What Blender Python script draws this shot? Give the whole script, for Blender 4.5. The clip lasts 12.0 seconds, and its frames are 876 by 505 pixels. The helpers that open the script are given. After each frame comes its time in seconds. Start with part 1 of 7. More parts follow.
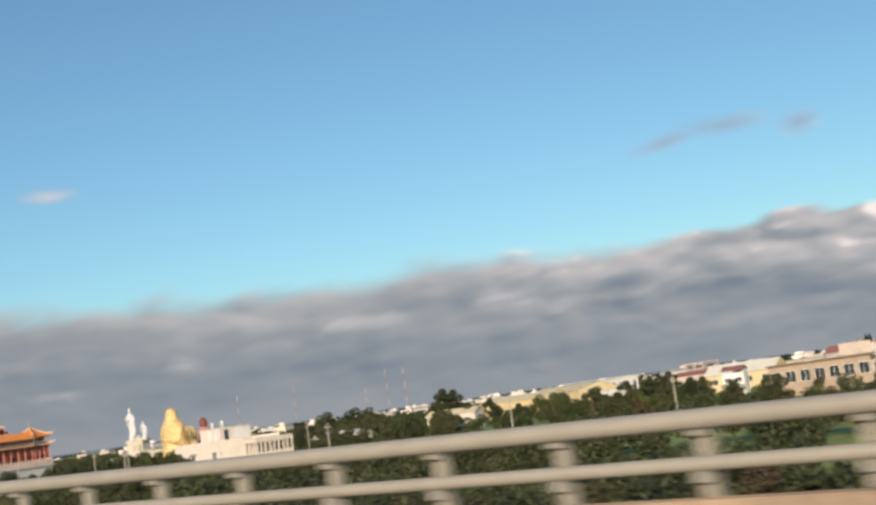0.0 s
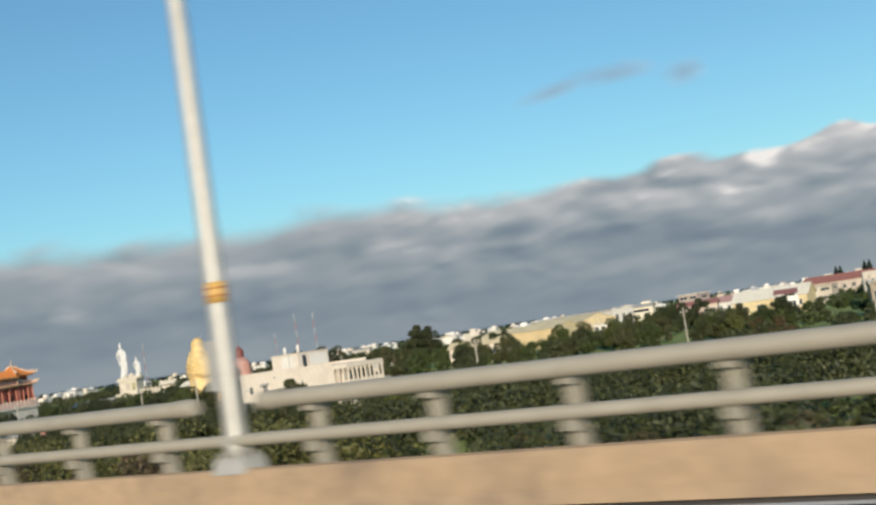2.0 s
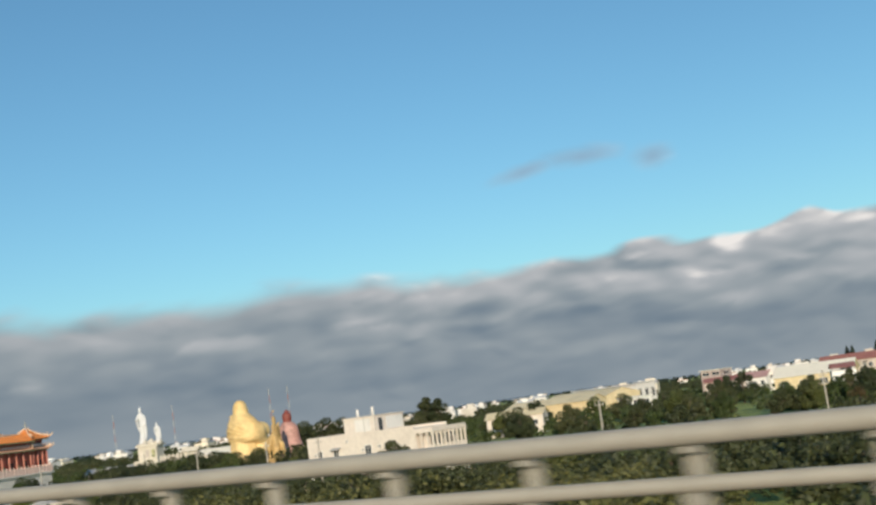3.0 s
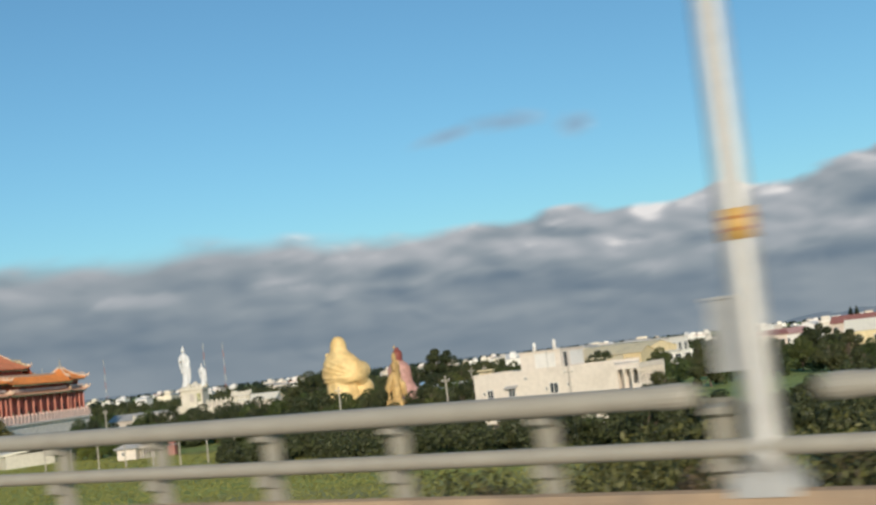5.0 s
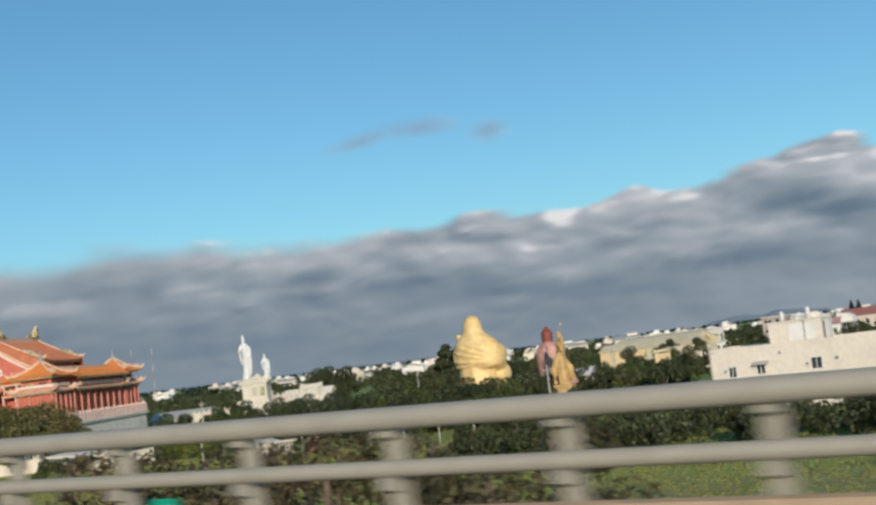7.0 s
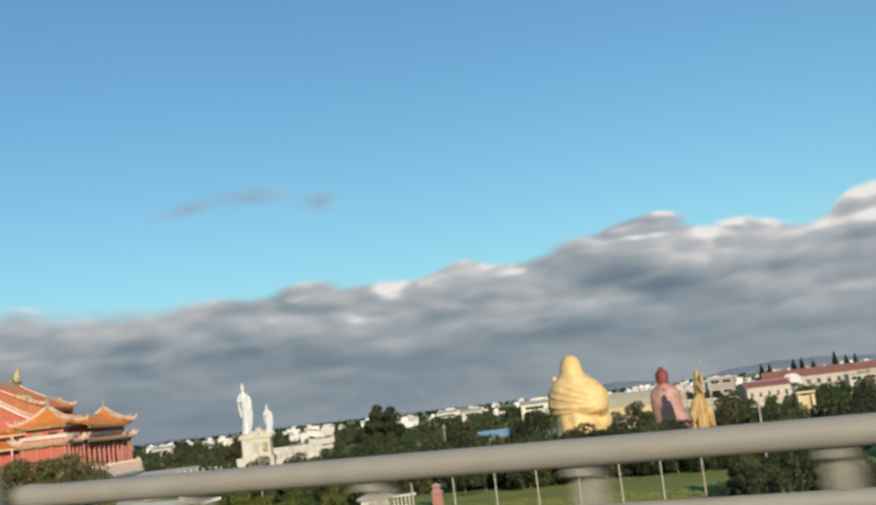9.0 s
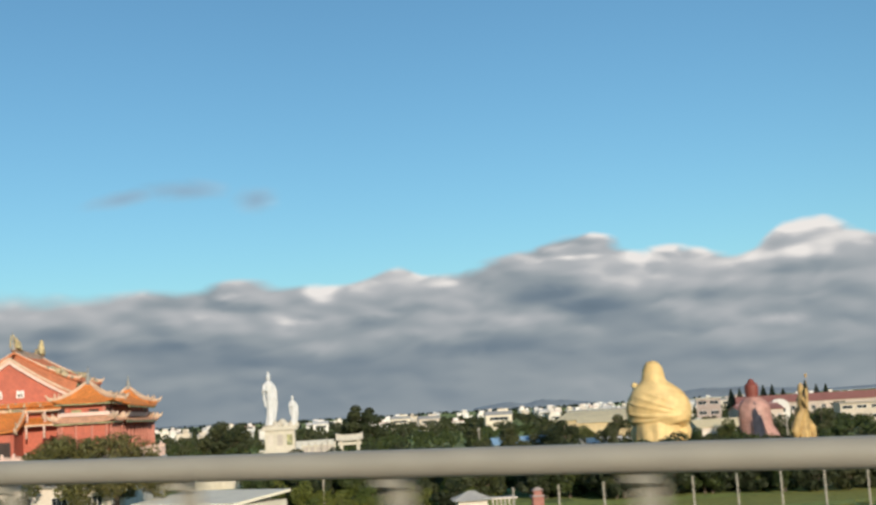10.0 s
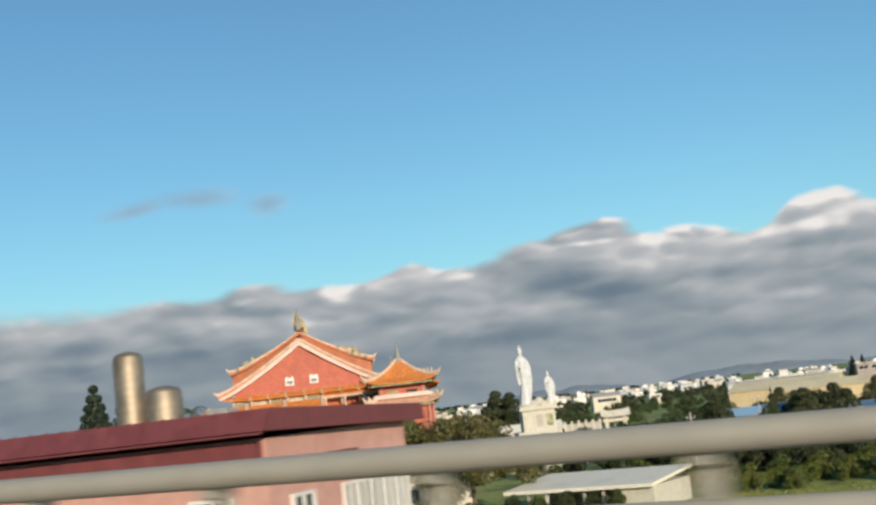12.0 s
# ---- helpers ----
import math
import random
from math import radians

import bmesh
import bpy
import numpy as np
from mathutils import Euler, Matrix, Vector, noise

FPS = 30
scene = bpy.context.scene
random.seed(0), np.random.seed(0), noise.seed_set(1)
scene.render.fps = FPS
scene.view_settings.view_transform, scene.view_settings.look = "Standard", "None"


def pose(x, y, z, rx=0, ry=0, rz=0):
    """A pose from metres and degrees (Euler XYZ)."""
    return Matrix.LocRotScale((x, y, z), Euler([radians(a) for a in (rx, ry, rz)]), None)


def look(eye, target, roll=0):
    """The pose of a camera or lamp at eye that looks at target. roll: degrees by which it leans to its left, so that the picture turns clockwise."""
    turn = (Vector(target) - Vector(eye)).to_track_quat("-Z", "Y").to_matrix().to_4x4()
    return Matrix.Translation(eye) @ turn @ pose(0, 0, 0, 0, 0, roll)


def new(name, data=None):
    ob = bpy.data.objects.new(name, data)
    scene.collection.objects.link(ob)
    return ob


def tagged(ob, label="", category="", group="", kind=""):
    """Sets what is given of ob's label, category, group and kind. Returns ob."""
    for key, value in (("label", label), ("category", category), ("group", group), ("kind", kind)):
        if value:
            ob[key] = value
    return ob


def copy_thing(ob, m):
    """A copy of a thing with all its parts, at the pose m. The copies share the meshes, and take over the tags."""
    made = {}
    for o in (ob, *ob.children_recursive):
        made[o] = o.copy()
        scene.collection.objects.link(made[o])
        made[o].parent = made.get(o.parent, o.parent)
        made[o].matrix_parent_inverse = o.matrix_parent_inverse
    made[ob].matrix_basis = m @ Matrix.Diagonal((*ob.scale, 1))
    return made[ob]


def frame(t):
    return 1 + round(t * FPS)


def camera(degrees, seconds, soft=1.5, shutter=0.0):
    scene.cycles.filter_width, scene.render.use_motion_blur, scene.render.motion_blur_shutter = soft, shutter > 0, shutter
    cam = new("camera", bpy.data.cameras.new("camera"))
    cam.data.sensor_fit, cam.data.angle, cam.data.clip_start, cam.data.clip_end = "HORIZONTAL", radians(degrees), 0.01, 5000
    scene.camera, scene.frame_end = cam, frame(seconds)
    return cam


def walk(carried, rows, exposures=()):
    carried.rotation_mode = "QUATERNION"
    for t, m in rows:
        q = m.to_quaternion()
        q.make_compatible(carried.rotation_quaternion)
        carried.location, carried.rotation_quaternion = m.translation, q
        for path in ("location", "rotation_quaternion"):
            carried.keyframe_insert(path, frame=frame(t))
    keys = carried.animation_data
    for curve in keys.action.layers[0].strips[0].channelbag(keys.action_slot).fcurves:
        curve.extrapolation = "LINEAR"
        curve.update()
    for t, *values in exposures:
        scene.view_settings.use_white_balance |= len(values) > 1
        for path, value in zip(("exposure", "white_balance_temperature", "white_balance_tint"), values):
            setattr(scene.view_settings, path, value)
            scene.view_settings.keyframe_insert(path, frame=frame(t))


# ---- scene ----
cam = camera(39.2, 12.0, soft=2.7, shutter=0.24)
PATH = [
    (0, (0.000, 10.143, 0.000), (-14.092, 24.131, 2.399), -7.96),
    (0.5, (-11.710, 8.523, 0.128), (-26.314, 21.921, 2.809), -7.14),
    (1, (-23.401, 7.044, 0.257), (-37.775, 20.817, 2.176), -6.66),
    (1.5, (-35.074, 5.705, 0.385), (-49.026, 19.992, 1.500), -6.79),
    (2, (-46.729, 4.508, 0.513), (-59.693, 19.681, 1.828), -8.60),
    (2.5, (-58.366, 3.451, 0.641), (-70.947, 18.812, 3.040), -7.90),
    (4.5, (-104.731, 0.634, 1.154), (-116.246, 16.843, 3.313), -6.65),
    (5, (-116.276, 0.282, 1.283), (-127.724, 16.590, 3.015), -6.47),
    (5.5, (-127.803, 0.070, 1.411), (-139.172, 16.457, 2.906), -6.95),
    (6, (-139.313, 0.000, 1.539), (-150.424, 16.573, 2.902), -7.74),
    (6.5, (-150.803, 0.070, 1.667), (-161.503, 16.894, 3.245), -7.41),
    (7, (-162.276, 0.282, 1.796), (-172.554, 17.357, 3.462), -6.91),
    (9, (-207.984, 2.536, 2.309), (-215.649, 20.840, 4.800), -6.81),
    (9.5, (-219.366, 3.451, 2.437), (-226.204, 22.070, 5.003), -4.64),
    (10, (-230.729, 4.508, 2.565), (-237.387, 23.195, 5.107), -3.35),
    (10.5, (-242.074, 5.705, 2.694), (-248.873, 24.354, 5.145), -4.15),
    (11, (-253.401, 7.044, 2.822), (-260.440, 25.596, 5.324), -5.29),
    (11.5, (-264.710, 8.523, 2.950), (-271.951, 26.996, 5.464), -5.86),
    (12, (-276.000, 10.143, 3.078), (-282.885, 28.758, 5.541), -6.56),
]
walk(cam, [(t, look(eye, target, roll)) for t, eye, target, roll in PATH],
     exposures=[(0.0, 0.12, 6900, 17), (0.6, 0.12, 6900, 17), (1.0, 0.11, 6600, 14), (1.6, 0.07, 6500, 10), (2.4, 0.03, 6500, 10), (4.5, -0.05, 6300, 10), (5.5, -0.1, 6300, 10), (6.5, -0.18, 6100, 10), (7.1, -0.12, 6100, 10), (9.0, -0.03, 6450, 10), (9.8, -0.02, 6500, 10), (10.6, -0.03, 6350, 10), (11.3, -0.04, 6250, 10), (12.0, 0.0, 6450, 10)])

GROUND = -9.0          # the plain below the viaduct
TURN = 24.7            # the town's street grid against the world's axes
SUN_EL, SUN_DIR = 15.0, (0.62, -0.785)

# ---------------------------------------------------------------- world and sun
world = bpy.data.worlds.new("sky")
scene.world = world
world.use_nodes = True


class Nodes:
    """Short hand for building node trees."""

    def __init__(self, tree):
        self.t = tree
        tree.nodes.clear()

    def add(self, kind, **values):
        n = self.t.nodes.new(kind)
        for k, v in values.items():
            if k == "operation":
                n.operation = v
            elif k == "blend":
                n.blend_type = v
            elif k == "dtype":
                n.data_type = v
        return n

    def put(self, socket, value):
        if hasattr(value, "is_output"):
            self.t.links.new(value, socket)
        else:
            socket.default_value = value

    def math(self, op, a, b=0.0, c=None, clamp=False):
        n = self.add("ShaderNodeMath", operation=op)
        n.use_clamp = clamp
        self.put(n.inputs[0], a)
        self.put(n.inputs[1], b)
        if c is not None:
            self.put(n.inputs[2], c)
        return n.outputs[0]

    def noise(self, vec, scale, detail=4.0, rough=0.55, distort=0.0):
        n = self.add("ShaderNodeTexNoise")
        n.inputs["Scale"].default_value = scale
        n.inputs["Detail"].default_value = detail
        n.inputs["Roughness"].default_value = rough
        n.inputs["Distortion"].default_value = distort
        if vec is not None:
            self.t.links.new(vec, n.inputs["Vector"])
        return n.outputs["Fac"]

    def billow(self, vec, smooth=0.55, detail=1.0, rough=0.4):
        n = self.add("ShaderNodeTexVoronoi")
        n.feature = "SMOOTH_F1"
        n.inputs["Scale"].default_value = 1.0
        n.inputs["Detail"].default_value = detail
        n.inputs["Roughness"].default_value = rough
        n.inputs["Smoothness"].default_value = smooth
        self.t.links.new(vec, n.inputs["Vector"])
        return n.outputs["Distance"]

    def xyz(self, x, y, z):
        n = self.add("ShaderNodeCombineXYZ")
        for s, v in zip(n.inputs, (x, y, z)):
            self.put(s, v)
        return n.outputs[0]

    def ramp(self, fac, stops, ease="LINEAR"):
        n = self.add("ShaderNodeValToRGB")
        n.color_ramp.interpolation = ease
        el = n.color_ramp.elements
        while len(el) < len(stops):
            el.new(0.5)
        for e, (p, c) in zip(el, stops):
            e.position = p
            e.color = (c, c, c, 1) if isinstance(c, (int, float)) else (*c, 1)
        self.put(n.inputs[0], fac)
        return n.outputs[0]

    def mix(self, fac, a, b, blend="MIX"):
        n = self.add("ShaderNodeMix", dtype="RGBA", blend=blend)
        self.put(n.inputs[0], fac)
        for s, v in ((n.inputs[6], a), (n.inputs[7], b)):
            self.put(s, (*v, 1) if isinstance(v, tuple) and len(v) == 3 else v)
        return n.outputs[2]

    def step(self, x, lo, hi):
        n = self.add("ShaderNodeMapRange")
        n.interpolation_type = "SMOOTHSTEP"
        self.put(n.inputs[0], x)
        n.inputs[1].default_value, n.inputs[2].default_value = lo, hi
        return n.outputs[0]


def build_sky():
    g = Nodes(world.node_tree)
    sky = g.add("ShaderNodeTexSky")
    sky.sky_type = "NISHITA"
    sky.sun_disc = False
    sky.sun_elevation = radians(SUN_EL)
    sky.sun_rotation = math.atan2(SUN_DIR[0], SUN_DIR[1])
    sky.air_density, sky.dust_density, sky.ozone_density = 1.0, 0.6, 2.0
    tc = g.add("ShaderNodeTexCoord")
    sep = g.add("ShaderNodeSeparateXYZ")
    g.put(sep.inputs[0], tc.outputs["Generated"])
    x, y, z = sep.outputs
    deg = 180 / math.pi
    el = g.math("MULTIPLY", g.math("ARCSINE", z), deg)
    az = g.math("MULTIPLY", g.math("ARCTAN2", g.math("MULTIPLY", x, -1.0), y), deg)
    # the cloud bank's upper edge, degrees above the horizon against the bearing
    edge = g.ramp(g.math("MULTIPLY_ADD", az, 1 / 70, 2 / 70, clamp=True),
                  [((b + 2) / 70, v / 10) for b, v in ((-2, 6.8), (0, 7.1), (2.8, 7.65), (4.5, 7.15), (5.8, 6.35), (7.4, 6.75), (10, 7.15), (12.9, 7.75), (15.2, 7.5), (17.5, 6.87),
                   (20.2, 6.65), (21.4, 7.25), (22.5, 6.8), (23.9, 6.2), (26, 6.25), (29.5, 6.5), (33, 6.3), (36.5, 6.35), (40, 6.45), (43, 6.65), (45.2, 6.85), (48, 6.6), (53, 6.45), (59, 6.55), (66, 6.85))], "CARDINAL")
    edge = g.math("MULTIPLY", edge, 10.0)
    wide = g.xyz(g.math("MULTIPLY", az, 0.085), g.math("MULTIPLY", el, 0.27), 3.7)
    lifted = g.xyz(g.math("MULTIPLY_ADD", az, 0.085, -0.07), g.math("MULTIPLY_ADD", el, 0.27, 0.15), 3.7)
    n1, n1u = g.noise(wide, 1.0, 3.0, 0.45, 0.2), g.noise(lifted, 1.0, 3.0, 0.45, 0.2)
    n2 = g.noise(g.xyz(g.math("MULTIPLY", az, 0.36), g.math("MULTIPLY", el, 0.68), 8.1), 0.9, 3.0, 0.5, 0.4)
    # heaped heads of cloud, each lit from above on its upper side
    roll_a = g.math("MULTIPLY_ADD", g.math("SUBTRACT", n1, 0.5), 1.6, g.math("MULTIPLY_ADD", el, 0.12, g.math("MULTIPLY", az, 0.31)))
    roll_e = g.math("MULTIPLY_ADD", g.math("SUBTRACT", n2, 0.5), 0.8, g.math("MULTIPLY", el, 0.74))
    heap = g.billow(g.xyz(roll_a, roll_e, 2.3))
    heap_up = g.billow(g.xyz(g.math("ADD", roll_a, -0.10), g.math("ADD", roll_e, 0.22), 2.3))
    ragged = g.math("ADD", g.math("MULTIPLY_ADD", g.math("SUBTRACT", n2, 0.5), 0.7, edge), g.math("MULTIPLY", g.math("SUBTRACT", 0.42, heap), 0.75))
    below = g.math("SUBTRACT", ragged, el)                       # degrees below the edge
    soft_left = g.step(az, 26.0, 48.0)                           # the far end of the bank is hazier
    cover = g.step(g.math("DIVIDE", below, g.math("MULTIPLY_ADD", soft_left, 0.8, 0.35)), -0.3, 1.0)
    relief = g.math("ADD", g.math("MULTIPLY", g.math("SUBTRACT", n1, n1u), 1.1), g.math("MULTIPLY", g.math("SUBTRACT", heap_up, heap), 0.50))
    relief = g.math("MULTIPLY", relief, g.math("MULTIPLY_ADD", g.step(az, 60.0, 25.0), 0.55, 0.45))
    height = g.math("DIVIDE", el, edge)
    relief = g.math("MULTIPLY", relief, g.ramp(height, [(0.0, 0.22), (0.3, 0.6), (0.6, 1.0), (1.0, 1.1)]))
    tone = g.math("ADD", g.ramp(height, [(0.0, 0.40), (0.2, 0.36), (0.38, 0.36), (0.6, 0.47), (0.82, 0.57), (1.0, 0.64)]), relief)
    tone = g.math("ADD", tone, g.math("MULTIPLY", g.math("SUBTRACT", n1, 0.5), 0.22))
    tone = g.math("ADD", tone, g.math("MULTIPLY", g.step(az, 34.0, 8.0), 0.10))
    crown = g.math("MULTIPLY", g.math("MULTIPLY", g.step(below, 1.1, 0.1), g.step(n2, 0.46, 0.66)), g.math("SUBTRACT", 1.0, g.step(az, 28.0, 46.0)))
    tone = g.math("ADD", tone, g.math("MULTIPLY", crown, 0.22))
    # sunlit heads and shaded rolls of the bank: bearing, height, half width, half height, strength
    lit = ((21.3, 6.8, 1.0, 0.55, 0.42), (25.0, 5.85, 0.9, 0.75, 0.42), (29.4, 5.65, 1.0, 0.32, 0.34), (34.9, 6.2, 1.1, 0.3, 0.22), (27.0, 4.5, 1.5, 0.8, 0.32),
           (10.3, 6.6, 1.2, 0.6, 0.34), (13.7, 6.68, 1.8, 0.25, 0.46), (2.8, 7.35, 1.8, 0.42, 0.30), (3.4, 6.1, 1.8, 0.5, 0.28), (4.4, 3.2, 1.8, 0.42, 0.26), (16.0, 4.0, 1.9, 0.34, 0.22),
           (43.1, 4.42, 1.9, 0.5, 0.28), (49.8, 4.15, 3.0, 0.42, 0.16), (57.2, 3.2, 1.4, 0.5, 0.22), (62.4, 2.6, 2.4, 0.36, 0.24), (19.2, 5.9, 1.3, 0.3, 0.2), (39.5, 5.6, 2.2, 0.7, 0.12))
    shaded = ((23.5, 4.2, 2.3, 0.5, 0.26), (15.4, 5.3, 2.3, 0.8, 0.28), (32.2, 5.5, 1.8, 0.5, 0.22), (4.5, 5.35, 1.9, 0.3, 0.26), (12.1, 4.3, 2.4, 0.42, 0.22), (13.2, 7.45, 1.9, 0.28, 0.30),
              (7.0, 4.7, 1.8, 0.8, 0.16), (37.4, 4.3, 2.0, 0.55, 0.24), (44.5, 6.2, 1.9, 0.42, 0.20), (60.0, 4.9, 4.0, 0.8, 0.06), (33.0, 2.5, 9.0, 0.9, 0.03), (52.0, 2.4, 8.0, 0.9, 0.06), (20.0, 5.5, 1.6, 0.3, 0.15))
    sway = g.math("MULTIPLY_ADD", g.math("SUBTRACT", n1, 0.5), 2.2, az)
    for group, sign in ((lit, 1.0), (shaded, -1.0)):
        for a0, e0, ra, re, amp in group:
            da = g.math("MULTIPLY_ADD", sway, 1 / ra, -a0 / ra)
            de = g.math("MULTIPLY_ADD", el, 1 / re, -e0 / re)
            rr = g.math("SQRT", g.math("MULTIPLY_ADD", da, da, g.math("MULTIPLY", de, de)))
            rr = g.math("MULTIPLY_ADD", n2, 1.5, g.math("MULTIPLY_ADD", heap, 0.9, rr))
            tone = g.math("MULTIPLY_ADD", g.step(rr, 2.5, 1.25), sign * amp * (1.0 if sign > 0 else 0.85), tone)
    cloud = g.ramp(tone, [(0.0, (0.125, 0.175, 0.225)), (0.25, (0.172, 0.225, 0.275)), (0.5, (0.30, 0.342, 0.37)),
                          (0.75, (0.47, 0.485, 0.50)), (1.0, (0.86, 0.82, 0.78))])
    # two stray wisps high over the bank
    def wisp(a0, e0, wa, we, slant=0.0):
        da = g.math("DIVIDE", g.math("SUBTRACT", az, a0), wa)
        de = g.math("DIVIDE", g.math("SUBTRACT", el, g.math("MULTIPLY_ADD", g.math("SUBTRACT", az, a0), slant, e0)), we)
        r = g.math("SQRT", g.math("ADD", g.math("MULTIPLY", da, da), g.math("MULTIPLY", de, de)))
        return g.step(g.math("MULTIPLY_ADD", g.math("SUBTRACT", n2, 0.5), -1.3, r), 1.3, -0.1)
    stray = g.math("MAXIMUM", g.math("MAXIMUM", wisp(34.0, 10.3, 1.8, 0.46, -0.2), wisp(31.3, 10.62, 2.1, 0.52, 0.03)), wisp(28.0, 10.12, 1.15, 0.75))
    pale = wisp(62.6, 11.4, 1.6, 0.42)
    tint = g.mix(1.0, sky.outputs[0], g.mix(g.step(az, 28.0, 2.0), (0.655, 0.965, 1.04), (0.73, 1.08, 1.165)), "MULTIPLY")
    blue = g.add("ShaderNodeBackground")
    g.put(blue.inputs[0], tint)
    blue.inputs[1].default_value = 0.116
    haze = g.add("ShaderNodeBackground")
    g.put(haze.inputs[0], g.mix(pale, g.mix(stray, cloud, (0.29, 0.36, 0.45)), (0.66, 0.62, 0.62)))
    haze.inputs[1].default_value = 1.0
    both = g.add("ShaderNodeMixShader")
    g.put(both.inputs[0], g.math("MAXIMUM", cover, g.math("MAXIMUM", g.math("MULTIPLY", stray, 0.6), g.math("MULTIPLY", pale, 0.55))))
    g.put(both.inputs[1], blue.outputs[0])
    g.put(both.inputs[2], haze.outputs[0])
    out = g.add("ShaderNodeOutputWorld")
    g.put(out.inputs[0], both.outputs[0])


build_sky()
sun = new("sun", bpy.data.lights.new("sun", "SUN"))
sun.data.energy, sun.data.angle, sun.data.color = 4.2, radians(0.6), (1.0, 0.84, 0.64)
_s = Vector((SUN_DIR[0], SUN_DIR[1], math.tan(radians(SUN_EL)))).normalized()
sun.matrix_world = look(_s * 50, (0, 0, 0))

# ---------------------------------------------------------------- materials


def mat(name, color, rough=0.7, metal=0.0, grain=3.0, vary=0.25, dirt=None, dirt_scale=0.3, dirt_amount=0.35, bump=0.15, per_piece=0.0, coat=0.0, cap=None):
    m = bpy.data.materials.new(name)
    m.use_nodes = True
    g = Nodes(m.node_tree)
    tc = g.add("ShaderNodeTexCoord")
    vec = tc.outputs["Object"]
    fine, broad = g.noise(vec, grain, 6.0, 0.6), g.noise(vec, dirt_scale, 5.0, 0.6, 0.4)
    dark, light = tuple(c * (1 - vary) for c in color), tuple(min(1, c * (1 + vary)) for c in color)
    col = g.mix(g.step(fine, 0.3, 0.7), dark, light)
    col = g.mix(g.math("MULTIPLY", g.step(broad, 0.45, 0.75), dirt_amount), col, dirt or tuple(c * 0.55 for c in color))
    if cap:      # painted differently above a height
        hsep = g.add("ShaderNodeSeparateXYZ")
        g.put(hsep.inputs[0], vec)
        col = g.mix(g.step(hsep.outputs[2], cap[0] - 0.15, cap[0] + 0.15), col, cap[1])
    if per_piece:
        info = g.add("ShaderNodeObjectInfo")
        hsv = g.add("ShaderNodeHueSaturation")
        g.put(hsv.inputs["Value"], g.math("MULTIPLY_ADD", info.outputs["Random"], 2 * per_piece, 1 - per_piece))
        g.put(hsv.inputs["Hue"], g.math("MULTIPLY_ADD", info.outputs["Random"], 0.03, 0.485))
        g.put(hsv.inputs["Color"], col)
        col = hsv.outputs[0]
    p = g.add("ShaderNodeBsdfPrincipled")
    g.put(p.inputs["Base Color"], col)
    g.put(p.inputs["Roughness"], g.math("MULTIPLY_ADD", fine, 0.3, rough - 0.15, clamp=True))
    p.inputs["Metallic"].default_value = metal
    p.inputs["Coat Weight"].default_value = coat
    if bump:
        b = g.add("ShaderNodeBump")
        b.inputs["Strength"].default_value = bump
        b.inputs["Distance"].default_value = 0.1 / grain
        g.put(b.inputs["Height"], fine)
        g.put(p.inputs["Normal"], b.outputs[0])
    out = g.add("ShaderNodeOutputMaterial")
    g.put(out.inputs[0], p.outputs[0])
    return m


def leaf_mat(name, color, per_piece=0.25, spread=1.0):
    m = bpy.data.materials.new(name)
    m.use_nodes = True
    g = Nodes(m.node_tree)
    geo, info = g.add("ShaderNodeNewGeometry"), g.add("ShaderNodeObjectInfo")
    island = geo.outputs["Random Per Island"]
    col = g.mix(island, tuple(c * (1 - 0.45 * spread) for c in color), (color[0] * (1 + 0.45 * spread), color[1] * (1 + 0.35 * spread), color[2] * (1 + 0.1 * spread)))
    hsv = g.add("ShaderNodeHueSaturation")
    g.put(hsv.inputs["Value"], g.math("MULTIPLY_ADD", info.outputs["Random"], 2 * per_piece, 1 - per_piece))
    g.put(hsv.inputs["Hue"], g.math("MULTIPLY_ADD", info.outputs["Random"], -0.05, 0.52))
    g.put(hsv.inputs["Color"], col)
    p = g.add("ShaderNodeBsdfPrincipled")
    g.put(p.inputs["Base Color"], hsv.outputs[0])
    p.inputs["Roughness"].default_value = 0.6
    tr = g.add("ShaderNodeBsdfTranslucent")
    g.put(tr.inputs[0], hsv.outputs[0])
    mx = g.add("ShaderNodeMixShader")
    mx.inputs[0].default_value = 0.25
    g.put(mx.inputs[1], p.outputs[0])
    g.put(mx.inputs[2], tr.outputs[0])
    out = g.add("ShaderNodeOutputMaterial")
    g.put(out.inputs[0], mx.outputs[0])
    return m


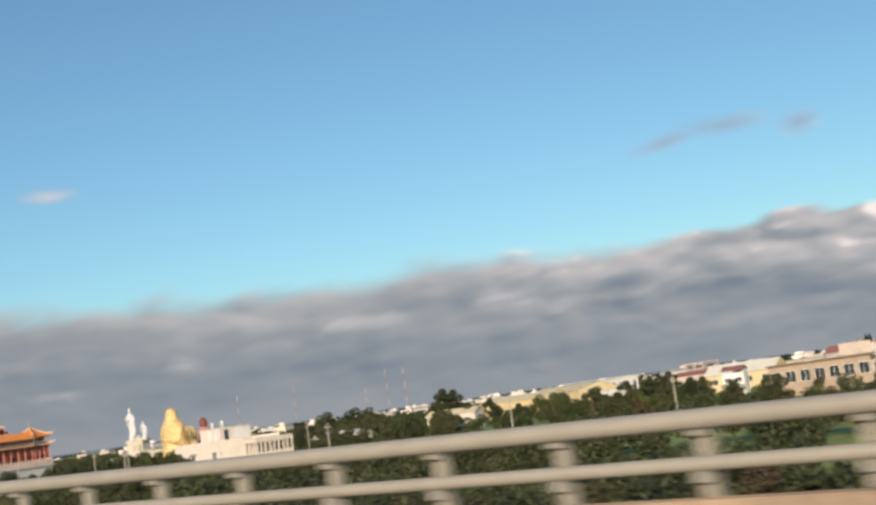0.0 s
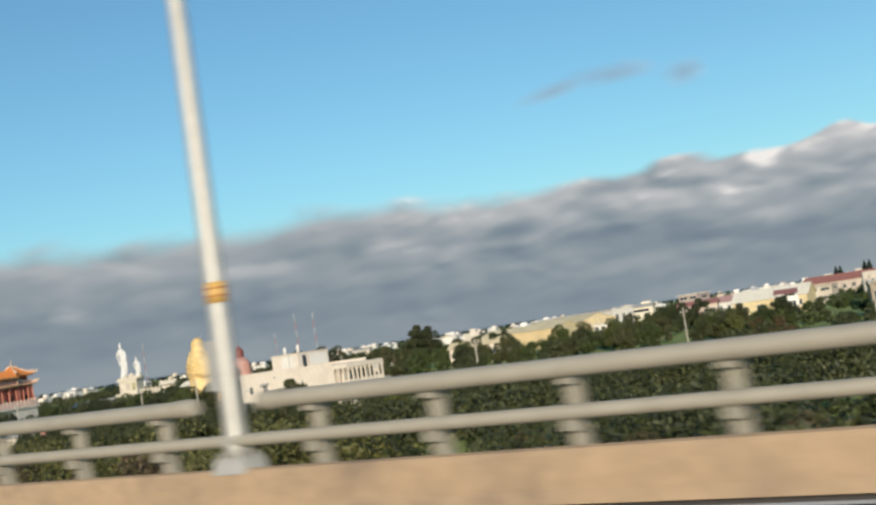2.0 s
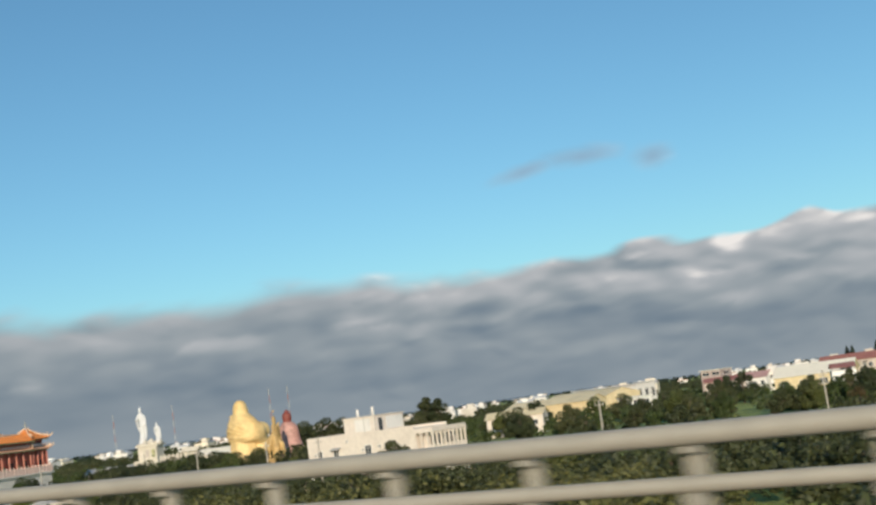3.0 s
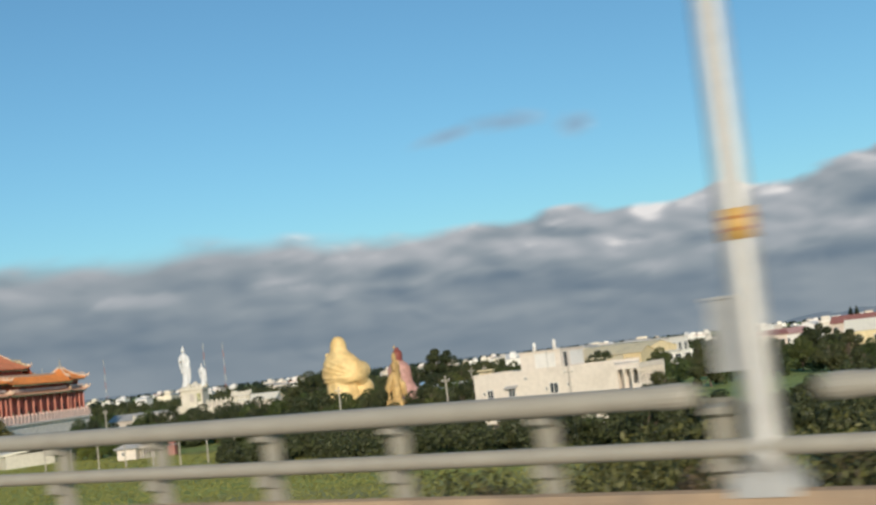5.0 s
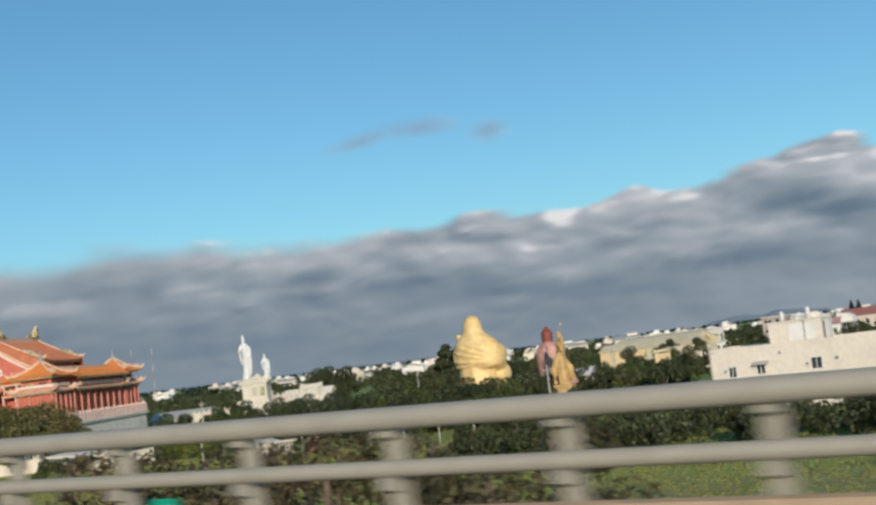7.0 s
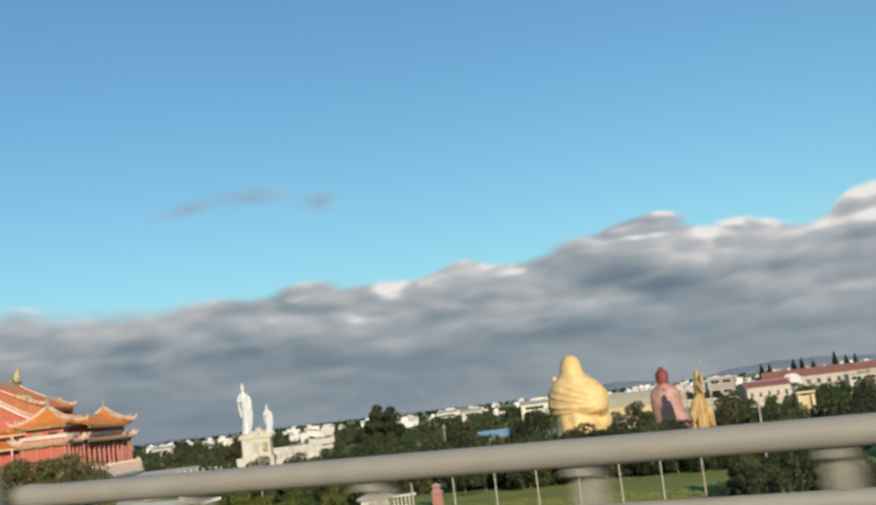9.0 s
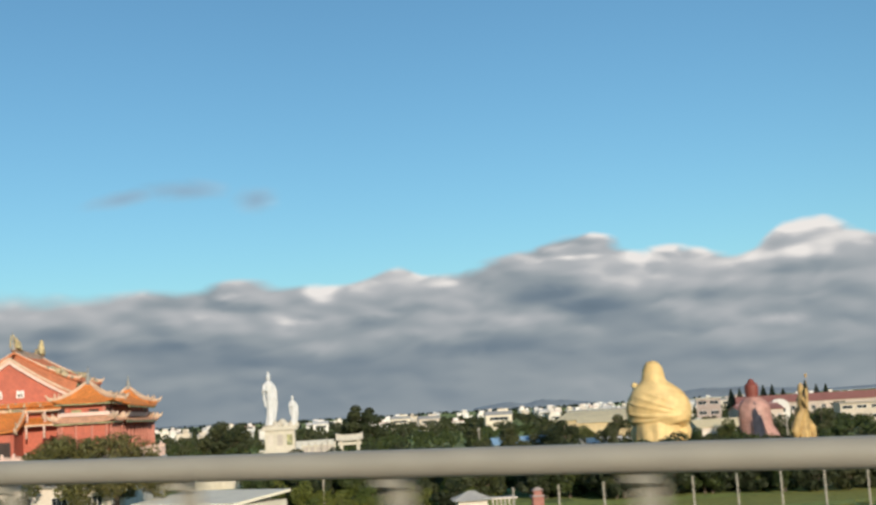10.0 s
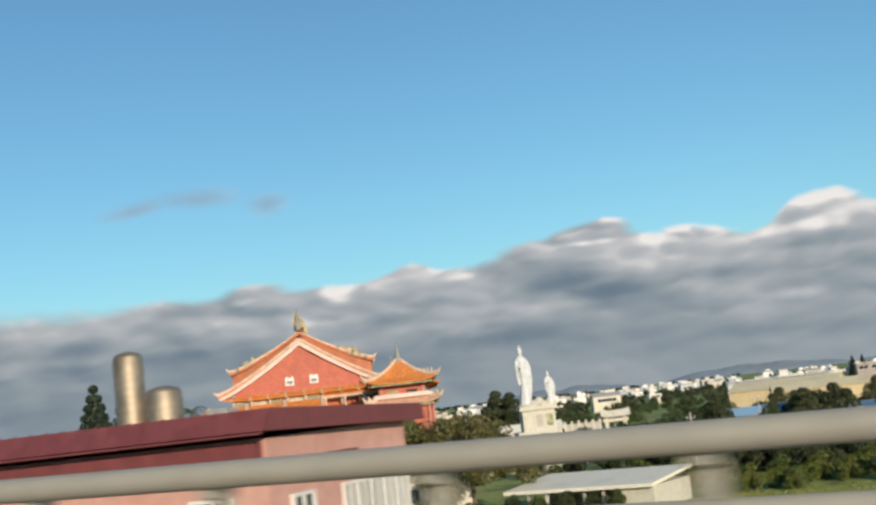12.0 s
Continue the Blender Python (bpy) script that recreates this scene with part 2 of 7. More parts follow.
def ground_mat():
    m = bpy.data.materials.new("field_ground")
    m.use_nodes = True
    g = Nodes(m.node_tree)
    tc = g.add("ShaderNodeTexCoord")
    vec = tc.outputs["Object"]
    broad, mid, fine = g.noise(vec, 0.018, 3.0, 0.5, 0.5), g.noise(vec, 0.12, 5.0, 0.6), g.noise(vec, 1.6, 5.0, 0.65)
    grass = g.mix(g.step(fine, 0.3, 0.7), (0.20, 0.255, 0.055), (0.34, 0.39, 0.09))
    dry = g.mix(g.step(fine, 0.35, 0.65), (0.20, 0.19, 0.07), (0.32, 0.29, 0.11))
    weeds = g.mix(g.step(fine, 0.3, 0.7), (0.09, 0.13, 0.03), (0.16, 0.20, 0.045))
    col = g.mix(g.step(mid, 0.52, 0.62), grass, weeds)
    col = g.mix(g.math("MULTIPLY", g.step(broad, 0.55, 0.65), 0.8), col, dry)
    # a ripe yellow-green plot before the statues
    where = g.add("ShaderNodeSeparateXYZ")
    g.put(where.inputs[0], vec)
    dx = g.math("MULTIPLY", g.math("ADD", where.outputs[0], 254.0), 0.908)
    dy = g.math("ADD", where.outputs[1], -139.0)
    along = g.math("MULTIPLY_ADD", dy, 0.418, dx)
    across = g.math("MULTIPLY_ADD", g.math("ADD", where.outputs[0], 254.0), -0.418, g.math("MULTIPLY", dy, 0.908))
    plot = g.math("MULTIPLY", g.step(g.math("ABSOLUTE", along), 26.0, 23.0), g.step(g.math("ABSOLUTE", across), 7.5, 6.0))
    ripe = g.mix(g.step(fine, 0.3, 0.7), (0.20, 0.21, 0.035), (0.34, 0.31, 0.06))
    col = g.mix(g.math("MULTIPLY", plot, 0.85), col, ripe)
    p = g.add("ShaderNodeBsdfPrincipled")
    g.put(p.inputs["Base Color"], col)
    p.inputs["Roughness"].default_value = 0.9
    b = g.add("ShaderNodeBump")
    b.inputs["Strength"].default_value = 0.6
    b.inputs["Distance"].default_value = 0.3
    g.put(b.inputs["Height"], fine)
    g.put(p.inputs["Normal"], b.outputs[0])
    out = g.add("ShaderNodeOutputMaterial")
    g.put(out.inputs[0], p.outputs[0])
    return m


def glass_mat(name, color):
    m = bpy.data.materials.new(name)
    m.use_nodes = True
    g = Nodes(m.node_tree)
    p = g.add("ShaderNodeBsdfPrincipled")
    p.inputs["Base Color"].default_value = (*color, 1)
    p.inputs["Roughness"].default_value = 0.12
    p.inputs["Specular IOR Level"].default_value = 0.6
    out = g.add("ShaderNodeOutputMaterial")
    g.put(out.inputs[0], p.outputs[0])
    return m


M = {
    "ground": ground_mat(),
    "asphalt": mat("asphalt", (0.105, 0.095, 0.085), 0.9, grain=18, vary=0.3, dirt=(0.07, 0.066, 0.062), dirt_scale=0.4, bump=0.3),
    "paint": mat("road_paint", (0.72, 0.71, 0.68), 0.7, grain=9, vary=0.08, dirt_scale=0.8, dirt_amount=0.25),
    "concrete": mat("parapet_concrete", (0.41, 0.295, 0.19), 0.9, grain=7, vary=0.12, dirt=(0.19, 0.145, 0.11), dirt_scale=0.9, dirt_amount=0.9, bump=0.25),
    "galv": mat("painted_rail_steel", (0.40, 0.37, 0.305), 0.55, 0.15, grain=6, vary=0.07, dirt=(0.30, 0.27, 0.22), dirt_scale=0.9, dirt_amount=0.12, bump=0.05),
    "lamp": mat("galvanised_pole", (0.52, 0.51, 0.48), 0.5, 0.3, grain=8, vary=0.08, bump=0.04),
    "band": mat("yellow_band", (0.68, 0.42, 0.13), 0.5, grain=8, vary=0.1, bump=0.0),
    "band_dark": mat("band_stripe", (0.45, 0.20, 0.04), 0.5, grain=8, vary=0.1, bump=0.0),
    "box": mat("grey_cabinet", (0.45, 0.45, 0.43), 0.5, 0.2, grain=6, vary=0.06, bump=0.03),
    "red_paint": mat("sign_red", (0.62, 0.02, 0.035), 0.4, grain=12, vary=0.08, bump=0.0),
    "white_paint": mat("sign_white", (0.80, 0.80, 0.78), 0.4, grain=12, vary=0.04, bump=0.0),
    "black_paint": mat("sign_black", (0.02, 0.02, 0.02), 0.5, grain=12, vary=0.1, bump=0.0),
    "green_paint": mat("sign_green", (0.01, 0.33, 0.20), 0.4, grain=12, vary=0.08, bump=0.0),
    "wall_red": mat("temple_red_wall", (0.50, 0.14, 0.09), 0.75, grain=2.5, vary=0.14, dirt=(0.30, 0.09, 0.07), dirt_scale=0.25),
    "tile": mat("orange_glazed_tile", (0.68, 0.235, 0.055), 0.6, grain=2.2, vary=0.22, dirt=(0.36, 0.13, 0.055), dirt_scale=0.35),
    "tile_faded": mat("faded_roof_tile", (0.57, 0.20, 0.095), 0.65, grain=2.2, vary=0.2, dirt=(0.34, 0.14, 0.08), dirt_scale=0.35),
    "tile_pale": mat("pale_pink_eave_tile", (0.62, 0.36, 0.24), 0.65, grain=2.2, vary=0.18, dirt=(0.40, 0.20, 0.12), dirt_scale=0.5),
    "crest": mat("gilded_ridge_crest", (0.62, 0.50, 0.26), 0.5, grain=2.4, vary=0.35, dirt=(0.26, 0.24, 0.14), dirt_scale=1.2, dirt_amount=0.7),
    "cream": mat("cream_ridge_plaster", (0.68, 0.49, 0.35), 0.7, grain=2.0, vary=0.2, dirt=(0.36, 0.26, 0.14), dirt_scale=0.7),
    "frieze": mat("carved_frieze", (0.34, 0.33, 0.17), 0.7, grain=1.6, vary=0.5, dirt=(0.12, 0.20, 0.16), dirt_scale=1.1, dirt_amount=0.8),
    "red_column": mat("faded_red_column", (0.56, 0.22, 0.16), 0.7, grain=2.5, vary=0.15),
    "pink_stone": mat("pale_pink_balustrade", (0.78, 0.58, 0.50), 0.75, grain=2.0, vary=0.12),
    # near-black colour stands for the shade inside openings; the panels are solid
    "dark_in": mat("shadowed_doorway", (0.05, 0.035, 0.03), 0.8, grain=2.0, vary=0.3),
    "dragon": mat("glazed_ornament", (0.34, 0.26, 0.14), 0.45, grain=1.8, vary=0.55, dirt=(0.10, 0.22, 0.24), dirt_scale=0.9, dirt_amount=0.9),
    "finial": mat("grey_finial", (0.27, 0.28, 0.27), 0.5, grain=4, vary=0.35),
    "podium": mat("podium_wall", (0.74, 0.69, 0.64), 0.85, grain=1.8, vary=0.14, dirt_scale=0.25, dirt_amount=0.5),
    "gold": mat("gold_painted_statue", (0.78, 0.57, 0.26), 0.6, 0.05, grain=0.9, vary=0.13, dirt=(0.62, 0.36, 0.09), dirt_scale=0.22, dirt_amount=0.6, bump=0.25),
    "old_gold": mat("tarnished_gold_statue", (0.52, 0.35, 0.14), 0.6, 0.05, grain=1.2, vary=0.25, dirt=(0.26, 0.15, 0.06), dirt_scale=0.5, dirt_amount=0.7, bump=0.3),
    "brown": mat("pinkish_brown_statue", (0.50, 0.28, 0.235), 0.6, grain=1.2, vary=0.2, dirt=(0.25, 0.09, 0.06), dirt_scale=0.3, dirt_amount=0.6, bump=0.3, cap=(10.9, (0.22, 0.055, 0.04))),
    "marble": mat("white_statue", (0.66, 0.67, 0.67), 0.6, grain=1.4, vary=0.07, dirt=(0.46, 0.47, 0.47), dirt_scale=0.6, dirt_amount=0.6, bump=0.25),
    "pedestal": mat("cream_pedestal", (0.60, 0.56, 0.47), 0.8, grain=1.8, vary=0.08, dirt=(0.45, 0.40, 0.30), dirt_scale=0.4, dirt_amount=0.4),
    "white_wall": mat("white_house_wall", (0.70, 0.63, 0.55), 0.85, grain=1.6, vary=0.06, dirt=(0.50, 0.44, 0.38), dirt_scale=0.25, dirt_amount=0.45),
    "white_gloss": mat("white_steel_panel", (0.74, 0.72, 0.68), 0.5, grain=1.6, vary=0.04),
    "yellow_wall": mat("yellow_shed_wall", (0.66, 0.55, 0.34), 0.85, grain=1.2, vary=0.08, dirt=(0.46, 0.34, 0.17), dirt_scale=0.15),
    "tan_wall": mat("tan_sheet_wall", (0.62, 0.49, 0.29), 0.8, grain=1.2, vary=0.08, dirt=(0.36, 0.26, 0.14), dirt_scale=0.15),
    "ochre_tile": mat("tan_tiled_wall", (0.40, 0.31, 0.23), 0.8, grain=1.4, vary=0.1, dirt_scale=0.2, dirt_amount=0.4),
    "brown_roof": mat("brown_roof_sheet", (0.24, 0.17, 0.12), 0.7, grain=1.6, vary=0.15, dirt_scale=0.3),
    "pink_roof": mat("faded_pink_roof_sheet", (0.52, 0.31, 0.28), 0.7, grain=1.6, vary=0.12, dirt_scale=0.3),
    "yellow_roof": mat("pale_shed_roof", (0.78, 0.66, 0.42), 0.75, grain=1.2, vary=0.1, dirt_scale=0.15),
    "pink_wall": mat("pink_plaster", (0.59, 0.33, 0.275), 0.85, grain=2.0, vary=0.08, dirt=(0.42, 0.20, 0.17), dirt_scale=0.4, dirt_amount=0.4),
    "maroon": mat("maroon_roof_sheet", (0.19, 0.052, 0.055), 0.55, grain=2.0, vary=0.14, dirt=(0.13, 0.03, 0.035), dirt_scale=0.5),
    "steel": mat("stainless_tank", (0.42, 0.35, 0.26), 0.6, 0.85, grain=1.2, vary=0.18, dirt=(0.24, 0.15, 0.09), dirt_scale=0.9, dirt_amount=0.7, bump=0.06),
    "frame": mat("white_window_frame", (0.78, 0.76, 0.72), 0.5, grain=4, vary=0.05),
    "pane": glass_mat("dark_window_glass", (0.035, 0.045, 0.055)),
    "bark": mat("bark", (0.13, 0.10, 0.075), 0.9, grain=6, vary=0.35, bump=0.5),
    "leaf_dark": leaf_mat("leaves_dark", (0.052, 0.068, 0.028), 0.3),
    "leaf_mid": leaf_mat("leaves_mid", (0.072, 0.100, 0.030)),
    "leaf_olive": leaf_mat("leaves_olive", (0.120, 0.130, 0.046)),
    "leaf_light": leaf_mat("leaves_light", (0.105, 0.145, 0.030)),
    "grass": leaf_mat("grass_blades", (0.205, 0.240, 0.060), 0.0, 0.3),
    "leaf_pine": leaf_mat("leaves_pine", (0.028, 0.050, 0.034)),
    "leaf_dry": leaf_mat("leaves_dry", (0.092, 0.080, 0.042)),
    "leaf_red": leaf_mat("leaves_reddish", (0.085, 0.072, 0.030)),
    # pale blue-grey: the haze of distance is mixed into the hills' colour
    "hill": mat("hazed_wooded_hill", (0.30, 0.34, 0.37), 1.0, grain=0.02, vary=0.08, dirt_scale=0.004, bump=0.0),
    "wood": mat("weathered_pole", (0.42, 0.38, 0.32), 0.8, grain=5, vary=0.15),
    "cream_roof": mat("cream_slab_roof", (0.86, 0.80, 0.66), 0.9, grain=1.6, vary=0.05, dirt_scale=0.3, dirt_amount=0.25),
    "blue_roof": mat("blue_roof_sheet", (0.28, 0.45, 0.62), 0.6, grain=2, vary=0.1),
    "grey_roof": mat("grey_roof_sheet", (0.42, 0.41, 0.39), 0.6, grain=2, vary=0.12, dirt_scale=0.3),
    "redroof": mat("brick_red_roof", (0.36, 0.15, 0.12), 0.7, grain=1.5, vary=0.15),
    "town_a": mat("town_plaster", (0.60, 0.55, 0.48), 0.85, grain=1.4, vary=0.07, dirt_scale=0.2, dirt_amount=0.5, per_piece=0.22),
    "town_b": mat("town_cream_tile", (0.64, 0.57, 0.47), 0.8, grain=1.4, vary=0.08, dirt_scale=0.2, dirt_amount=0.5, per_piece=0.2),
    "town_c": mat("town_pink_tile", (0.50, 0.41, 0.36), 0.8, grain=1.4, vary=0.08, dirt_scale=0.2, dirt_amount=0.5, per_piece=0.2),
    "town_d": mat("town_white", (0.76, 0.74, 0.70), 0.8, grain=1.4, vary=0.05, dirt_scale=0.2, dirt_amount=0.4, per_piece=0.12),
}

# ---------------------------------------------------------------- mesh helpers


def link(name, mesh, material, parent=None, label="", smooth=False):
    ob = new(name, mesh)
    if material is not None and not mesh.materials:
        mesh.materials.append(material)
    if smooth:
        mesh.polygons.foreach_set("use_smooth", [len(p.vertices) <= 4 for p in mesh.polygons])
    if parent is not None:
        ob.parent = parent
    if label:
        tagged(ob, label)
    return ob


def part(name, bm, material, parent=None, label="", smooth=False):
    mesh = bpy.data.meshes.new(name)
    bmesh.ops.recalc_face_normals(bm, faces=bm.faces)
    bm.to_mesh(mesh)
    bm.free()
    return link(name, mesh, material, parent, label, smooth)


def thing(name, m, label, category, group="", kind=""):
    ob = new(name)
    ob.empty_display_size = 0.5
    ob.matrix_world = m
    return tagged(ob, label, category, group, kind)


def box(bm, x, y, z, sx, sy, sz, rz=0.0, taper=1.0):
    """A box on centre x, y with its underside at z."""
    c, s = math.cos(radians(rz)), math.sin(radians(rz))
    vs = []
    for k, f in ((0, 1.0), (1, taper)):
        for a, b in ((-1, -1), (1, -1), (1, 1), (-1, 1)):
            u, v = a * sx / 2 * f, b * sy / 2 * f
            vs.append(bm.verts.new((x + c * u - s * v, y + s * u + c * v, z + k * sz)))
    for q in ((3, 2, 1, 0), (4, 5, 6, 7), (0, 1, 5, 4), (1, 2, 6, 5), (2, 3, 7, 6), (3, 0, 4, 7)):
        bm.faces.new([vs[i] for i in q])


def rod(bm, x, y, z0, z1, r0, r1=None, n=12):
    r1 = r0 if r1 is None else r1
    rings = [[bm.verts.new((x + r * math.cos(2 * math.pi * i / n), y + r * math.sin(2 * math.pi * i / n), z)) for i in range(n)]
             for z, r in ((z0, r0), (z1, r1))]
    for i in range(n):
        j = (i + 1) % n
        bm.faces.new((rings[0][i], rings[0][j], rings[1][j], rings[1][i]))
    bm.faces.new(rings[0][::-1])
    bm.faces.new(rings[1])


def lathe(bm, x, y, profile, n=20):
    """Rings of (z, r) about a vertical axis."""
    rings = [[bm.verts.new((x + r * math.cos(2 * math.pi * i / n), y + r * math.sin(2 * math.pi * i / n), z)) for i in range(n)] for z, r in profile]
    for a, b in zip(rings, rings[1:]):
        for i in range(n):
            j = (i + 1) % n
            bm.faces.new((a[i], a[j], b[j], b[i]))
    bm.faces.new(rings[0][::-1])
    bm.faces.new(rings[-1])


def tube(bm, pts, radii, n=8, flat=1.0):
    pts = [Vector(p) for p in pts]
    radii = [radii] * len(pts) if isinstance(radii, (int, float)) else radii
    rings = []
    for i, p in enumerate(pts):
        d = (pts[min(i + 1, len(pts) - 1)] - pts[max(i - 1, 0)]).normalized()
        side = d.cross(Vector((0, 0, 1)))
        side = side.normalized() if side.length > 1e-4 else Vector((1, 0, 0))
        up = side.cross(d)
        rings.append([bm.verts.new(p + radii[i] * (math.cos(2 * math.pi * k / n) * side + flat * math.sin(2 * math.pi * k / n) * up)) for k in range(n)])
    for a, b in zip(rings, rings[1:]):
        for i in range(n):
            j = (i + 1) % n
            bm.faces.new((a[i], a[j], b[j], b[i]))
    bm.faces.new(rings[0][::-1])
    bm.faces.new(rings[-1])


def sheet(bm, fn, nu, nv):
    """A grid of fn(u, v), u and v from 0 to 1."""
    g = [[bm.verts.new(fn(i / nu, j / nv)) for j in range(nv + 1)] for i in range(nu + 1)]
    for i in range(nu):
        for j in range(nv):
            bm.faces.new((g[i][j], g[i + 1][j], g[i + 1][j + 1], g[i][j + 1]))
    return g


def strip(bm, sections):
    """Skins a row of equally long, closed cross-sections."""
    rings = [[bm.verts.new(p) for p in sec] for sec in sections]
    n = len(rings[0])
    for a, b in zip(rings, rings[1:]):
        for i in range(n):
            j = (i + 1) % n
            bm.faces.new((a[i], a[j], b[j], b[i]))
    bm.faces.new(rings[0][::-1])
    bm.faces.new(rings[-1])


def at_grid(x, y, z=GROUND, turn=TURN):
    return pose(x, y, z, 0, 0, turn)


# ---------------------------------------------------------------- ground, hills
def build_ground():
    bm = bmesh.new()
    size, n = 4700.0, 60
    def spot(u, v):
        a, b = 2 * u - 1, 2 * v - 1
        return (-150 + size * a * abs(a), size * b * abs(b), GROUND)
    sheet(bm, spot, n, n)
    tagged(part("ground", bm, M["ground"]), "flat plain of green fields, weeds and dry patches", "ground", kind="structure")
    rnd = random.Random(5)
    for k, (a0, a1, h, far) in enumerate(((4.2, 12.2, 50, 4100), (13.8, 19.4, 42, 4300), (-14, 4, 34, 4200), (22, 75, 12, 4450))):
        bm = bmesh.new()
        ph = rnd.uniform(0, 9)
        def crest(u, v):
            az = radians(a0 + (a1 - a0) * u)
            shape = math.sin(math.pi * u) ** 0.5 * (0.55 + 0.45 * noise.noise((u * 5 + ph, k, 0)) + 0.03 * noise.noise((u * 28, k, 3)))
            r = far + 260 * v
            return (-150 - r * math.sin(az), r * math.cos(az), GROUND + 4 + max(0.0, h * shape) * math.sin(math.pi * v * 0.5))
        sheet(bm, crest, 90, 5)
        tagged(part("hill", bm, M["hill"], smooth=True), "far low wooded hill with distance haze in its colour", "hill", "hills on the horizon")


build_ground()

# ---------------------------------------------------------------- the viaduct


def way(t):
    """The carriageway's reference line and its right-hand normal at the moment t of the drive."""
    s = min(max(t, -5.0), 17.0)
    x = -23.0 * s + 0.0361 * ((s - 6) ** 2 - 36)
    y = 0.2817 * (s - 6) ** 2
    dx, dy = -23.0 + 0.0722 * (s - 6), 0.5634 * (s - 6)
    x, y = x + dx * (t - s), y + dy * (t - s)
    n = math.hypot(dx, dy)
    return Vector((x, y, 0.2566 * t)), Vector((dx / n, dy / n, 0)), Vector((dy / n, -dx / n, 0))


def gap(t):
    return min(max(8.68 - 0.262 * t, 5.2), 9.4)


def rail_top(t):
    k = min(max((t - 6.8) / 4.2, 0.0), 1.0)
    return -0.445 + 0.14 * k * k * (3 - 2 * k)


def edge_point(t, across=0.0, up=0.0):
    """A point at the parapet: across to the outside, up from the top pipe's axis."""
    p, d, n = way(t)
    q = p + n * (gap(t) + across)
    return Vector((q.x, q.y, p.z + rail_top(t) + up))


BASE = -1.02           # the parapet's foot, below the top pipe's axis
WALL = -0.645          # the parapet's top
MID = -0.345           # the lower pipe's axis
T0, T1 = -9.0, 22.0


def times_between(a, b, step=0.25):
    n = max(1, int(round((b - a) / step)))
    return [a + (b - a) * i / n for i in range(n + 1)]


def run_along(bm, a, b, prof, step=0.25):
    strip(bm, [[edge_point(t, x, z) for x, z in prof] for t in times_between(a, b, step)])


def build_viaduct():
    bm = bmesh.new()
    lat = 0.028
    sec = []
    for t in times_between(T0, T1, 0.5):
        w = -gap(t) - 12.0
        sec.append([edge_point(t, 0.12, BASE - 0.02), edge_point(t, w, BASE - lat * w - 0.0), edge_point(t, w, BASE - lat * w - 1.0),
                    edge_point(t, w + 4, BASE - 1.1), edge_point(t, w + 6, BASE - 2.3), edge_point(t, -5.5, BASE - 2.3), edge_point(t, -3.5, BASE - 1.1), edge_point(t, 0.12, BASE - 0.8)])
    strip(bm, sec)
    tagged(part("road", bm, M["asphalt"]), "dark asphalt carriageway of an elevated motorway", "road", kind="structure")
    bm = bmesh.new()
    run_along(bm, T0, T1, [(-0.03, BASE), (0.02, BASE + 0.10), (0.05, WALL - 0.01), (0.07, WALL + 0.03), (0.13, WALL + 0.045), (0.16, WALL + 0.03), (0.17, WALL), (0.35, WALL), (0.35, BASE - 0.9), (0.13, BASE - 0.9), (0.13, BASE)])
    tagged(part("wall_parapet", bm, M["concrete"]), "weathered beige concrete parapet along the motorway", "parapet", kind="structure")
    bm = bmesh.new()
    w = lambda t: -gap(t) - 12.0
    strip(bm, [[edge_point(t, w(t) + a, BASE - lat * w(t) + b) for a, b in ((0, 0), (0.35, 0), (0.22, 0.85), (0.10, 0.85))] for t in times_between(T0, T1, 0.5)])
    tagged(part("wall_median", bm, M["concrete"]), "concrete median barrier of the motorway", "barrier", kind="structure")
    for k, (off, wide, dash) in enumerate(((-0.42, 0.15, False), (-4.1, 0.10, True), (-7.8, 0.10, True))):
        bm = bmesh.new()
        spans = [(T0 + 0.1, T1 - 0.1)] if not dash else [(t, t + 4 / 23) for t in np.arange(T0, T1 - 1, 10 / 23)]
        for a, b in spans:
            ts = times_between(a, b, 0.25)
            rows = [[bm.verts.new(edge_point(t, off + s * wide / 2, BASE - lat * (off + s * wide / 2) + 0.006)) for s in (-1, 1)] for t in ts]
            for r, q in zip(rows, rows[1:]):
                bm.faces.new((r[0], r[1], q[1], q[0]))
        tagged(part("trim_road_line", bm, M["paint"]), "white painted " + ("dashed lane line" if dash else "edge line") + " on asphalt", "road marking", kind="structure")
    for t in np.arange(T0 + 0.7, T1, 1.404):
        p, d, n = way(t)
        q = edge_point(t, -gap(t) - 1.5)
        bm = bmesh.new()
        ang = math.degrees(math.atan2(d.y, d.x))
        box(bm, 0, 0, 0, 2.2, 5.0, q.z + BASE - 2.2 - GROUND)
        ob = part("pier", bm, M["concrete"])
        ob.matrix_world = pose(q.x, q.y, GROUND, 0, 0, ang)
        tagged(ob, "rectangular concrete pier under the motorway deck", "pier", "viaduct piers")


build_viaduct()

LAMPS = [0.938, 2.363, 3.75, 5.12, 6.52, 7.92, 9.318]      # where the light poles stand along the drive
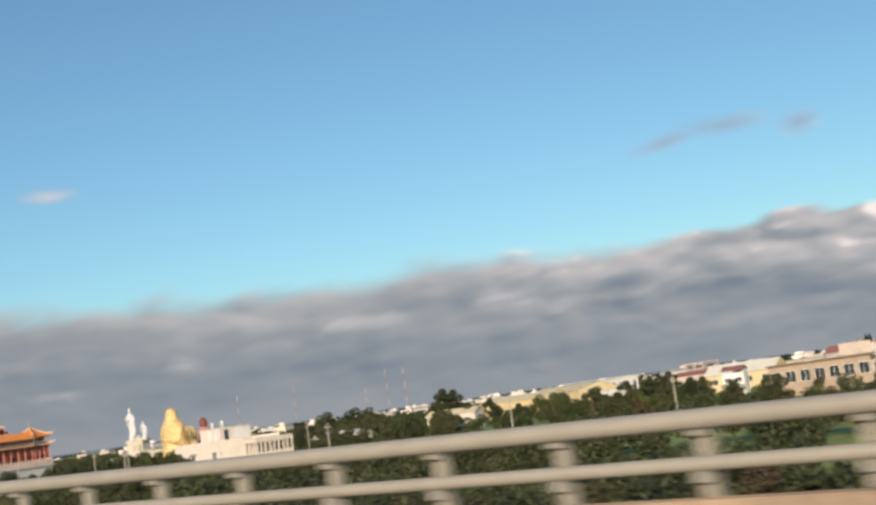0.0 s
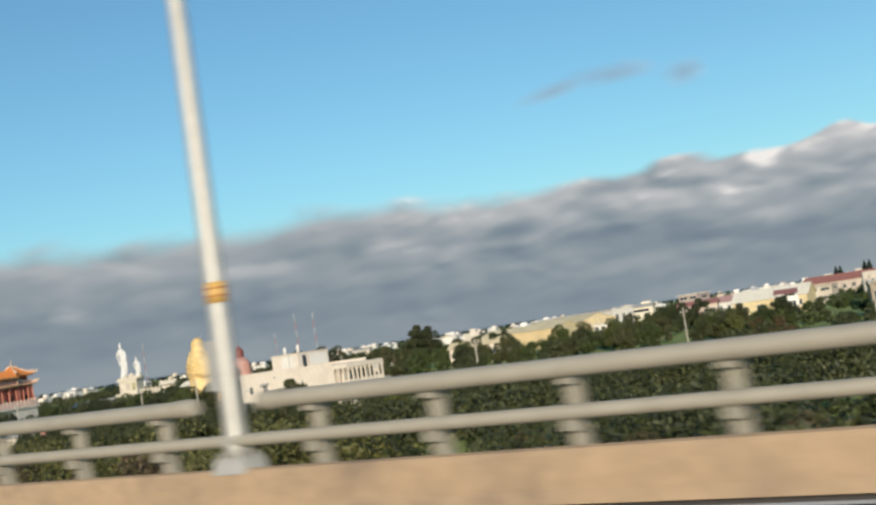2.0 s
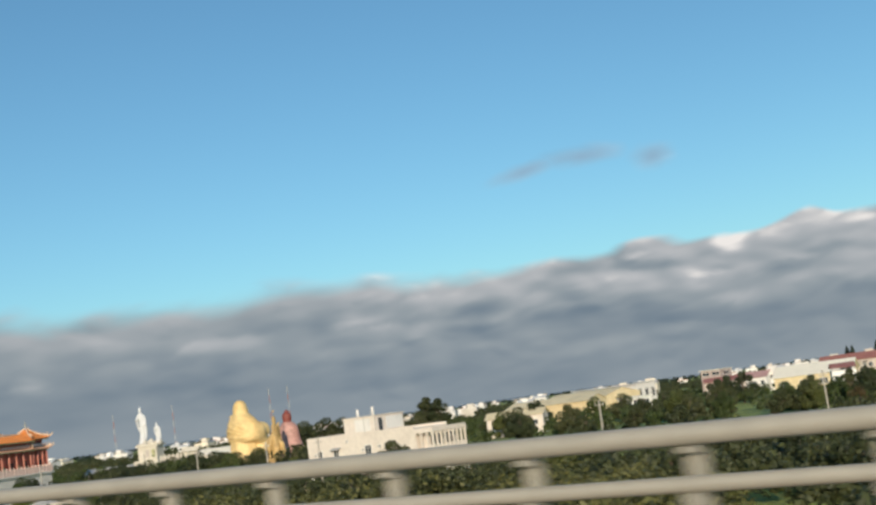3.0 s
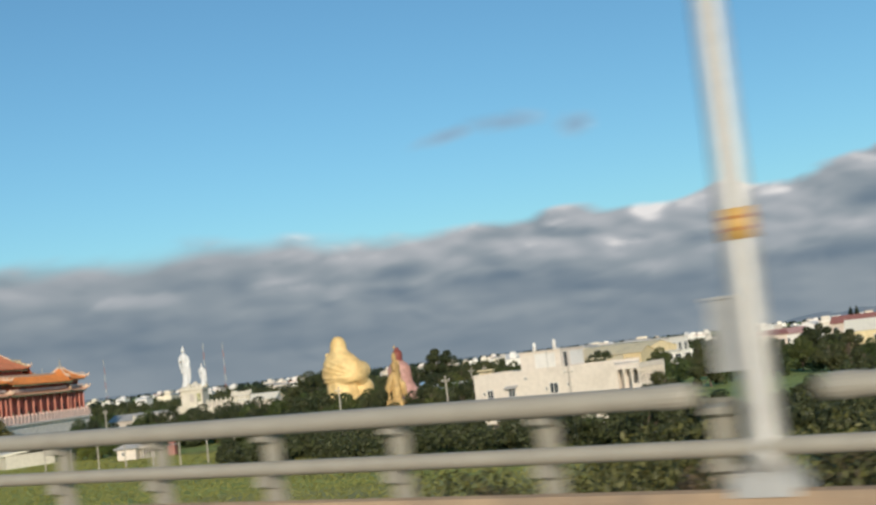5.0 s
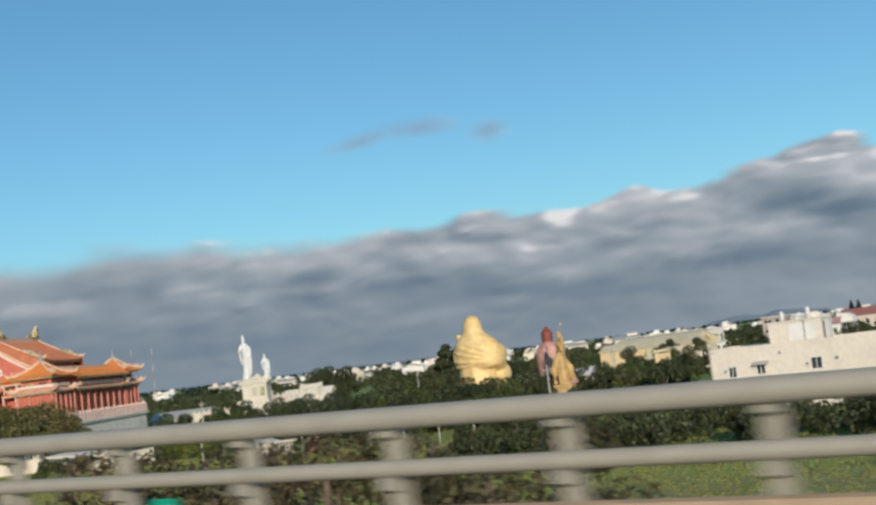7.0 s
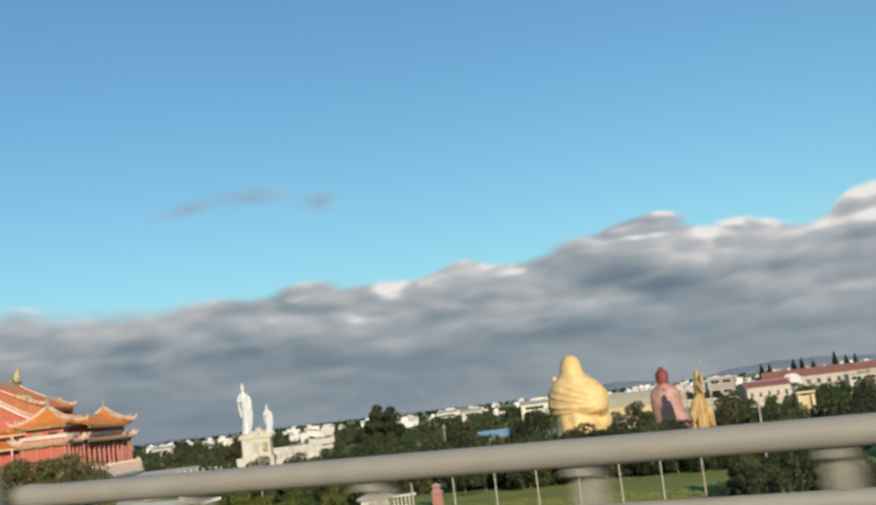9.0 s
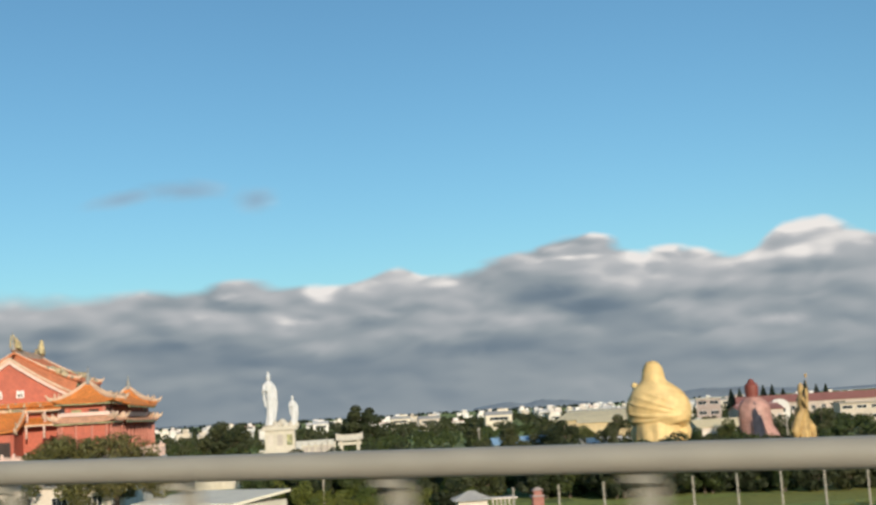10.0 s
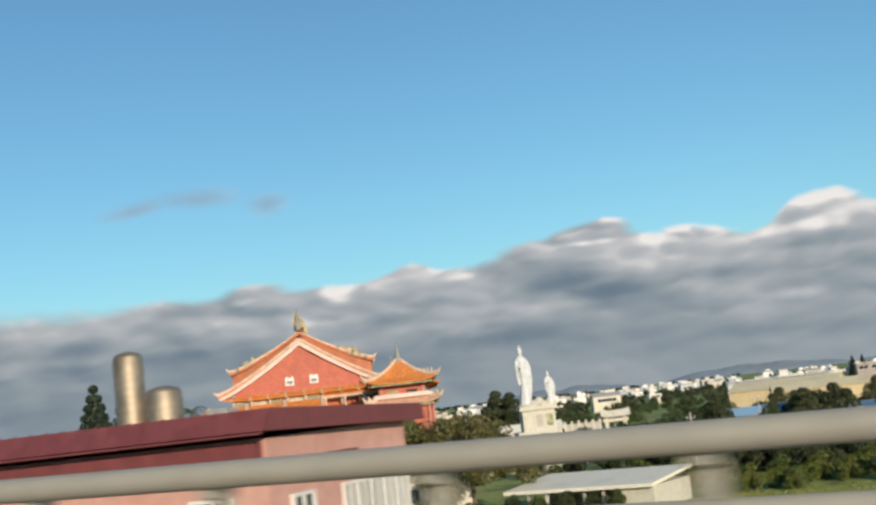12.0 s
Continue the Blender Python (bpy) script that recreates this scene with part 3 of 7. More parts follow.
# first post and pitch of each railing length, in the drive's seconds
POSTS = {0.938: (0.957, 0.0568), 2.363: (2.407, 0.0577), 3.75: (3.751, 0.0571), 5.12: (5.1326, 0.0564), 6.52: (6.5708, 0.0592), 7.92: (7.9638, 0.0605), 9.318: (9.3746, 0.0643), 10.67: (10.707, 0.0653), 12.07: (12.0815, 0.065)}
SPANS = [-3.2, -1.8, -0.45] + LAMPS + [10.67, 12.07, 13.47]


def post_mesh():
    bm = bmesh.new()
    # one bent bracket: web standing outside the pipes, foot on the parapet, an arm under each pipe
    side = [(0.02, WALL), (0.21, WALL), (0.19, WALL + 0.05), (0.17, MID - 0.1), (0.165, -0.05), (0.12, -0.03), (0.085, -0.06), (-0.03, -0.085), (-0.03, -0.125), (0.085, -0.15),
            (0.085, MID + 0.02), (0.065, MID - 0.03), (-0.05, MID - 0.06), (-0.05, MID - 0.14), (0.06, MID - 0.17), (0.06, WALL + 0.05)]
    strip(bm, [[(x, y, z) for y, z in side] for x in (-0.055, 0.055)])
    me = bpy.data.meshes.new("post")
    bmesh.ops.recalc_face_normals(bm, faces=bm.faces)
    bm.to_mesh(me)
    bm.free()
    me.materials.append(M["galv"])
    return me


def build_railing():
    post = post_mesh()
    for i, (a, b) in enumerate(zip(SPANS, SPANS[1:])):
        lampy = a in LAMPS, b in LAMPS
        ta, tb = a + (0.022 if lampy[0] else 0.0), b - (0.022 if lampy[1] else 0.0)
        o = edge_point((a + b) / 2, 0.17, WALL)
        rail = thing("guard_railing", pose(*o), "two-pipe pale grey steel railing on the concrete parapet", "railing", "railing lengths along the motorway")
        def ring(t, up, r, flat):
            p, d, n = way(t)
            c = edge_point(t, 0.15, up) - o
            return [c + n * (r * math.cos(k * math.pi / 8)) + Vector((0, 0, r * flat * math.sin(k * math.pi / 8))) for k in range(16)]
        bm = bmesh.new()
        strip(bm, [ring(t, 0.0, 0.083, 0.95) for t in [ta, ta + 0.001] + times_between(ta, tb, 0.12)[1:-1] + [tb - 0.001, tb]])
        part("top_pipe", bm, M["galv"], rail, smooth=True)
        for flag, t, s in ((lampy[0], ta, -1), (lampy[1], tb, 1)):
            if flag:
                bm = bmesh.new()
                strip(bm, [ring(t - s * 0.006, 0.0, 0.092, 0.95), ring(t + s * 0.002, 0.0, 0.092, 0.95), ring(t + s * 0.004, 0.0, 0.075, 0.95)])
                part("end_cap", bm, M["galv"], rail)
        bm = bmesh.new()
        strip(bm, [ring(t, MID, 0.062, 0.95) for t in [a, a + 0.001] + times_between(a, b, 0.12)[1:-1] + [b - 0.001, b]])
        part("lower_pipe", bm, M["galv"], rail, smooth=True)
        t, pitch = POSTS.get(a, (a + 0.023, 0.0558))
        while t < b - 0.012:
            p, d, nn = way(t)
            q = edge_point(t, 0.15) - o
            ob = link("post", post, None, rail)
            ob.matrix_local = pose(q.x, q.y, q.z, 0, 0, math.degrees(math.atan2(-d.y, -d.x)))
            t += pitch


build_railing()


def build_lamp():
    """A tapered street lamp; its origin is the parapet's top, +y points to the outside, x along the road."""
    lamp = thing("street_lamp", Matrix(), "tall tapered galvanised street lamp pole with yellow band on the parapet", "street lamp", "lamps along the motorway")
    bm = bmesh.new()
    box(bm, 0, 0.05, 0.0, 0.42, 0.32, 0.12, taper=0.9)
    part("pedestal", bm, M["lamp"], lamp)
    bm = bmesh.new()
    box(bm, 0, 0.05, 0.12, 0.34, 0.28, 0.03)
    part("base_plate", bm, M["lamp"], lamp)
    for x in (-0.13, 0.13):
        for y in (-0.05, 0.15):
            bm = bmesh.new()
            rod(bm, x, y, 0.15, 0.20, 0.016, n=6)
            part("bolt", bm, M["lamp"], lamp)
    bm = bmesh.new()
    lathe(bm, 0, 0.05, [(0.15, 0.14), (0.28, 0.115), (0.50, 0.102), (9.4, 0.062), (9.45, 0.03)], 16)
    part("pole", bm, M["lamp"], lamp, smooth=True)
    bm = bmesh.new()
    lathe(bm, 0, 0.05, [(1.60, 0.100), (1.60, 0.103), (1.80, 0.101), (1.80, 0.098)], 16)
    band = part("reflective_band", bm, M["band"], lamp, "yellow reflective band", smooth=True)
    for z in (1.655, 1.73):
        bm = bmesh.new()
        lathe(bm, 0, 0.05, [(z, 0.101), (z, 0.105), (z + 0.022, 0.105), (z + 0.022, 0.101)], 16)
        part("stripe", bm, M["band_dark"], band)
    bm = bmesh.new()
    box(bm, -0.17, 0.10, 0.78, 0.16, 0.16, 0.46)
    box(bm, -0.17, 0.10, 1.24, 0.19, 0.19, 0.02)
    cab = part("junction_box", bm, M["box"], lamp, "small grey junction box")
    bm = bmesh.new()
    tube(bm, [(0, 0.05, 9.35), (0, -0.3, 9.75), (0, -1.1, 9.95), (0, -1.9, 10.0)], [0.05, 0.045, 0.04, 0.035])
    part("arm", bm, M["lamp"], lamp, smooth=True)
    bm = bmesh.new()
    strip(bm, [[(-0.13 * f, y, 9.94), (0.13 * f, y, 9.94), (0.10 * f, y, 10.06), (-0.10 * f, y, 10.06)] for y, f in ((-1.8, 0.5), (-2.0, 1.0), (-2.5, 0.9), (-2.6, 0.5))])
    part("lamp_head", bm, M["box"], lamp)
    return lamp


def on_parapet(t):
    p, d, n = way(t)
    q = edge_point(t, 0.15, WALL)
    return pose(q.x, q.y, q.z, 0, 0, math.degrees(math.atan2(-d.y, -d.x)))


def build_lamps():
    first = build_lamp()
    first.matrix_world = on_parapet(LAMPS[0])
    for t in LAMPS[1:]:
        copy_thing(first, on_parapet(t))


build_lamps()


def disc(bm, r, y, n=28, thick=0.004):
    strip(bm, [[(r * math.cos(2 * math.pi * i / n), yy, r * math.sin(2 * math.pi * i / n)) for i in range(n)] for yy in (y, y + thick)])


def prism(bm, pts, y, thick=0.004):
    strip(bm, [[(x, yy, z) for x, z in pts] for yy in (y, y + thick)])


def build_signs():
    m = on_parapet(LAMPS[6])
    # a round prohibition sign over a warning triangle, on the pole's road side
    s = thing("round_sign", m @ pose(0.0, -0.10, 3.42), "round red-rimmed white traffic sign on the lamp pole", "traffic sign")
    bm = bmesh.new(); disc(bm, 0.40, 0.0, thick=0.012); part("rim", bm, M["red_paint"], s)
    bm = bmesh.new(); disc(bm, 0.31, -0.006); face = part("face", bm, M["white_paint"], s)
    for x, z, w, h in ((-0.10, 0.05, 0.13, 0.05), (0.05, 0.11, 0.14, 0.04), (-0.13, -0.06, 0.08, 0.04), (0.07, -0.13, 0.08, 0.06)):
        bm = bmesh.new(); prism(bm, [(x, z), (x + w, z + 0.02), (x + w, z + 0.02 + h), (x, z + h)], -0.011); part("bar", bm, M["black_paint"], face)
    bm = bmesh.new(); tube(bm, [(-0.16, 0.03, -0.02), (0.16, 0.03, -0.02)], 0.02); part("bracket", bm, M["box"], s)
    s = thing("warning_sign", m @ pose(0.0, -0.10, 2.30), "white warning triangle with red border on the lamp pole", "traffic sign")
    tri = lambda k: [(-0.40 * k, 0.23 - 0.23 * k), (0.40 * k, 0.23 - 0.23 * k), (0.0, 0.23 + 0.47 * k)]
    bm = bmesh.new(); prism(bm, tri(1.0), 0.0, 0.012); part("border", bm, M["red_paint"], s)
    bm = bmesh.new(); prism(bm, tri(0.80), -0.006); face = part("face", bm, M["white_paint"], s)
    for x, z in ((-0.06, 0.20), (0.0, 0.11)):
        bm = bmesh.new(); prism(bm, [(x, z), (x + 0.12, z), (x + 0.12, z + 0.025), (x, z + 0.025)], -0.011); part("bar", bm, M["black_paint"], face)
    bm = bmesh.new(); tube(bm, [(-0.16, 0.03, 0.1), (0.16, 0.03, 0.1)], 0.02); part("bracket", bm, M["box"], s)
    # green distance board on a thin post of its own
    m = on_parapet(11.315)
    s = thing("distance_board", m, "small green distance board on a thin grey post", "road sign")
    bm = bmesh.new(); rod(bm, 0, 0.05, 0.0, 1.85, 0.038); part("post", bm, M["lamp"], s)
    bm = bmesh.new(); box(bm, 0, -0.0, 1.42, 0.44, 0.02, 0.40); board = part("board", bm, M["green_paint"], s)
    bm = bmesh.new(); box(bm, 0, -0.012, 1.44, 0.40, 0.006, 0.012); box(bm, 0, -0.012, 1.79, 0.40, 0.006, 0.012); part("edge_line", bm, M["white_paint"], board)
    for x, z, w in ((-0.09, 1.66, 0.12), (0.07, 1.66, 0.12), (-0.05, 1.52, 0.2)):
        bm = bmesh.new(); box(bm, x, -0.012, z, w, 0.006, 0.07); part("bar", bm, M["white_paint"], board)
    # a small green plate on the parapet's top
    for t in (7.315,):
        q = on_parapet(t)
        s = thing("marker_plate", q @ pose(0, -0.05, 0.0), "small green marker plate standing on the parapet", "marker plate")
        bm = bmesh.new(); box(bm, 0, 0, 0, 0.26, 0.015, 0.16); p = part("plate", bm, M["green_paint"], s)
        bm = bmesh.new(); box(bm, 0, -0.010, 0.06, 0.16, 0.004, 0.05); part("bar", bm, M["white_paint"], p)


build_signs()

# ---------------------------------------------------------------- temple
# Local frame of the town's grid: x to the temple's front, y away from the motorway, z from the plain.
Z = 9.0


def saddle_roof(bm, xc, half, y0, y1, zr, ze, up=0.6, rib=0.42, bow=1.5, sides=(-1, 1)):
    """A concave tiled roof: ridge along y at xc, eaves at xc +- half, ribs down the slope, corners turned up."""
    n = int((y1 - y0) / rib) * 4
    for s in sides:
        def f(u, w):
            y = y0 + (y1 - y0) * u
            e = abs(2 * u - 1)
            z = ze + (zr - ze) * (1 - w) ** bow + up * e ** 6 * w ** 2 + 0.35 * e ** 4 * (1 - w)
            z += 0.09 * abs(math.sin(math.pi * (y - y0) / rib))
            return (xc + s * half * w * (1 + 0.02 * e ** 6), y, z)
        sheet(bm, f, n, 10)


def hip_roof(bm, hx, hy, rx, ry, zt, ze, up=0.7, rib=0.42, bow=1.5, cx=0.0, cy=0.0):
    """A four-sided concave tiled roof from a ridge box rx, ry at zt to eaves hx, hy at ze."""
    for side in range(4):
        along, out = (hx, hy) if side % 2 == 0 else (hy, hx)
        ra, ro = (rx, ry) if side % 2 == 0 else (ry, rx)
        n = max(4, int(2 * along / rib)) * 4
        def f(u, w):
            e = 2 * u - 1
            a = e * (ra + (along - ra) * w)
            o = ro + (out - ro) * w
            z = ze + (zt - ze) * (1 - w) ** bow + up * abs(e) ** 5 * w ** 2 + 0.08 * abs(math.sin(math.pi * a / rib))
            x, y = ((a, -o), (o, a), (-a, o), (-o, -a))[side]
            return (cx + x, cy + y, z)
        sheet(bm, f, n, 8)


def thicken(ob, depth):
    m = ob.modifiers.new("thickness", "SOLIDIFY")
    m.thickness, m.offset = depth, -1.0
    return ob


def fused(ob, size):
    """One closed skin over overlapping volumes."""
    m = ob.modifiers.new("skin", "REMESH")
    m.mode, m.voxel_size, m.use_smooth_shade = "VOXEL", size, True
    return ob


def curl(bm, x, y, z, dx, dy, size, lift=1.0, n=7, r=0.16):
    """An upswept ridge end."""
    pts = [(x + dx * size * k / n, y + dy * size * k / n, z + lift * size * (k / n) ** 2.2) for k in range(n + 1)]
    tube(bm, pts, [r * (1.15 - 0.85 * k / n) for k in range(n + 1)], 6, 1.5)


def dragon(bm, x, y, z, length, dx, dy, seed):
    """A glazed ridge figure: a coiling body low on the ridge, dense with crest spikes, its head raised."""
    rnd = random.Random(seed)
    pts, n = [], 16
    for k in range(n + 1):
        f = k / n
        pts.append((x + dx * length * (f - 0.5), y + dy * length * (f - 0.5), z + 0.1 + 0.16 * math.sin(f * 11 + seed) + 0.8 * f ** 3))
    tube(bm, pts, [0.22 + 0.16 * math.sin(math.pi * min(1, k / n + 0.1)) for k in range(n + 1)], 8)
    for k in range(60):
        p = pts[rnd.randrange(1, n)]
        hgt = rnd.uniform(0.3, 0.75)
        rod(bm, p[0] + rnd.uniform(-0.2, 0.2), p[1] + rnd.uniform(-0.25, 0.25), p[2], p[2] + hgt, 0.12, 0.02, 5)
    box(bm, pts[-1][0], pts[-1][1], pts[-1][2] - 0.2, 0.55, 0.6, 0.75, 30, 0.7)


def window_grille(parent, x, y, z, w, h, name="lattice_window"):
    """A square white window block with two small dark openings, in a wall that faces -y."""
    bm = bmesh.new()
    box(bm, x, y - 0.05, z, w, 0.12, h)
    for s in (-1, 1):
        box(bm, x + s * w * 0.3, y - 0.05, z + h, 0.22, 0.12, 0.16)
    fr = part(name, bm, M["frame"], parent, "white lattice window")
    for s in (-1, 1):
        bm = bmesh.new()
        box(bm, x + s * w * 0.17, y - 0.12, z + 0.2 * h, w * 0.22, 0.05, h * 0.42)
        part("opening", bm, M["dark_in"], fr)


def pavilion(x, y, label):
    """A two-eaved tower with a pyramid roof and a finial."""
    t = thing("temple_pavilion", at_grid(-340.2, 162.0) @ pose(x, y, 7.4), label, "pavilion", "towers of the temple")
    q = lambda w: w + 9.0 - 7.4
    bm = bmesh.new()
    box(bm, 0, 0, 0, 6.4, 6.4, q(3.7))
    box(bm, 0, 0, q(3.7), 5.0, 5.0, 2.7)
    part("wall", bm, M["wall_red"], t)
    for k in range(4):
        for s in (-2.95, -1.05, 1.05, 2.95):
            bm = bmesh.new()
            ax, ay = ((s, -3.45), (3.45, s), (s, 3.45), (-3.45, s))[k]
            rod(bm, ax, ay, 0, q(3.5), 0.17, n=10)
            part("column", bm, M["red_column"], t, smooth=True)
        for s in (-2.45, 2.45):
            bm = bmesh.new()
            ax, ay = ((s, -2.6), (2.6, s), (s, 2.6), (-2.6, s))[k]
            rod(bm, ax, ay, q(3.9), q(6.3), 0.14, n=8)
            part("upper_column", bm, M["red_column"], t, smooth=True)
        bm = bmesh.new()
        ax, ay = ((0, -3.4), (3.4, 0), (0, 3.4), (-3.4, 0))[k]
        box(bm, ax, ay, q(4.55), 6.6 if k % 2 == 0 else 0.1, 0.1 if k % 2 == 0 else 6.6, 0.5)
        part("balcony_rail", bm, M["pink_stone"], t)
        # the dark panel of each pair paints the shadow between the two roofs
        for s in (-1.15, 1.15):
            ax, ay = ((s, -2.53), (2.53, s), (s, 2.53), (-2.53, s))[k]
            bm = bmesh.new()
            box(bm, ax, ay, q(4.55), 1.3 if k % 2 == 0 else 0.08, 0.08 if k % 2 == 0 else 1.3, 0.9)
            part("shutter", bm, M["dark_in"] if s > 0 else M["frieze"], t)
        bm = bmesh.new()
        ax, ay = ((0, -3.23), (3.23, 0), (0, 3.23), (-3.23, 0))[k]
        box(bm, ax, ay, 0.0, 1.5 if k % 2 == 0 else 0.08, 0.08 if k % 2 == 0 else 1.5, 2.7)
        part("doorway", bm, M["dark_in"], t)
    for name, hx, rx, zt, ze in (("lower_roof", 4.15, 2.9, 4.6, 3.75), ("upper_roof", 4.1, 0.25, 9.0, 6.35)):
        bm = bmesh.new()
        hip_roof(bm, hx, hx, rx, rx, q(zt), q(ze), up=0.45)
        r = thicken(part(name, bm, M["tile_pale" if name == "lower_roof" else "tile"], t), 0.16)
        bm = bmesh.new()
        for s in range(4):
            a = (hx - 0.22) * 0.985
            ex, ey = ((0, -a), (a, 0), (0, a), (-a, 0))[s]
            box(bm, ex, ey, q(ze) - 0.30, 2 * a - 0.5 if s % 2 == 0 else 0.14, 0.14 if s % 2 == 0 else 2 * a - 0.5, 0.2)
        part("fascia", bm, M["frieze"], r)
        for sx in (-1, 1):
            for sy in (-1, 1):
                bm = bmesh.new()
                n = 9
                pts = []
                for k in range(n + 1):
                    w = k / n
                    d = rx + (hx - rx) * w
                    pts.append((sx * d, sy * d, q(ze) + (q(zt) - q(ze)) * (1 - w) ** 1.5 + 0.45 * w ** 2 + 0.14))
                tube(bm, pts, 0.18, 6, 1.3)
                curl(bm, *pts[-1], sx * 0.8, sy * 0.8, 0.7, 0.9, r=0.2)
                for k, hgt in ((5, 0.4), (6, 0.5), (7, 0.65), (8, 0.8)):
                    box(bm, pts[k][0], pts[k][1], pts[k][2], 0.28, 0.28, hgt, 45, 0.4)
                part("hip_ridge", bm, M["cream"], r)
    bm = bmesh.new()
    lathe(bm, 0, 0, [(q(8.8), 0.5), (q(9.15), 0.52), (q(9.3), 0.26), (q(9.6), 0.42), (q(9.85), 0.24), (q(10.05), 0.34), (q(10.3), 0.16), (q(10.8), 0.1), (q(11.3), 0.04)], 12)
    part("finial", bm, M["finial"], t, "grey finial", smooth=True)
    return t


def build_temple():
    base = at_grid(-340.2, 162.0)
    # podium and terrace
    t = thing("temple_podium", base, "pale podium and balustraded terrace under the temple", "podium")
    bm = bmesh.new()
    box(bm, -10.2, -1.4, 0.0, 30.6, 39.2, 6.6)
    box(bm, -10.2, -1.4, 6.6, 31.6, 40.2, 0.4)
    part("wall", bm, M["podium"], t)
    for y in (-21.3, 18.5):
        for k in range(21):
            bm = bmesh.new()
            box(bm, -25.3 + 1.5 * k, y, 7.0, 0.32, 0.32, 1.85)
            box(bm, -25.3 + 1.5 * k, y, 8.85, 0.42, 0.42, 0.3, taper=0.3)
            part("baluster", bm, M["pink_stone"], t)
        for k in range(20):
            bm = bmesh.new()
            for dx in (-0.36, 0.0, 0.36):
                box(bm, -24.55 + 1.5 * k + dx, y, 8.45, 0.2, 0.2, 0.35, 0, 0.5)
            box(bm, -24.55 + 1.5 * k, y, 7.0, 1.18, 0.14, 1.45)
            part("panel", bm, M["pink_stone"], t)
    for k in range(26):
        bm = bmesh.new()
        box(bm, 5.3, -20.3 + 1.5 * k, 7.0, 0.32, 0.32, 1.85)
        part("baluster", bm, M["pink_stone"], t)
        bm = bmesh.new()
        box(bm, 5.3, -19.55 + 1.5 * k, 7.1, 0.14, 1.18, 1.38)
        part("panel", bm, M["pink_stone"], t)
    # main hall
    t = thing("temple_hall", base @ pose(0, 0, 7.0), "red-walled temple hall with sweeping orange tiled roofs", "temple")
    q = lambda w: w + 2.0
    bm = bmesh.new()
    box(bm, -11.8, 0, 0, 15.5, 21.0, q(7.0))
    box(bm, -11.8, 0, q(7.0), 15.0, 15.0, 3.0)
    # the pediment on each gable end
    for s in (-1, 1):
        pts = [(-20.3, q(6.9)), (-3.3, q(6.9)), (-3.6, q(7.5)), (-8.2, q(10.0)), (-11.8, q(12.75)), (-15.4, q(10.0)), (-20.0, q(7.5))]
        strip(bm, [[(x, s * yy, z) for x, z in pts] for yy in (10.6, 11.0)])
    part("wall", bm, M["wall_red"], t)
    for x in (-13.4, -10.4):
        window_grille(t, x, -11.0, q(7.65), 1.05, 0.95)
    # outer roofs over the gable bays, and the higher roof between them
    for s in (-1, 1):
        bm = bmesh.new()
        y0, y1 = (-11.6, -7.0) if s < 0 else (7.0, 11.6)
        saddle_roof(bm, -11.8, 10.3, y0, y1, q(13.0), q(6.95), up=0.2, bow=1.2)
        r = thicken(part("gable_roof", bm, M["tile_faded"], t), 0.2)
        for side in (-1, 1):
            bm = bmesh.new()
            pts = [(-11.8 + side * 10.3 * w, s * 11.45, q(6.95) + 6.05 * (1 - w) ** 1.2 + 0.24 + 0.25 * w * w) for w in [k / 12 for k in range(13)]]
            tube(bm, pts, 0.20, 6, 1.1)
            curl(bm, *pts[-1], side * 1.0, s * 0.25, 0.7, 0.5, r=0.17)
            part("verge_ridge", bm, M["cream"], r)
            bm = bmesh.new()
            strip(bm, [[(p[0], s * yy, p[2] + dz) for yy, dz in ((11.06, -0.78), (11.5, -0.78), (11.5, -0.12), (11.06, -0.12))] for p in pts])
            part("verge_board", bm, M["pink_stone"], r)
    bm = bmesh.new()
    saddle_roof(bm, -11.8, 8.9, -8.6, 8.6, q(13.95), q(9.55), up=0.4, bow=1.2)
    r = thicken(part("upper_roof", bm, M["tile_faded"], t), 0.25)
    for side in (-1, 1):
        for s in (-1, 1):
            bm = bmesh.new()
            pts = [(-11.8 + side * 8.9 * w, s * 8.4, q(9.55) + 4.4 * (1 - w) ** 1.2 + 0.28 + 0.4 * w * w) for w in [k / 12 for k in range(13)]]
            tube(bm, pts, 0.17, 6, 1.2)
            curl(bm, *pts[-1], side * 0.9, s * 0.3, 0.6, 0.7, r=0.16)
            part("verge_ridge", bm, M["cream"], r)
            bm = bmesh.new()
            rnd = random.Random(40 + side + 3 * s)
            for k in range(26):
                w = 0.5 + 0.46 * k / 25
                x, z = -11.8 + side * 8.9 * w, q(9.55) + 4.4 * (1 - w) ** 1.2 + 0.3
                hgt = (0.35 + 0.55 * rnd.random()) * (0.6 + 0.6 * math.sin(math.pi * k / 25))
                box(bm, x, s * 8.35 + rnd.uniform(-0.15, 0.15), z - 0.1, 0.3, 0.34, hgt + 0.1, rnd.uniform(0, 90), rnd.uniform(0.3, 0.8))
            fused(part("ridge_crest", bm, M["dragon"], r, "row of glazed ridge figures"), 0.1)
            # tiles that close the step between the gable roof and the upper roof
            bm = bmesh.new()
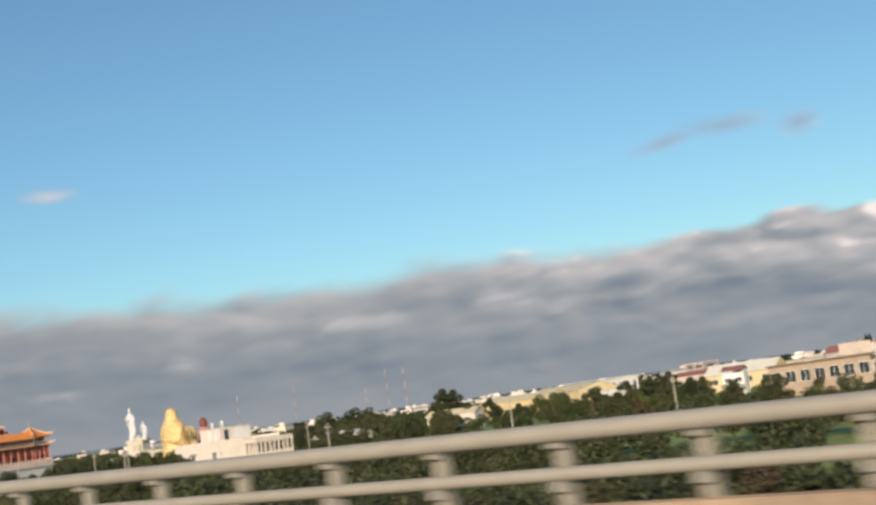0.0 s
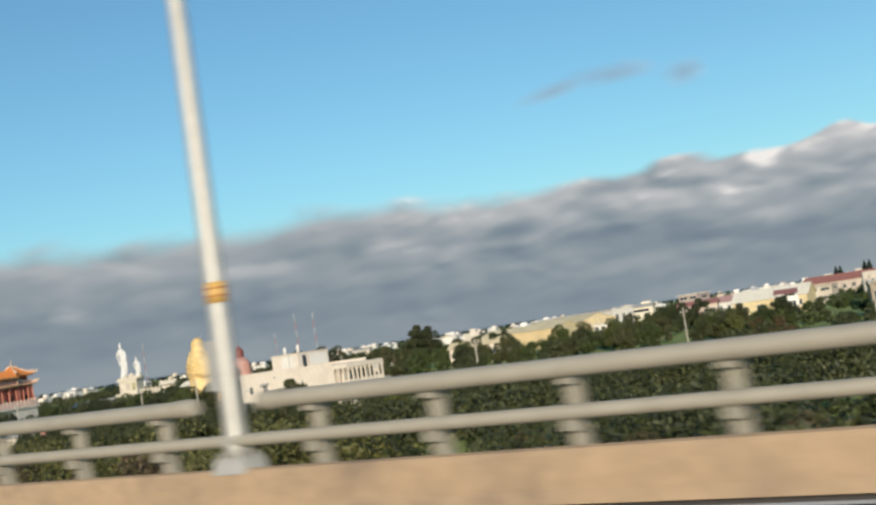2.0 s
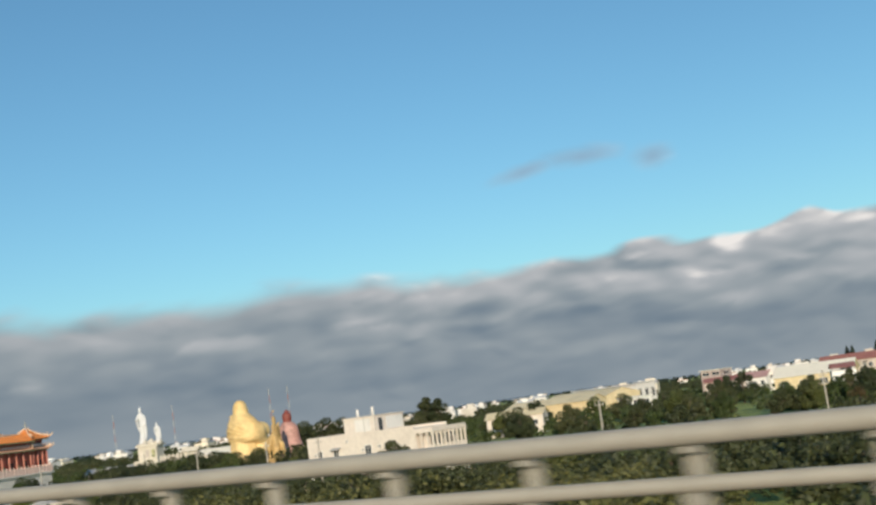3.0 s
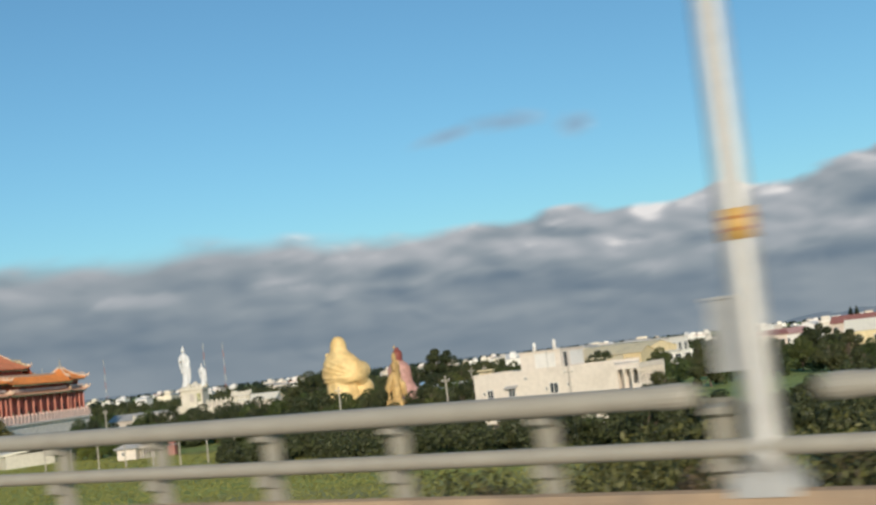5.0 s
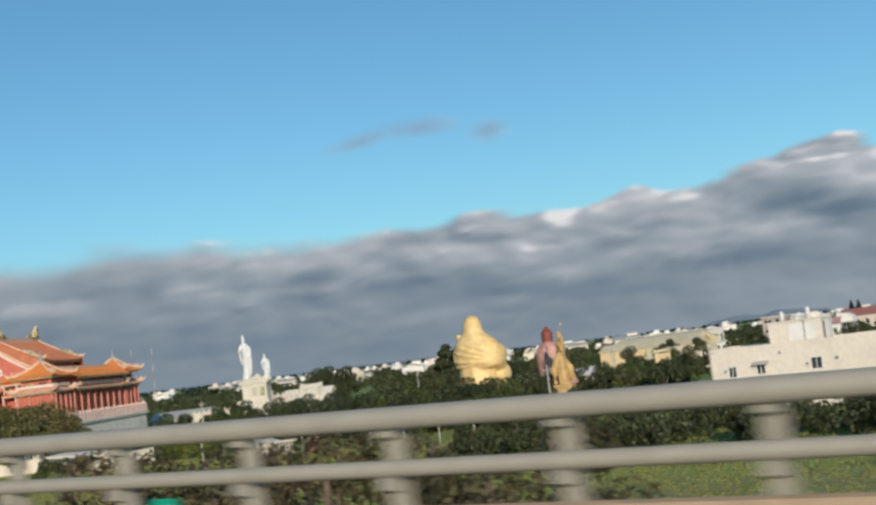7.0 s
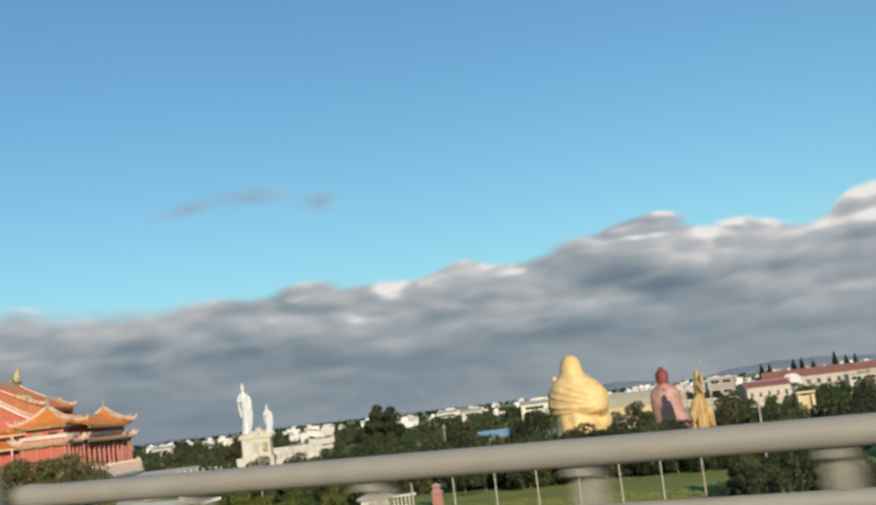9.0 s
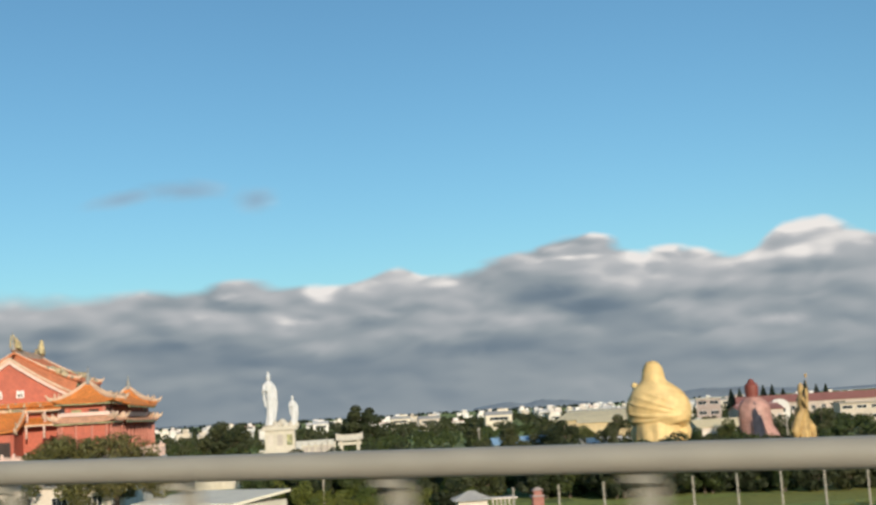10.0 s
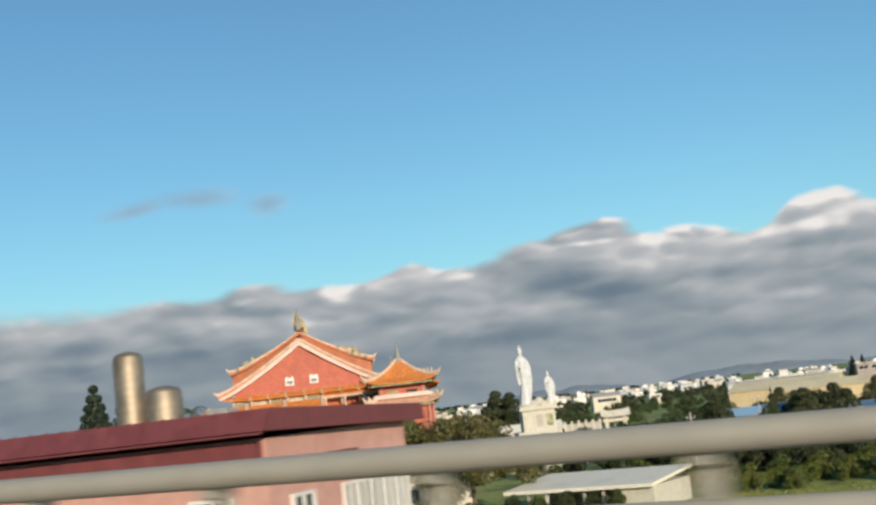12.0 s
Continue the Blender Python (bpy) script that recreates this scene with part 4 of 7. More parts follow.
            def step_tiles(u, v):
                w = 0.02 + 0.96 * u
                x = 8.9 * w
                low = q(6.95) + 6.05 * (1 - x / 10.3) ** 1.2 - 0.05
                high = max(low + 0.05, q(9.55) + 4.4 * (1 - w) ** 1.2 - 0.03)
                return (-11.8 + side * x, s * (10.2 - 1.75 * v), low + (high - low) * v + 0.05 * abs(math.sin(math.pi * x / 0.42)))
            sheet(bm, step_tiles, 88, 4)
            part("step_tiles", bm, M["tile_faded"], r)
        bm = bmesh.new()
        box(bm, -11.8 + side * 8.5, 0, q(9.1), 0.3, 15.5, 0.4)
        part("fascia", bm, M["frieze"], r)
    bm = bmesh.new()
    n = 24
    strip(bm, [[(-11.8 + dx, -9.4 + 18.8 * k / n, q(13.95) + 0.8 * abs(2 * k / n - 1) ** 3 + dz) for dx, dz in ((-0.28, -0.2), (0.28, -0.2), (0.2, 0.75), (-0.2, 0.75))] for k in range(n + 1)])
    part("main_ridge", bm, M["cream"], r)
    for s in (-1, 1):
        bm = bmesh.new()
        dragon(bm, -11.8, s * 6.6, q(14.7), 4.6, 0.0, s, 11 + s)
        fused(part("ridge_dragon", bm, M["dragon"], r, "glazed ridge figure"), 0.09)
        bm = bmesh.new()
        rnd = random.Random(70 + s)
        for k in range(34):
            f = rnd.random()
            box(bm, -11.8 + rnd.uniform(-0.35, 0.35), s * (8.9 - 2.6 * f), q(14.4) + rnd.uniform(0, 0.5) + 0.5 * (1 - f), 0.6, 0.6, rnd.uniform(0.7, 1.9) * (1.2 - 0.6 * f), rnd.uniform(0, 90), rnd.uniform(0.2, 0.7))
        fused(part("ridge_crest", bm, M["crest"], r, "gilded crest at the ridge end"), 0.1)
        bm = bmesh.new()
        lathe(bm, -11.8, s * 9.2, [(q(14.6), 0.34), (q(15.6), 0.24), (q(16.2), 0.12), (q(17.2), 0.04)], 8)
        part("ridge_spire", bm, M["finial"], r)
    # carved frieze and painted band under the gable
    for s in (-1, 1):
        bm = bmesh.new()
        box(bm, -11.8, s * 11.1, q(5.3), 17.5, 0.5, 0.75)
        part("frieze", bm, M["frieze"], t, "carved green and cream frieze")
        bm = bmesh.new()
        box(bm, -11.8, s * 11.15, q(6.05), 18.0, 0.7, 0.3)
        part("cornice", bm, M["cream"], t)
        bm = bmesh.new()
        rnd = random.Random(7 + s)
        for k in range(30):
            x = -20.6 + 0.6 * k
            box(bm, x, s * 11.35, q(6.35), 0.32, 0.3, 0.25 + 0.45 * rnd.random(), rnd.uniform(0, 40), 0.5)
        part("cresting", bm, M["dragon"], t)
    # side aisle with its own skirt roof
    for y in (-14.0, 14.0):
        bm = bmesh.new()
        box(bm, -16.6, y, 0, 13.2, 5.4, q(2.6))
        part("aisle_wall", bm, M["wall_red"], t)
    for s in (-1, 1):
        bm = bmesh.new()
        def f(u, w):
            x = -24.0 + 14.8 * u
            return (x, s * (12.0 + 5.4 * w), q(2.75) + 2.7 * (1 - w) ** 1.35 + 0.35 * abs(2 * u - 1) ** 6 * w + 0.08 * abs(math.sin(math.pi * x / 0.42)))
        sheet(bm, f, 140, 8)
        r = thicken(part("aisle_roof", bm, M["tile"], t), 0.2)
        for x in (-23.4, -18.8, -14.2, -9.6):
            bm = bmesh.new()
            pts = [(x, s * (12.0 + 5.4 * w), q(2.75) + 2.7 * (1 - w) ** 1.35 + 0.28) for w in [k / 8 for k in range(9)]]
            tube(bm, pts, 0.26, 6, 1.4)
            curl(bm, *pts[-1], 0.0, s * 0.8, 0.5, 0.9, r=0.2)
            part("rib_ridge", bm, M["cream"], r)
            bm = bmesh.new()
            box(bm, x, s * 16.9, q(2.6), 0.3, 0.3, 1.7, 20, 0.4)
            part("ridge_figure", bm, M["dragon"], r)
        for k in range(7):
            bm = bmesh.new()
            rod(bm, -23.0 + 2.15 * k, s * 16.75, 0, q(2.6), 0.2, n=10)
            part("column", bm, M["wall_red"], t, smooth=True)
        for k in range(6):
            bm = bmesh.new()
            box(bm, -21.9 + 2.15 * k, s * 16.72, 0.3, 1.55, 0.06, 3.3)
            part("doorway" if k % 2 else "shutter", bm, M["dark_in"] if k % 2 else M["wall_red"], t)
    # an eave of tiles under the pediment, with the carved band below it
    for s in (-1, 1):
        bm = bmesh.new()
        def eave(u, w):
            x = -21.6 + 19.4 * u
            return (x, s * (11.0 + 1.3 * w), q(6.95) - 0.55 * w + 0.3 * abs(2 * u - 1) ** 6 * w + 0.07 * abs(math.sin(math.pi * x / 0.42)))
        sheet(bm, eave, 180, 3)
        r = thicken(part("pediment_eave", bm, M["tile"], t), 0.14)
        for k in range(9):
            bm = bmesh.new()
            box(bm, -20.6 + 2.2 * k, s * 12.2, q(6.3), 0.22, 0.3, 0.55, 15, 0.5)
            part("eave_figure", bm, M["dragon"], r)
        for k in range(8):
            bm = bmesh.new()
            box(bm, -19.4 + 2.2 * k, s * 11.38, q(5.3), 1.5, 0.06, 0.7)
            part("carved_panel", bm, M["cream"] if k % 2 else M["dragon"], t)
        for k in range(9):
            bm = bmesh.new()
            rod(bm, -20.4 + 2.2 * k, s * 11.75, q(4.6), q(6.4), 0.16, n=8)
            part("short_column", bm, M["cream"], t, smooth=True)
        # two small skirts where the hall steps back towards the tower
        for zz, reach in ((5.9, 2.2), (3.9, 2.8)):
            bm = bmesh.new()
            def skirt(u, w):
                x = -9.4 + 8.0 * u
                return (x, s * (10.3 + reach * w), q(zz) + 1.0 * (1 - w) ** 1.3 + 0.35 * u ** 6 * w + 0.07 * abs(math.sin(math.pi * x / 0.42)))
            sheet(bm, skirt, 80, 4)
            r = thicken(part("skirt_roof", bm, M["tile"], t), 0.14)
            bm = bmesh.new()
            box(bm, -5.4, s * (10.2 + reach), q(zz) - 0.32, 8.0, 0.14, 0.26)
            part("fascia", bm, M["cream"], r)
            for k in range(4):
                bm = bmesh.new()
                box(bm, -8.6 + 2.1 * k, s * 10.32, q(zz) - 1.75, 1.2, 0.1, 1.3)
                part("doorway" if k % 2 else "panel", bm, M["dark_in"] if k % 2 else M["pink_stone"], t)
                bm = bmesh.new()
                rod(bm, -9.2 + 2.4 * k, s * (10.1 + reach), q(zz) - 2.0, q(zz) - 0.1, 0.16, n=8)
                part("short_column", bm, M["pink_stone"], t, smooth=True)
    # dark boxes on the wall imitate the shade of openings beside the tower
    for x, z, w, hh in ((-4.6, 1.6, 2.2, 2.1), (-4.4, 4.75, 2.4, 1.0)):
        bm = bmesh.new()
        box(bm, x, -10.44, q(z), w, 0.1, hh)
        part("recess", bm, M["dark_in"], t)
    # rear skirt roof and link to the front gallery
    bm = bmesh.new()
    box(bm, -3.4, 0, 0, 5.5, 20.0, q(5.4))
    part("porch_wall", bm, M["wall_red"], t)
    for y in (-8.4, -4.2, 0.0, 4.2, 8.4):
        bm = bmesh.new()
        box(bm, -0.6, y, 0.0, 0.12, 2.2, 3.2)
        part("doorway", bm, M["dark_in"], t)
    # front gallery between the towers
    g = thing("temple_gallery", base @ pose(0, 0, 7.0), "red gallery with two tiers of orange eaves between the towers", "gallery")
    bm = bmesh.new()
    box(bm, 0.6, 0, 0, 4.6, 26.4, q(3.7))
    box(bm, 0.6, 0, q(3.7), 3.8, 26.0, 2.3)
    part("wall", bm, M["wall_red"], g)
    for name, half, zr, ze in (("lower_roof", 4.0, 5.1, 3.8), ("upper_roof", 4.3, 7.6, 5.9)):
        bm = bmesh.new()
        saddle_roof(bm, 0.6, half, -12.6, 12.6, q(zr), q(ze), up=0.2, bow=1.3)
        r = thicken(part(name, bm, M["tile_pale" if name == "lower_roof" else "tile"], g), 0.18)
        bm = bmesh.new()
        for s in (-1, 1):
            box(bm, 0.6 + s * (half - 0.15), 0, q(ze) - 0.35, 0.16, 24.8, 0.28)
        part("fascia", bm, M["frieze"], r)
    bm = bmesh.new()
    box(bm, 0.6, 0, q(7.55), 0.4, 25.6, 0.5)
    part("ridge", bm, M["cream"], g)
    for s in (-1, 1):
        for k in range(8):
            bm = bmesh.new()
            box(bm, 0.6 + s * 3.0, -10.5 + 3.0 * k, q(4.35), 0.12, 2.7, 0.6)
            part("balcony_panel", bm, M["pink_stone"], g)
    for k in range(9):
        bm = bmesh.new()
        rod(bm, 3.6, -12.0 + 3.0 * k, 0, q(3.6), 0.2, n=10)
        part("column", bm, M["red_column"], g, smooth=True)
    for k in range(8):
        bm = bmesh.new()
        box(bm, 2.93, -10.5 + 3.0 * k, 0.0, 0.1, 1.7 if k % 2 else 1.3, 3.2 if k % 2 else 2.4)
        part("doorway" if k % 2 else "shutter", bm, M["dark_in"] if k % 2 else M["frieze"], g)
    pavilion(0, -16.4, "red two-tiered temple tower beside the green mound")
    pavilion(0, 16.4, "red two-tiered temple tower at the terrace corner")


build_temple()

# ---------------------------------------------------------------- statues


def body_of(bm, rings, n=40, folds=0.0, freq=9, seed=0, shift=0.3):
    """Rings of (z, x, y, rx, ry): a smooth, draped solid."""
    zs = [r[0] for r in rings]
    arr = np.array(rings, float)
    m = max(16, int((zs[-1] - zs[0]) / 0.22))
    out = []
    for k in range(m + 1):
        z = zs[0] + (zs[-1] - zs[0]) * k / m
        x, y, rx, ry = (np.interp(z, zs, arr[:, c]) for c in range(1, 5))
        # rounded between the given rings
        ring = []
        for i in range(n):
            a = 2 * math.pi * i / n
            f = 1 + folds * (math.sin(freq * a + 1.7 * math.sin(shift * z + seed)) * 0.6 + noise.noise((3 * math.cos(a), 3 * math.sin(a), z * 0.6 + seed)))
            ring.append((x + rx * f * math.cos(a), y + ry * f * math.sin(a), z))
        out.append(ring)
    strip(bm, out)


def blob(bm, x, y, z, rx, ry, rz, n=18):
    rings = []
    for k in range(1, n):
        a = math.pi * k / n
        rings.append((z - rz * math.cos(a), x, y, rx * math.sin(a), ry * math.sin(a)))
    strip(bm, [[(r[1] + r[3] * math.cos(2 * math.pi * i / 24), r[2] + r[4] * math.sin(2 * math.pi * i / 24), r[0]) for i in range(24)] for r in rings])


def build_statues():
    # seated golden figure with a bald cone of a head and a wide robe; it faces away along +y
    bm = bmesh.new()
    robe = [(8.0, 0.2, 0.1, 3.3, 2.3), (8.4, 0.3, 0.1, 3.95, 2.5), (9.1, 0.35, 0.1, 4.15, 2.65), (10.4, 0.3, 0.1, 4.2, 2.65), (11.2, 0.25, 0.1, 4.0, 2.5), (11.8, 0.15, 0.1, 3.75, 2.35), (12.4, 0.05, 0.1, 3.35, 2.15),
            (12.9, -0.05, 0.1, 2.85, 2.0), (13.3, -0.1, 0.1, 2.35, 1.85), (13.6, -0.15, 0.1, 1.95, 1.7)]
    body_of(bm, robe + [(14.0, -0.2, 0.1, 1.6, 1.55), (14.8, -0.2, 0.1, 1.5, 1.5), (15.4, -0.2, 0.1, 1.36, 1.38), (15.9, -0.2, 0.1, 1.14, 1.16), (16.25, -0.2, 0.1, 0.85, 0.88), (16.5, -0.2, 0.1, 0.45, 0.45)], 72, 0.012, 5, 2, 0.9)
    body_of(bm, [(3.5, -0.1, 0.4, 3.1, 3.3), (5.5, -0.1, 0.3, 3.0, 3.0), (7.2, -0.2, 0.2, 2.9, 2.7), (9.0, -0.2, 0.1, 2.9, 2.4)], 48, 0.04, 9, 6, 0.2)
    blob(bm, 3.3, 0.9, 9.8, 1.2, 2.1, 2.1)          # the right sleeve
    blob(bm, 3.0, 1.6, 8.6, 1.1, 1.8, 1.3)
    blob(bm, -3.05, 0.6, 10.0, 1.15, 1.9, 2.2)        # the left sleeve
    blob(bm, 0.0, 2.6, 9.2, 3.1, 2.7, 2.9)            # the belly
    blob(bm, 1.9, 3.3, 10.0, 1.8, 1.9, 1.8)            # forearm and bag held before it
    blob(bm, -2.1, 3.0, 6.9, 2.0, 2.4, 2.0)           # the knees
    blob(bm, 2.1, 3.0, 6.9, 2.0, 2.4, 2.0)
    blob(bm, -2.75, 0.0, 13.3, 0.42, 0.45, 0.5)       # a fist at the shoulder
    tube(bm, [(-2.75, -0.1, 13.2), (-2.4, 1.2, 12.6), (-2.0, 2.0, 12.0)], [0.3, 0.35, 0.4], 8)
    rz_, rw, rd = [r[0] for r in robe], [r[3] for r in robe], [r[4] for r in robe]
    for k, (z0, drop, r0) in enumerate(((12.9, 3.2, 0.16), (12.0, 2.9, 0.2), (11.0, 2.0, 0.18), (9.6, 0.7, 0.26), (8.6, -0.3, 0.22))):      # folds falling slantwise over the back
        pts = []
        for j in range(25):
            f = j / 24
            a = 3.3 + 2.75 * f
            z = max(8.5, z0 - drop * f ** 1.3 + 0.2 * math.sin(4 * f + k))
            pts.append((0.2 + (float(np.interp(z, rz_, rw)) - 0.04) * math.cos(a), 0.1 + (float(np.interp(z, rz_, rd)) - 0.04) * math.sin(a), z))
        tube(bm, pts, [r0 * (0.4 + 0.6 * math.sin(math.pi * j / 24)) for j in range(25)], 8)
    lathe(bm, 0.0, 0, [(0, 5.0), (1.0, 5.0), (1.2, 4.8), (3.4, 4.7), (3.7, 4.3)], 32)
    ob = fused(part("golden_statue", bm, M["gold"], smooth=True), 0.13)
    ob.matrix_world = at_grid(-260.2, 171.0, GROUND, 4.0)
    tagged(ob, "huge gold-painted seated figure statue among trees", "statue")
    # smaller seated figure in pinkish brown
    bm = bmesh.new()
    body_of(bm, [(4.2, 1.0, 0, 3.0, 2.8), (5.2, 0.9, 0, 2.8, 2.6), (6.0, 0.55, 0, 2.5, 2.3), (7.2, 0.15, 0, 2.25, 2.0), (8.6, 0, 0, 2.2, 1.85), (9.7, 0, 0, 2.1, 1.7), (10.3, 0, 0, 1.75, 1.5), (10.75, -0.05, 0, 1.15, 1.1), (11.1, -0.1, 0, 0.75, 0.8)], 40, 0.03, 7, 5)
    body_of(bm, [(10.8, -0.1, 0, 0.8, 0.8), (11.5, -0.1, 0, 0.92, 0.95), (12.2, -0.1, 0, 0.95, 0.95), (12.6, -0.1, 0, 0.8, 0.8), (12.8, -0.1, 0, 0.5, 0.5), (12.95, -0.1, 0, 0.42, 0.42), (13.15, -0.1, 0, 0.38, 0.38), (13.3, -0.1, 0, 0.15, 0.15)], 20)
    for s in (-1, 1):
        tube(bm, [(s * 1.2, 0, 10.1), (s * 1.6, 0.5, 8.8), (s * 1.3, 1.4, 7.5)], [0.5, 0.55, 0.45], 10)
        tube(bm, [(s * 0.6, -1.35, 10.2), (s * 0.5, -1.75, 8.4), (0.6 + s * 0.9, -2.2, 6.0), (1.0 + s * 1.5, -2.55, 4.6)], [0.1, 0.14, 0.16, 0.16], 8)
    box(bm, 0, 0, 0, 6.0, 6.5, 4.3, taper=0.9)
    ob = fused(part("seated_statue", bm, M["brown"], smooth=True), 0.11)
    ob.matrix_world = at_grid(-247.6, 171.6, GROUND, 10.0) @ Matrix.Diagonal((0.96, 0.95, 1, 1))
    tagged(ob, "pinkish-brown seated figure statue with dark red head", "statue")
    # standing golden figure with a staff and flying sleeves
    bm = bmesh.new()
    body_of(bm, [(4.5, 0, 0, 1.1, 1.2), (6.0, 0, 0, 1.15, 1.25), (8.0, 0.05, 0, 0.95, 1.1), (9.4, 0.1, 0, 0.85, 1.05), (10.4, 0.1, 0, 0.9, 1.15), (10.9, 0.1, 0, 0.45, 0.5)], 32, 0.06, 7, 9)
    body_of(bm, [(10.8, 0.1, 0, 0.4, 0.4), (11.3, 0.1, 0, 0.58, 0.55), (11.9, 0.1, 0, 0.5, 0.5), (12.3, 0.1, 0, 0.2, 0.2)], 16)
    tube(bm, [(0.1, -0.9, 10.4), (0.6, -1.7, 9.6), (0.8, -1.3, 10.9), (0.8, -1.2, 11.6)], [0.4, 0.5, 0.35, 0.25], 9)
    tube(bm, [(0.1, 0.9, 10.4), (0.3, 1.9, 9.8), (0.1, 2.2, 11.0)], [0.4, 0.5, 0.3], 9)
    tube(bm, [(0.2, 1.0, 9.8), (-0.2, 2.2, 8.8), (-0.3, 2.8, 7.0), (-0.1, 2.9, 5.2)], [0.5, 0.8, 0.7, 0.3], 9)
    tube(bm, [(0.0, -0.8, 9.0), (-0.8, -1.2, 8.0), (-1.6, -1.3, 6.4), (-1.5, -1.2, 4.8)], [0.5, 0.7, 0.8, 0.5], 9)
    tube(bm, [(0.6, 0.4, 8.0), (1.5, 0.8, 6.8), (1.7, 1.0, 5.0)], [0.5, 0.7, 0.6], 9)
    rod(bm, 0.9, -1.25, 6.0, 13.2, 0.07, n=8)
    blob(bm, 0.9, -1.25, 13.2, 0.2, 0.2, 0.3)
    box(bm, 0, 0, 0, 4.6, 5.0, 4.6, taper=0.85)
    ob = fused(part("standing_statue", bm, M["old_gold"], smooth=True), 0.09)
    ob.matrix_world = at_grid(-240.9, 161.6, GROUND, 14.0) @ Matrix.Diagonal((0.72, 0.6, 1, 1))
    tagged(ob, "golden standing figure statue holding a staff", "statue")
    # tall white standing figure and its small companion
    def robed(h, seed):
        b = bmesh.new()
        k = h / 9.1
        # a slender swaying figure in a long robe: hips to one side, head to the other
        rings = [(0, 0.1, 0, 1.15, 1.2), (0.5, 0.1, 0, 0.95, 1.05), (1.6, 0.05, 0.05, 0.78, 0.85), (2.8, 0.0, 0.15, 0.74, 0.86), (3.9, 0.0, 0.28, 0.80, 0.98), (4.7, 0.02, 0.26, 0.80, 0.95),
                 (5.4, 0.0, 0.12, 0.68, 0.78), (6.1, 0.0, 0.0, 0.74, 0.95), (6.8, 0.0, -0.08, 0.72, 1.12), (7.2, 0.0, -0.12, 0.55, 0.85), (7.45, 0.02, -0.15, 0.30, 0.34), (7.65, 0.05, -0.16, 0.28, 0.30)]
        body_of(b, [tuple(v * k for v in r) for r in rings], 40, 0.075, 8, seed, 0.8)
        body_of(b, [tuple(v * k for v in r) for r in ((7.5, 0.05, -0.16, 0.32, 0.32), (7.9, 0.07, -0.17, 0.47, 0.45), (8.35, 0.05, -0.17, 0.47, 0.45), (8.65, 0.0, -0.16, 0.36, 0.36), (8.75, 0.0, -0.15, 0.24, 0.24), (9.0, -0.02, -0.15, 0.2, 0.2), (9.1, -0.02, -0.15, 0.08, 0.08))], 20)
        tube(b, [tuple(v * k for v in p) for p in ((0, -1.0, 6.7), (0.4, -1.3, 5.7), (0.95, -0.7, 5.9), (1.0, -0.5, 6.4))], [0.34 * k, 0.4 * k, 0.26 * k, 0.16 * k], 10)
        tube(b, [tuple(v * k for v in p) for p in ((0, 0.85, 6.7), (0.2, 1.25, 5.5), (0.6, 1.2, 4.5), (0.7, 1.1, 4.1))], [0.34 * k, 0.36 * k, 0.26 * k, 0.15 * k], 10)
        tube(b, [tuple(v * k for v in p) for p in ((0.5, 1.15, 4.8), (0.3, 1.3, 3.6), (0.1, 1.15, 2.2), (0.1, 1.0, 0.9))], [0.3 * k, 0.34 * k, 0.28 * k, 0.12 * k], 10)
        tube(b, [tuple(v * k for v in p) for p in ((0.4, -1.2, 5.7), (0.1, -1.15, 4.4), (-0.1, -0.9, 3.0))], [0.28 * k, 0.26 * k, 0.1 * k], 10)
        return b
    ob = fused(part("white_statue", robed(9.6, 4), M["marble"], smooth=True), 0.08)
    ob.matrix_world = at_grid(-335.2, 203.2, 1.7, TURN - 78) @ Matrix.Diagonal((0.9, 0.84, 1, 1))
    tagged(ob, "tall white robed standing figure statue on a pedestal", "statue")
    ob = fused(part("small_white_statue", robed(5.3, 8), M["marble"], smooth=True), 0.06)
    ob.matrix_world = at_grid(-331.6, 205.2, 1.5, TURN - 70)
    tagged(ob, "small white robed companion statue on a pedestal", "statue")
    ped = thing("statue_pedestal", at_grid(-334.2, 204.2), "cream stone pedestal with stepped cornice under white statues", "pedestal")
    bm = bmesh.new()
    box(bm, 0, 0, 0, 6.9, 5.6, 6.3)
    part("plinth", bm, M["pedestal"], ped)
    bm = bmesh.new()
    box(bm, 0.3, 0, 6.3, 5.3, 4.0, 3.4)
    part("dado", bm, M["pedestal"], ped)
    bm = bmesh.new()
    box(bm, 0.3, 0, 9.7, 6.3, 4.8, 0.3)
    box(bm, 0.3, 0, 10.0, 6.0, 4.5, 0.33)
    part("cornice", bm, M["pedestal"], ped)
    for x in (-1.9, 0.0, 1.9):
        bm = bmesh.new()
        box(bm, 0.3 + 0.9 * x, -2.03, 7.0, 1.0, 0.06, 1.9)
        part("panel", bm, M["town_a"] if x < 1 else M["frieze"], ped)
    bm = bmesh.new()
    lathe(bm, -1.2, -0.6, [(10.33, 1.7), (10.5, 1.75), (10.72, 1.3)], 20)
    part("lotus_base", bm, M["pedestal"], ped)
    bm = bmesh.new()
    lathe(bm, 2.8, 0.2, [(10.33, 0.95), (10.45, 0.98), (10.52, 0.8)], 16)
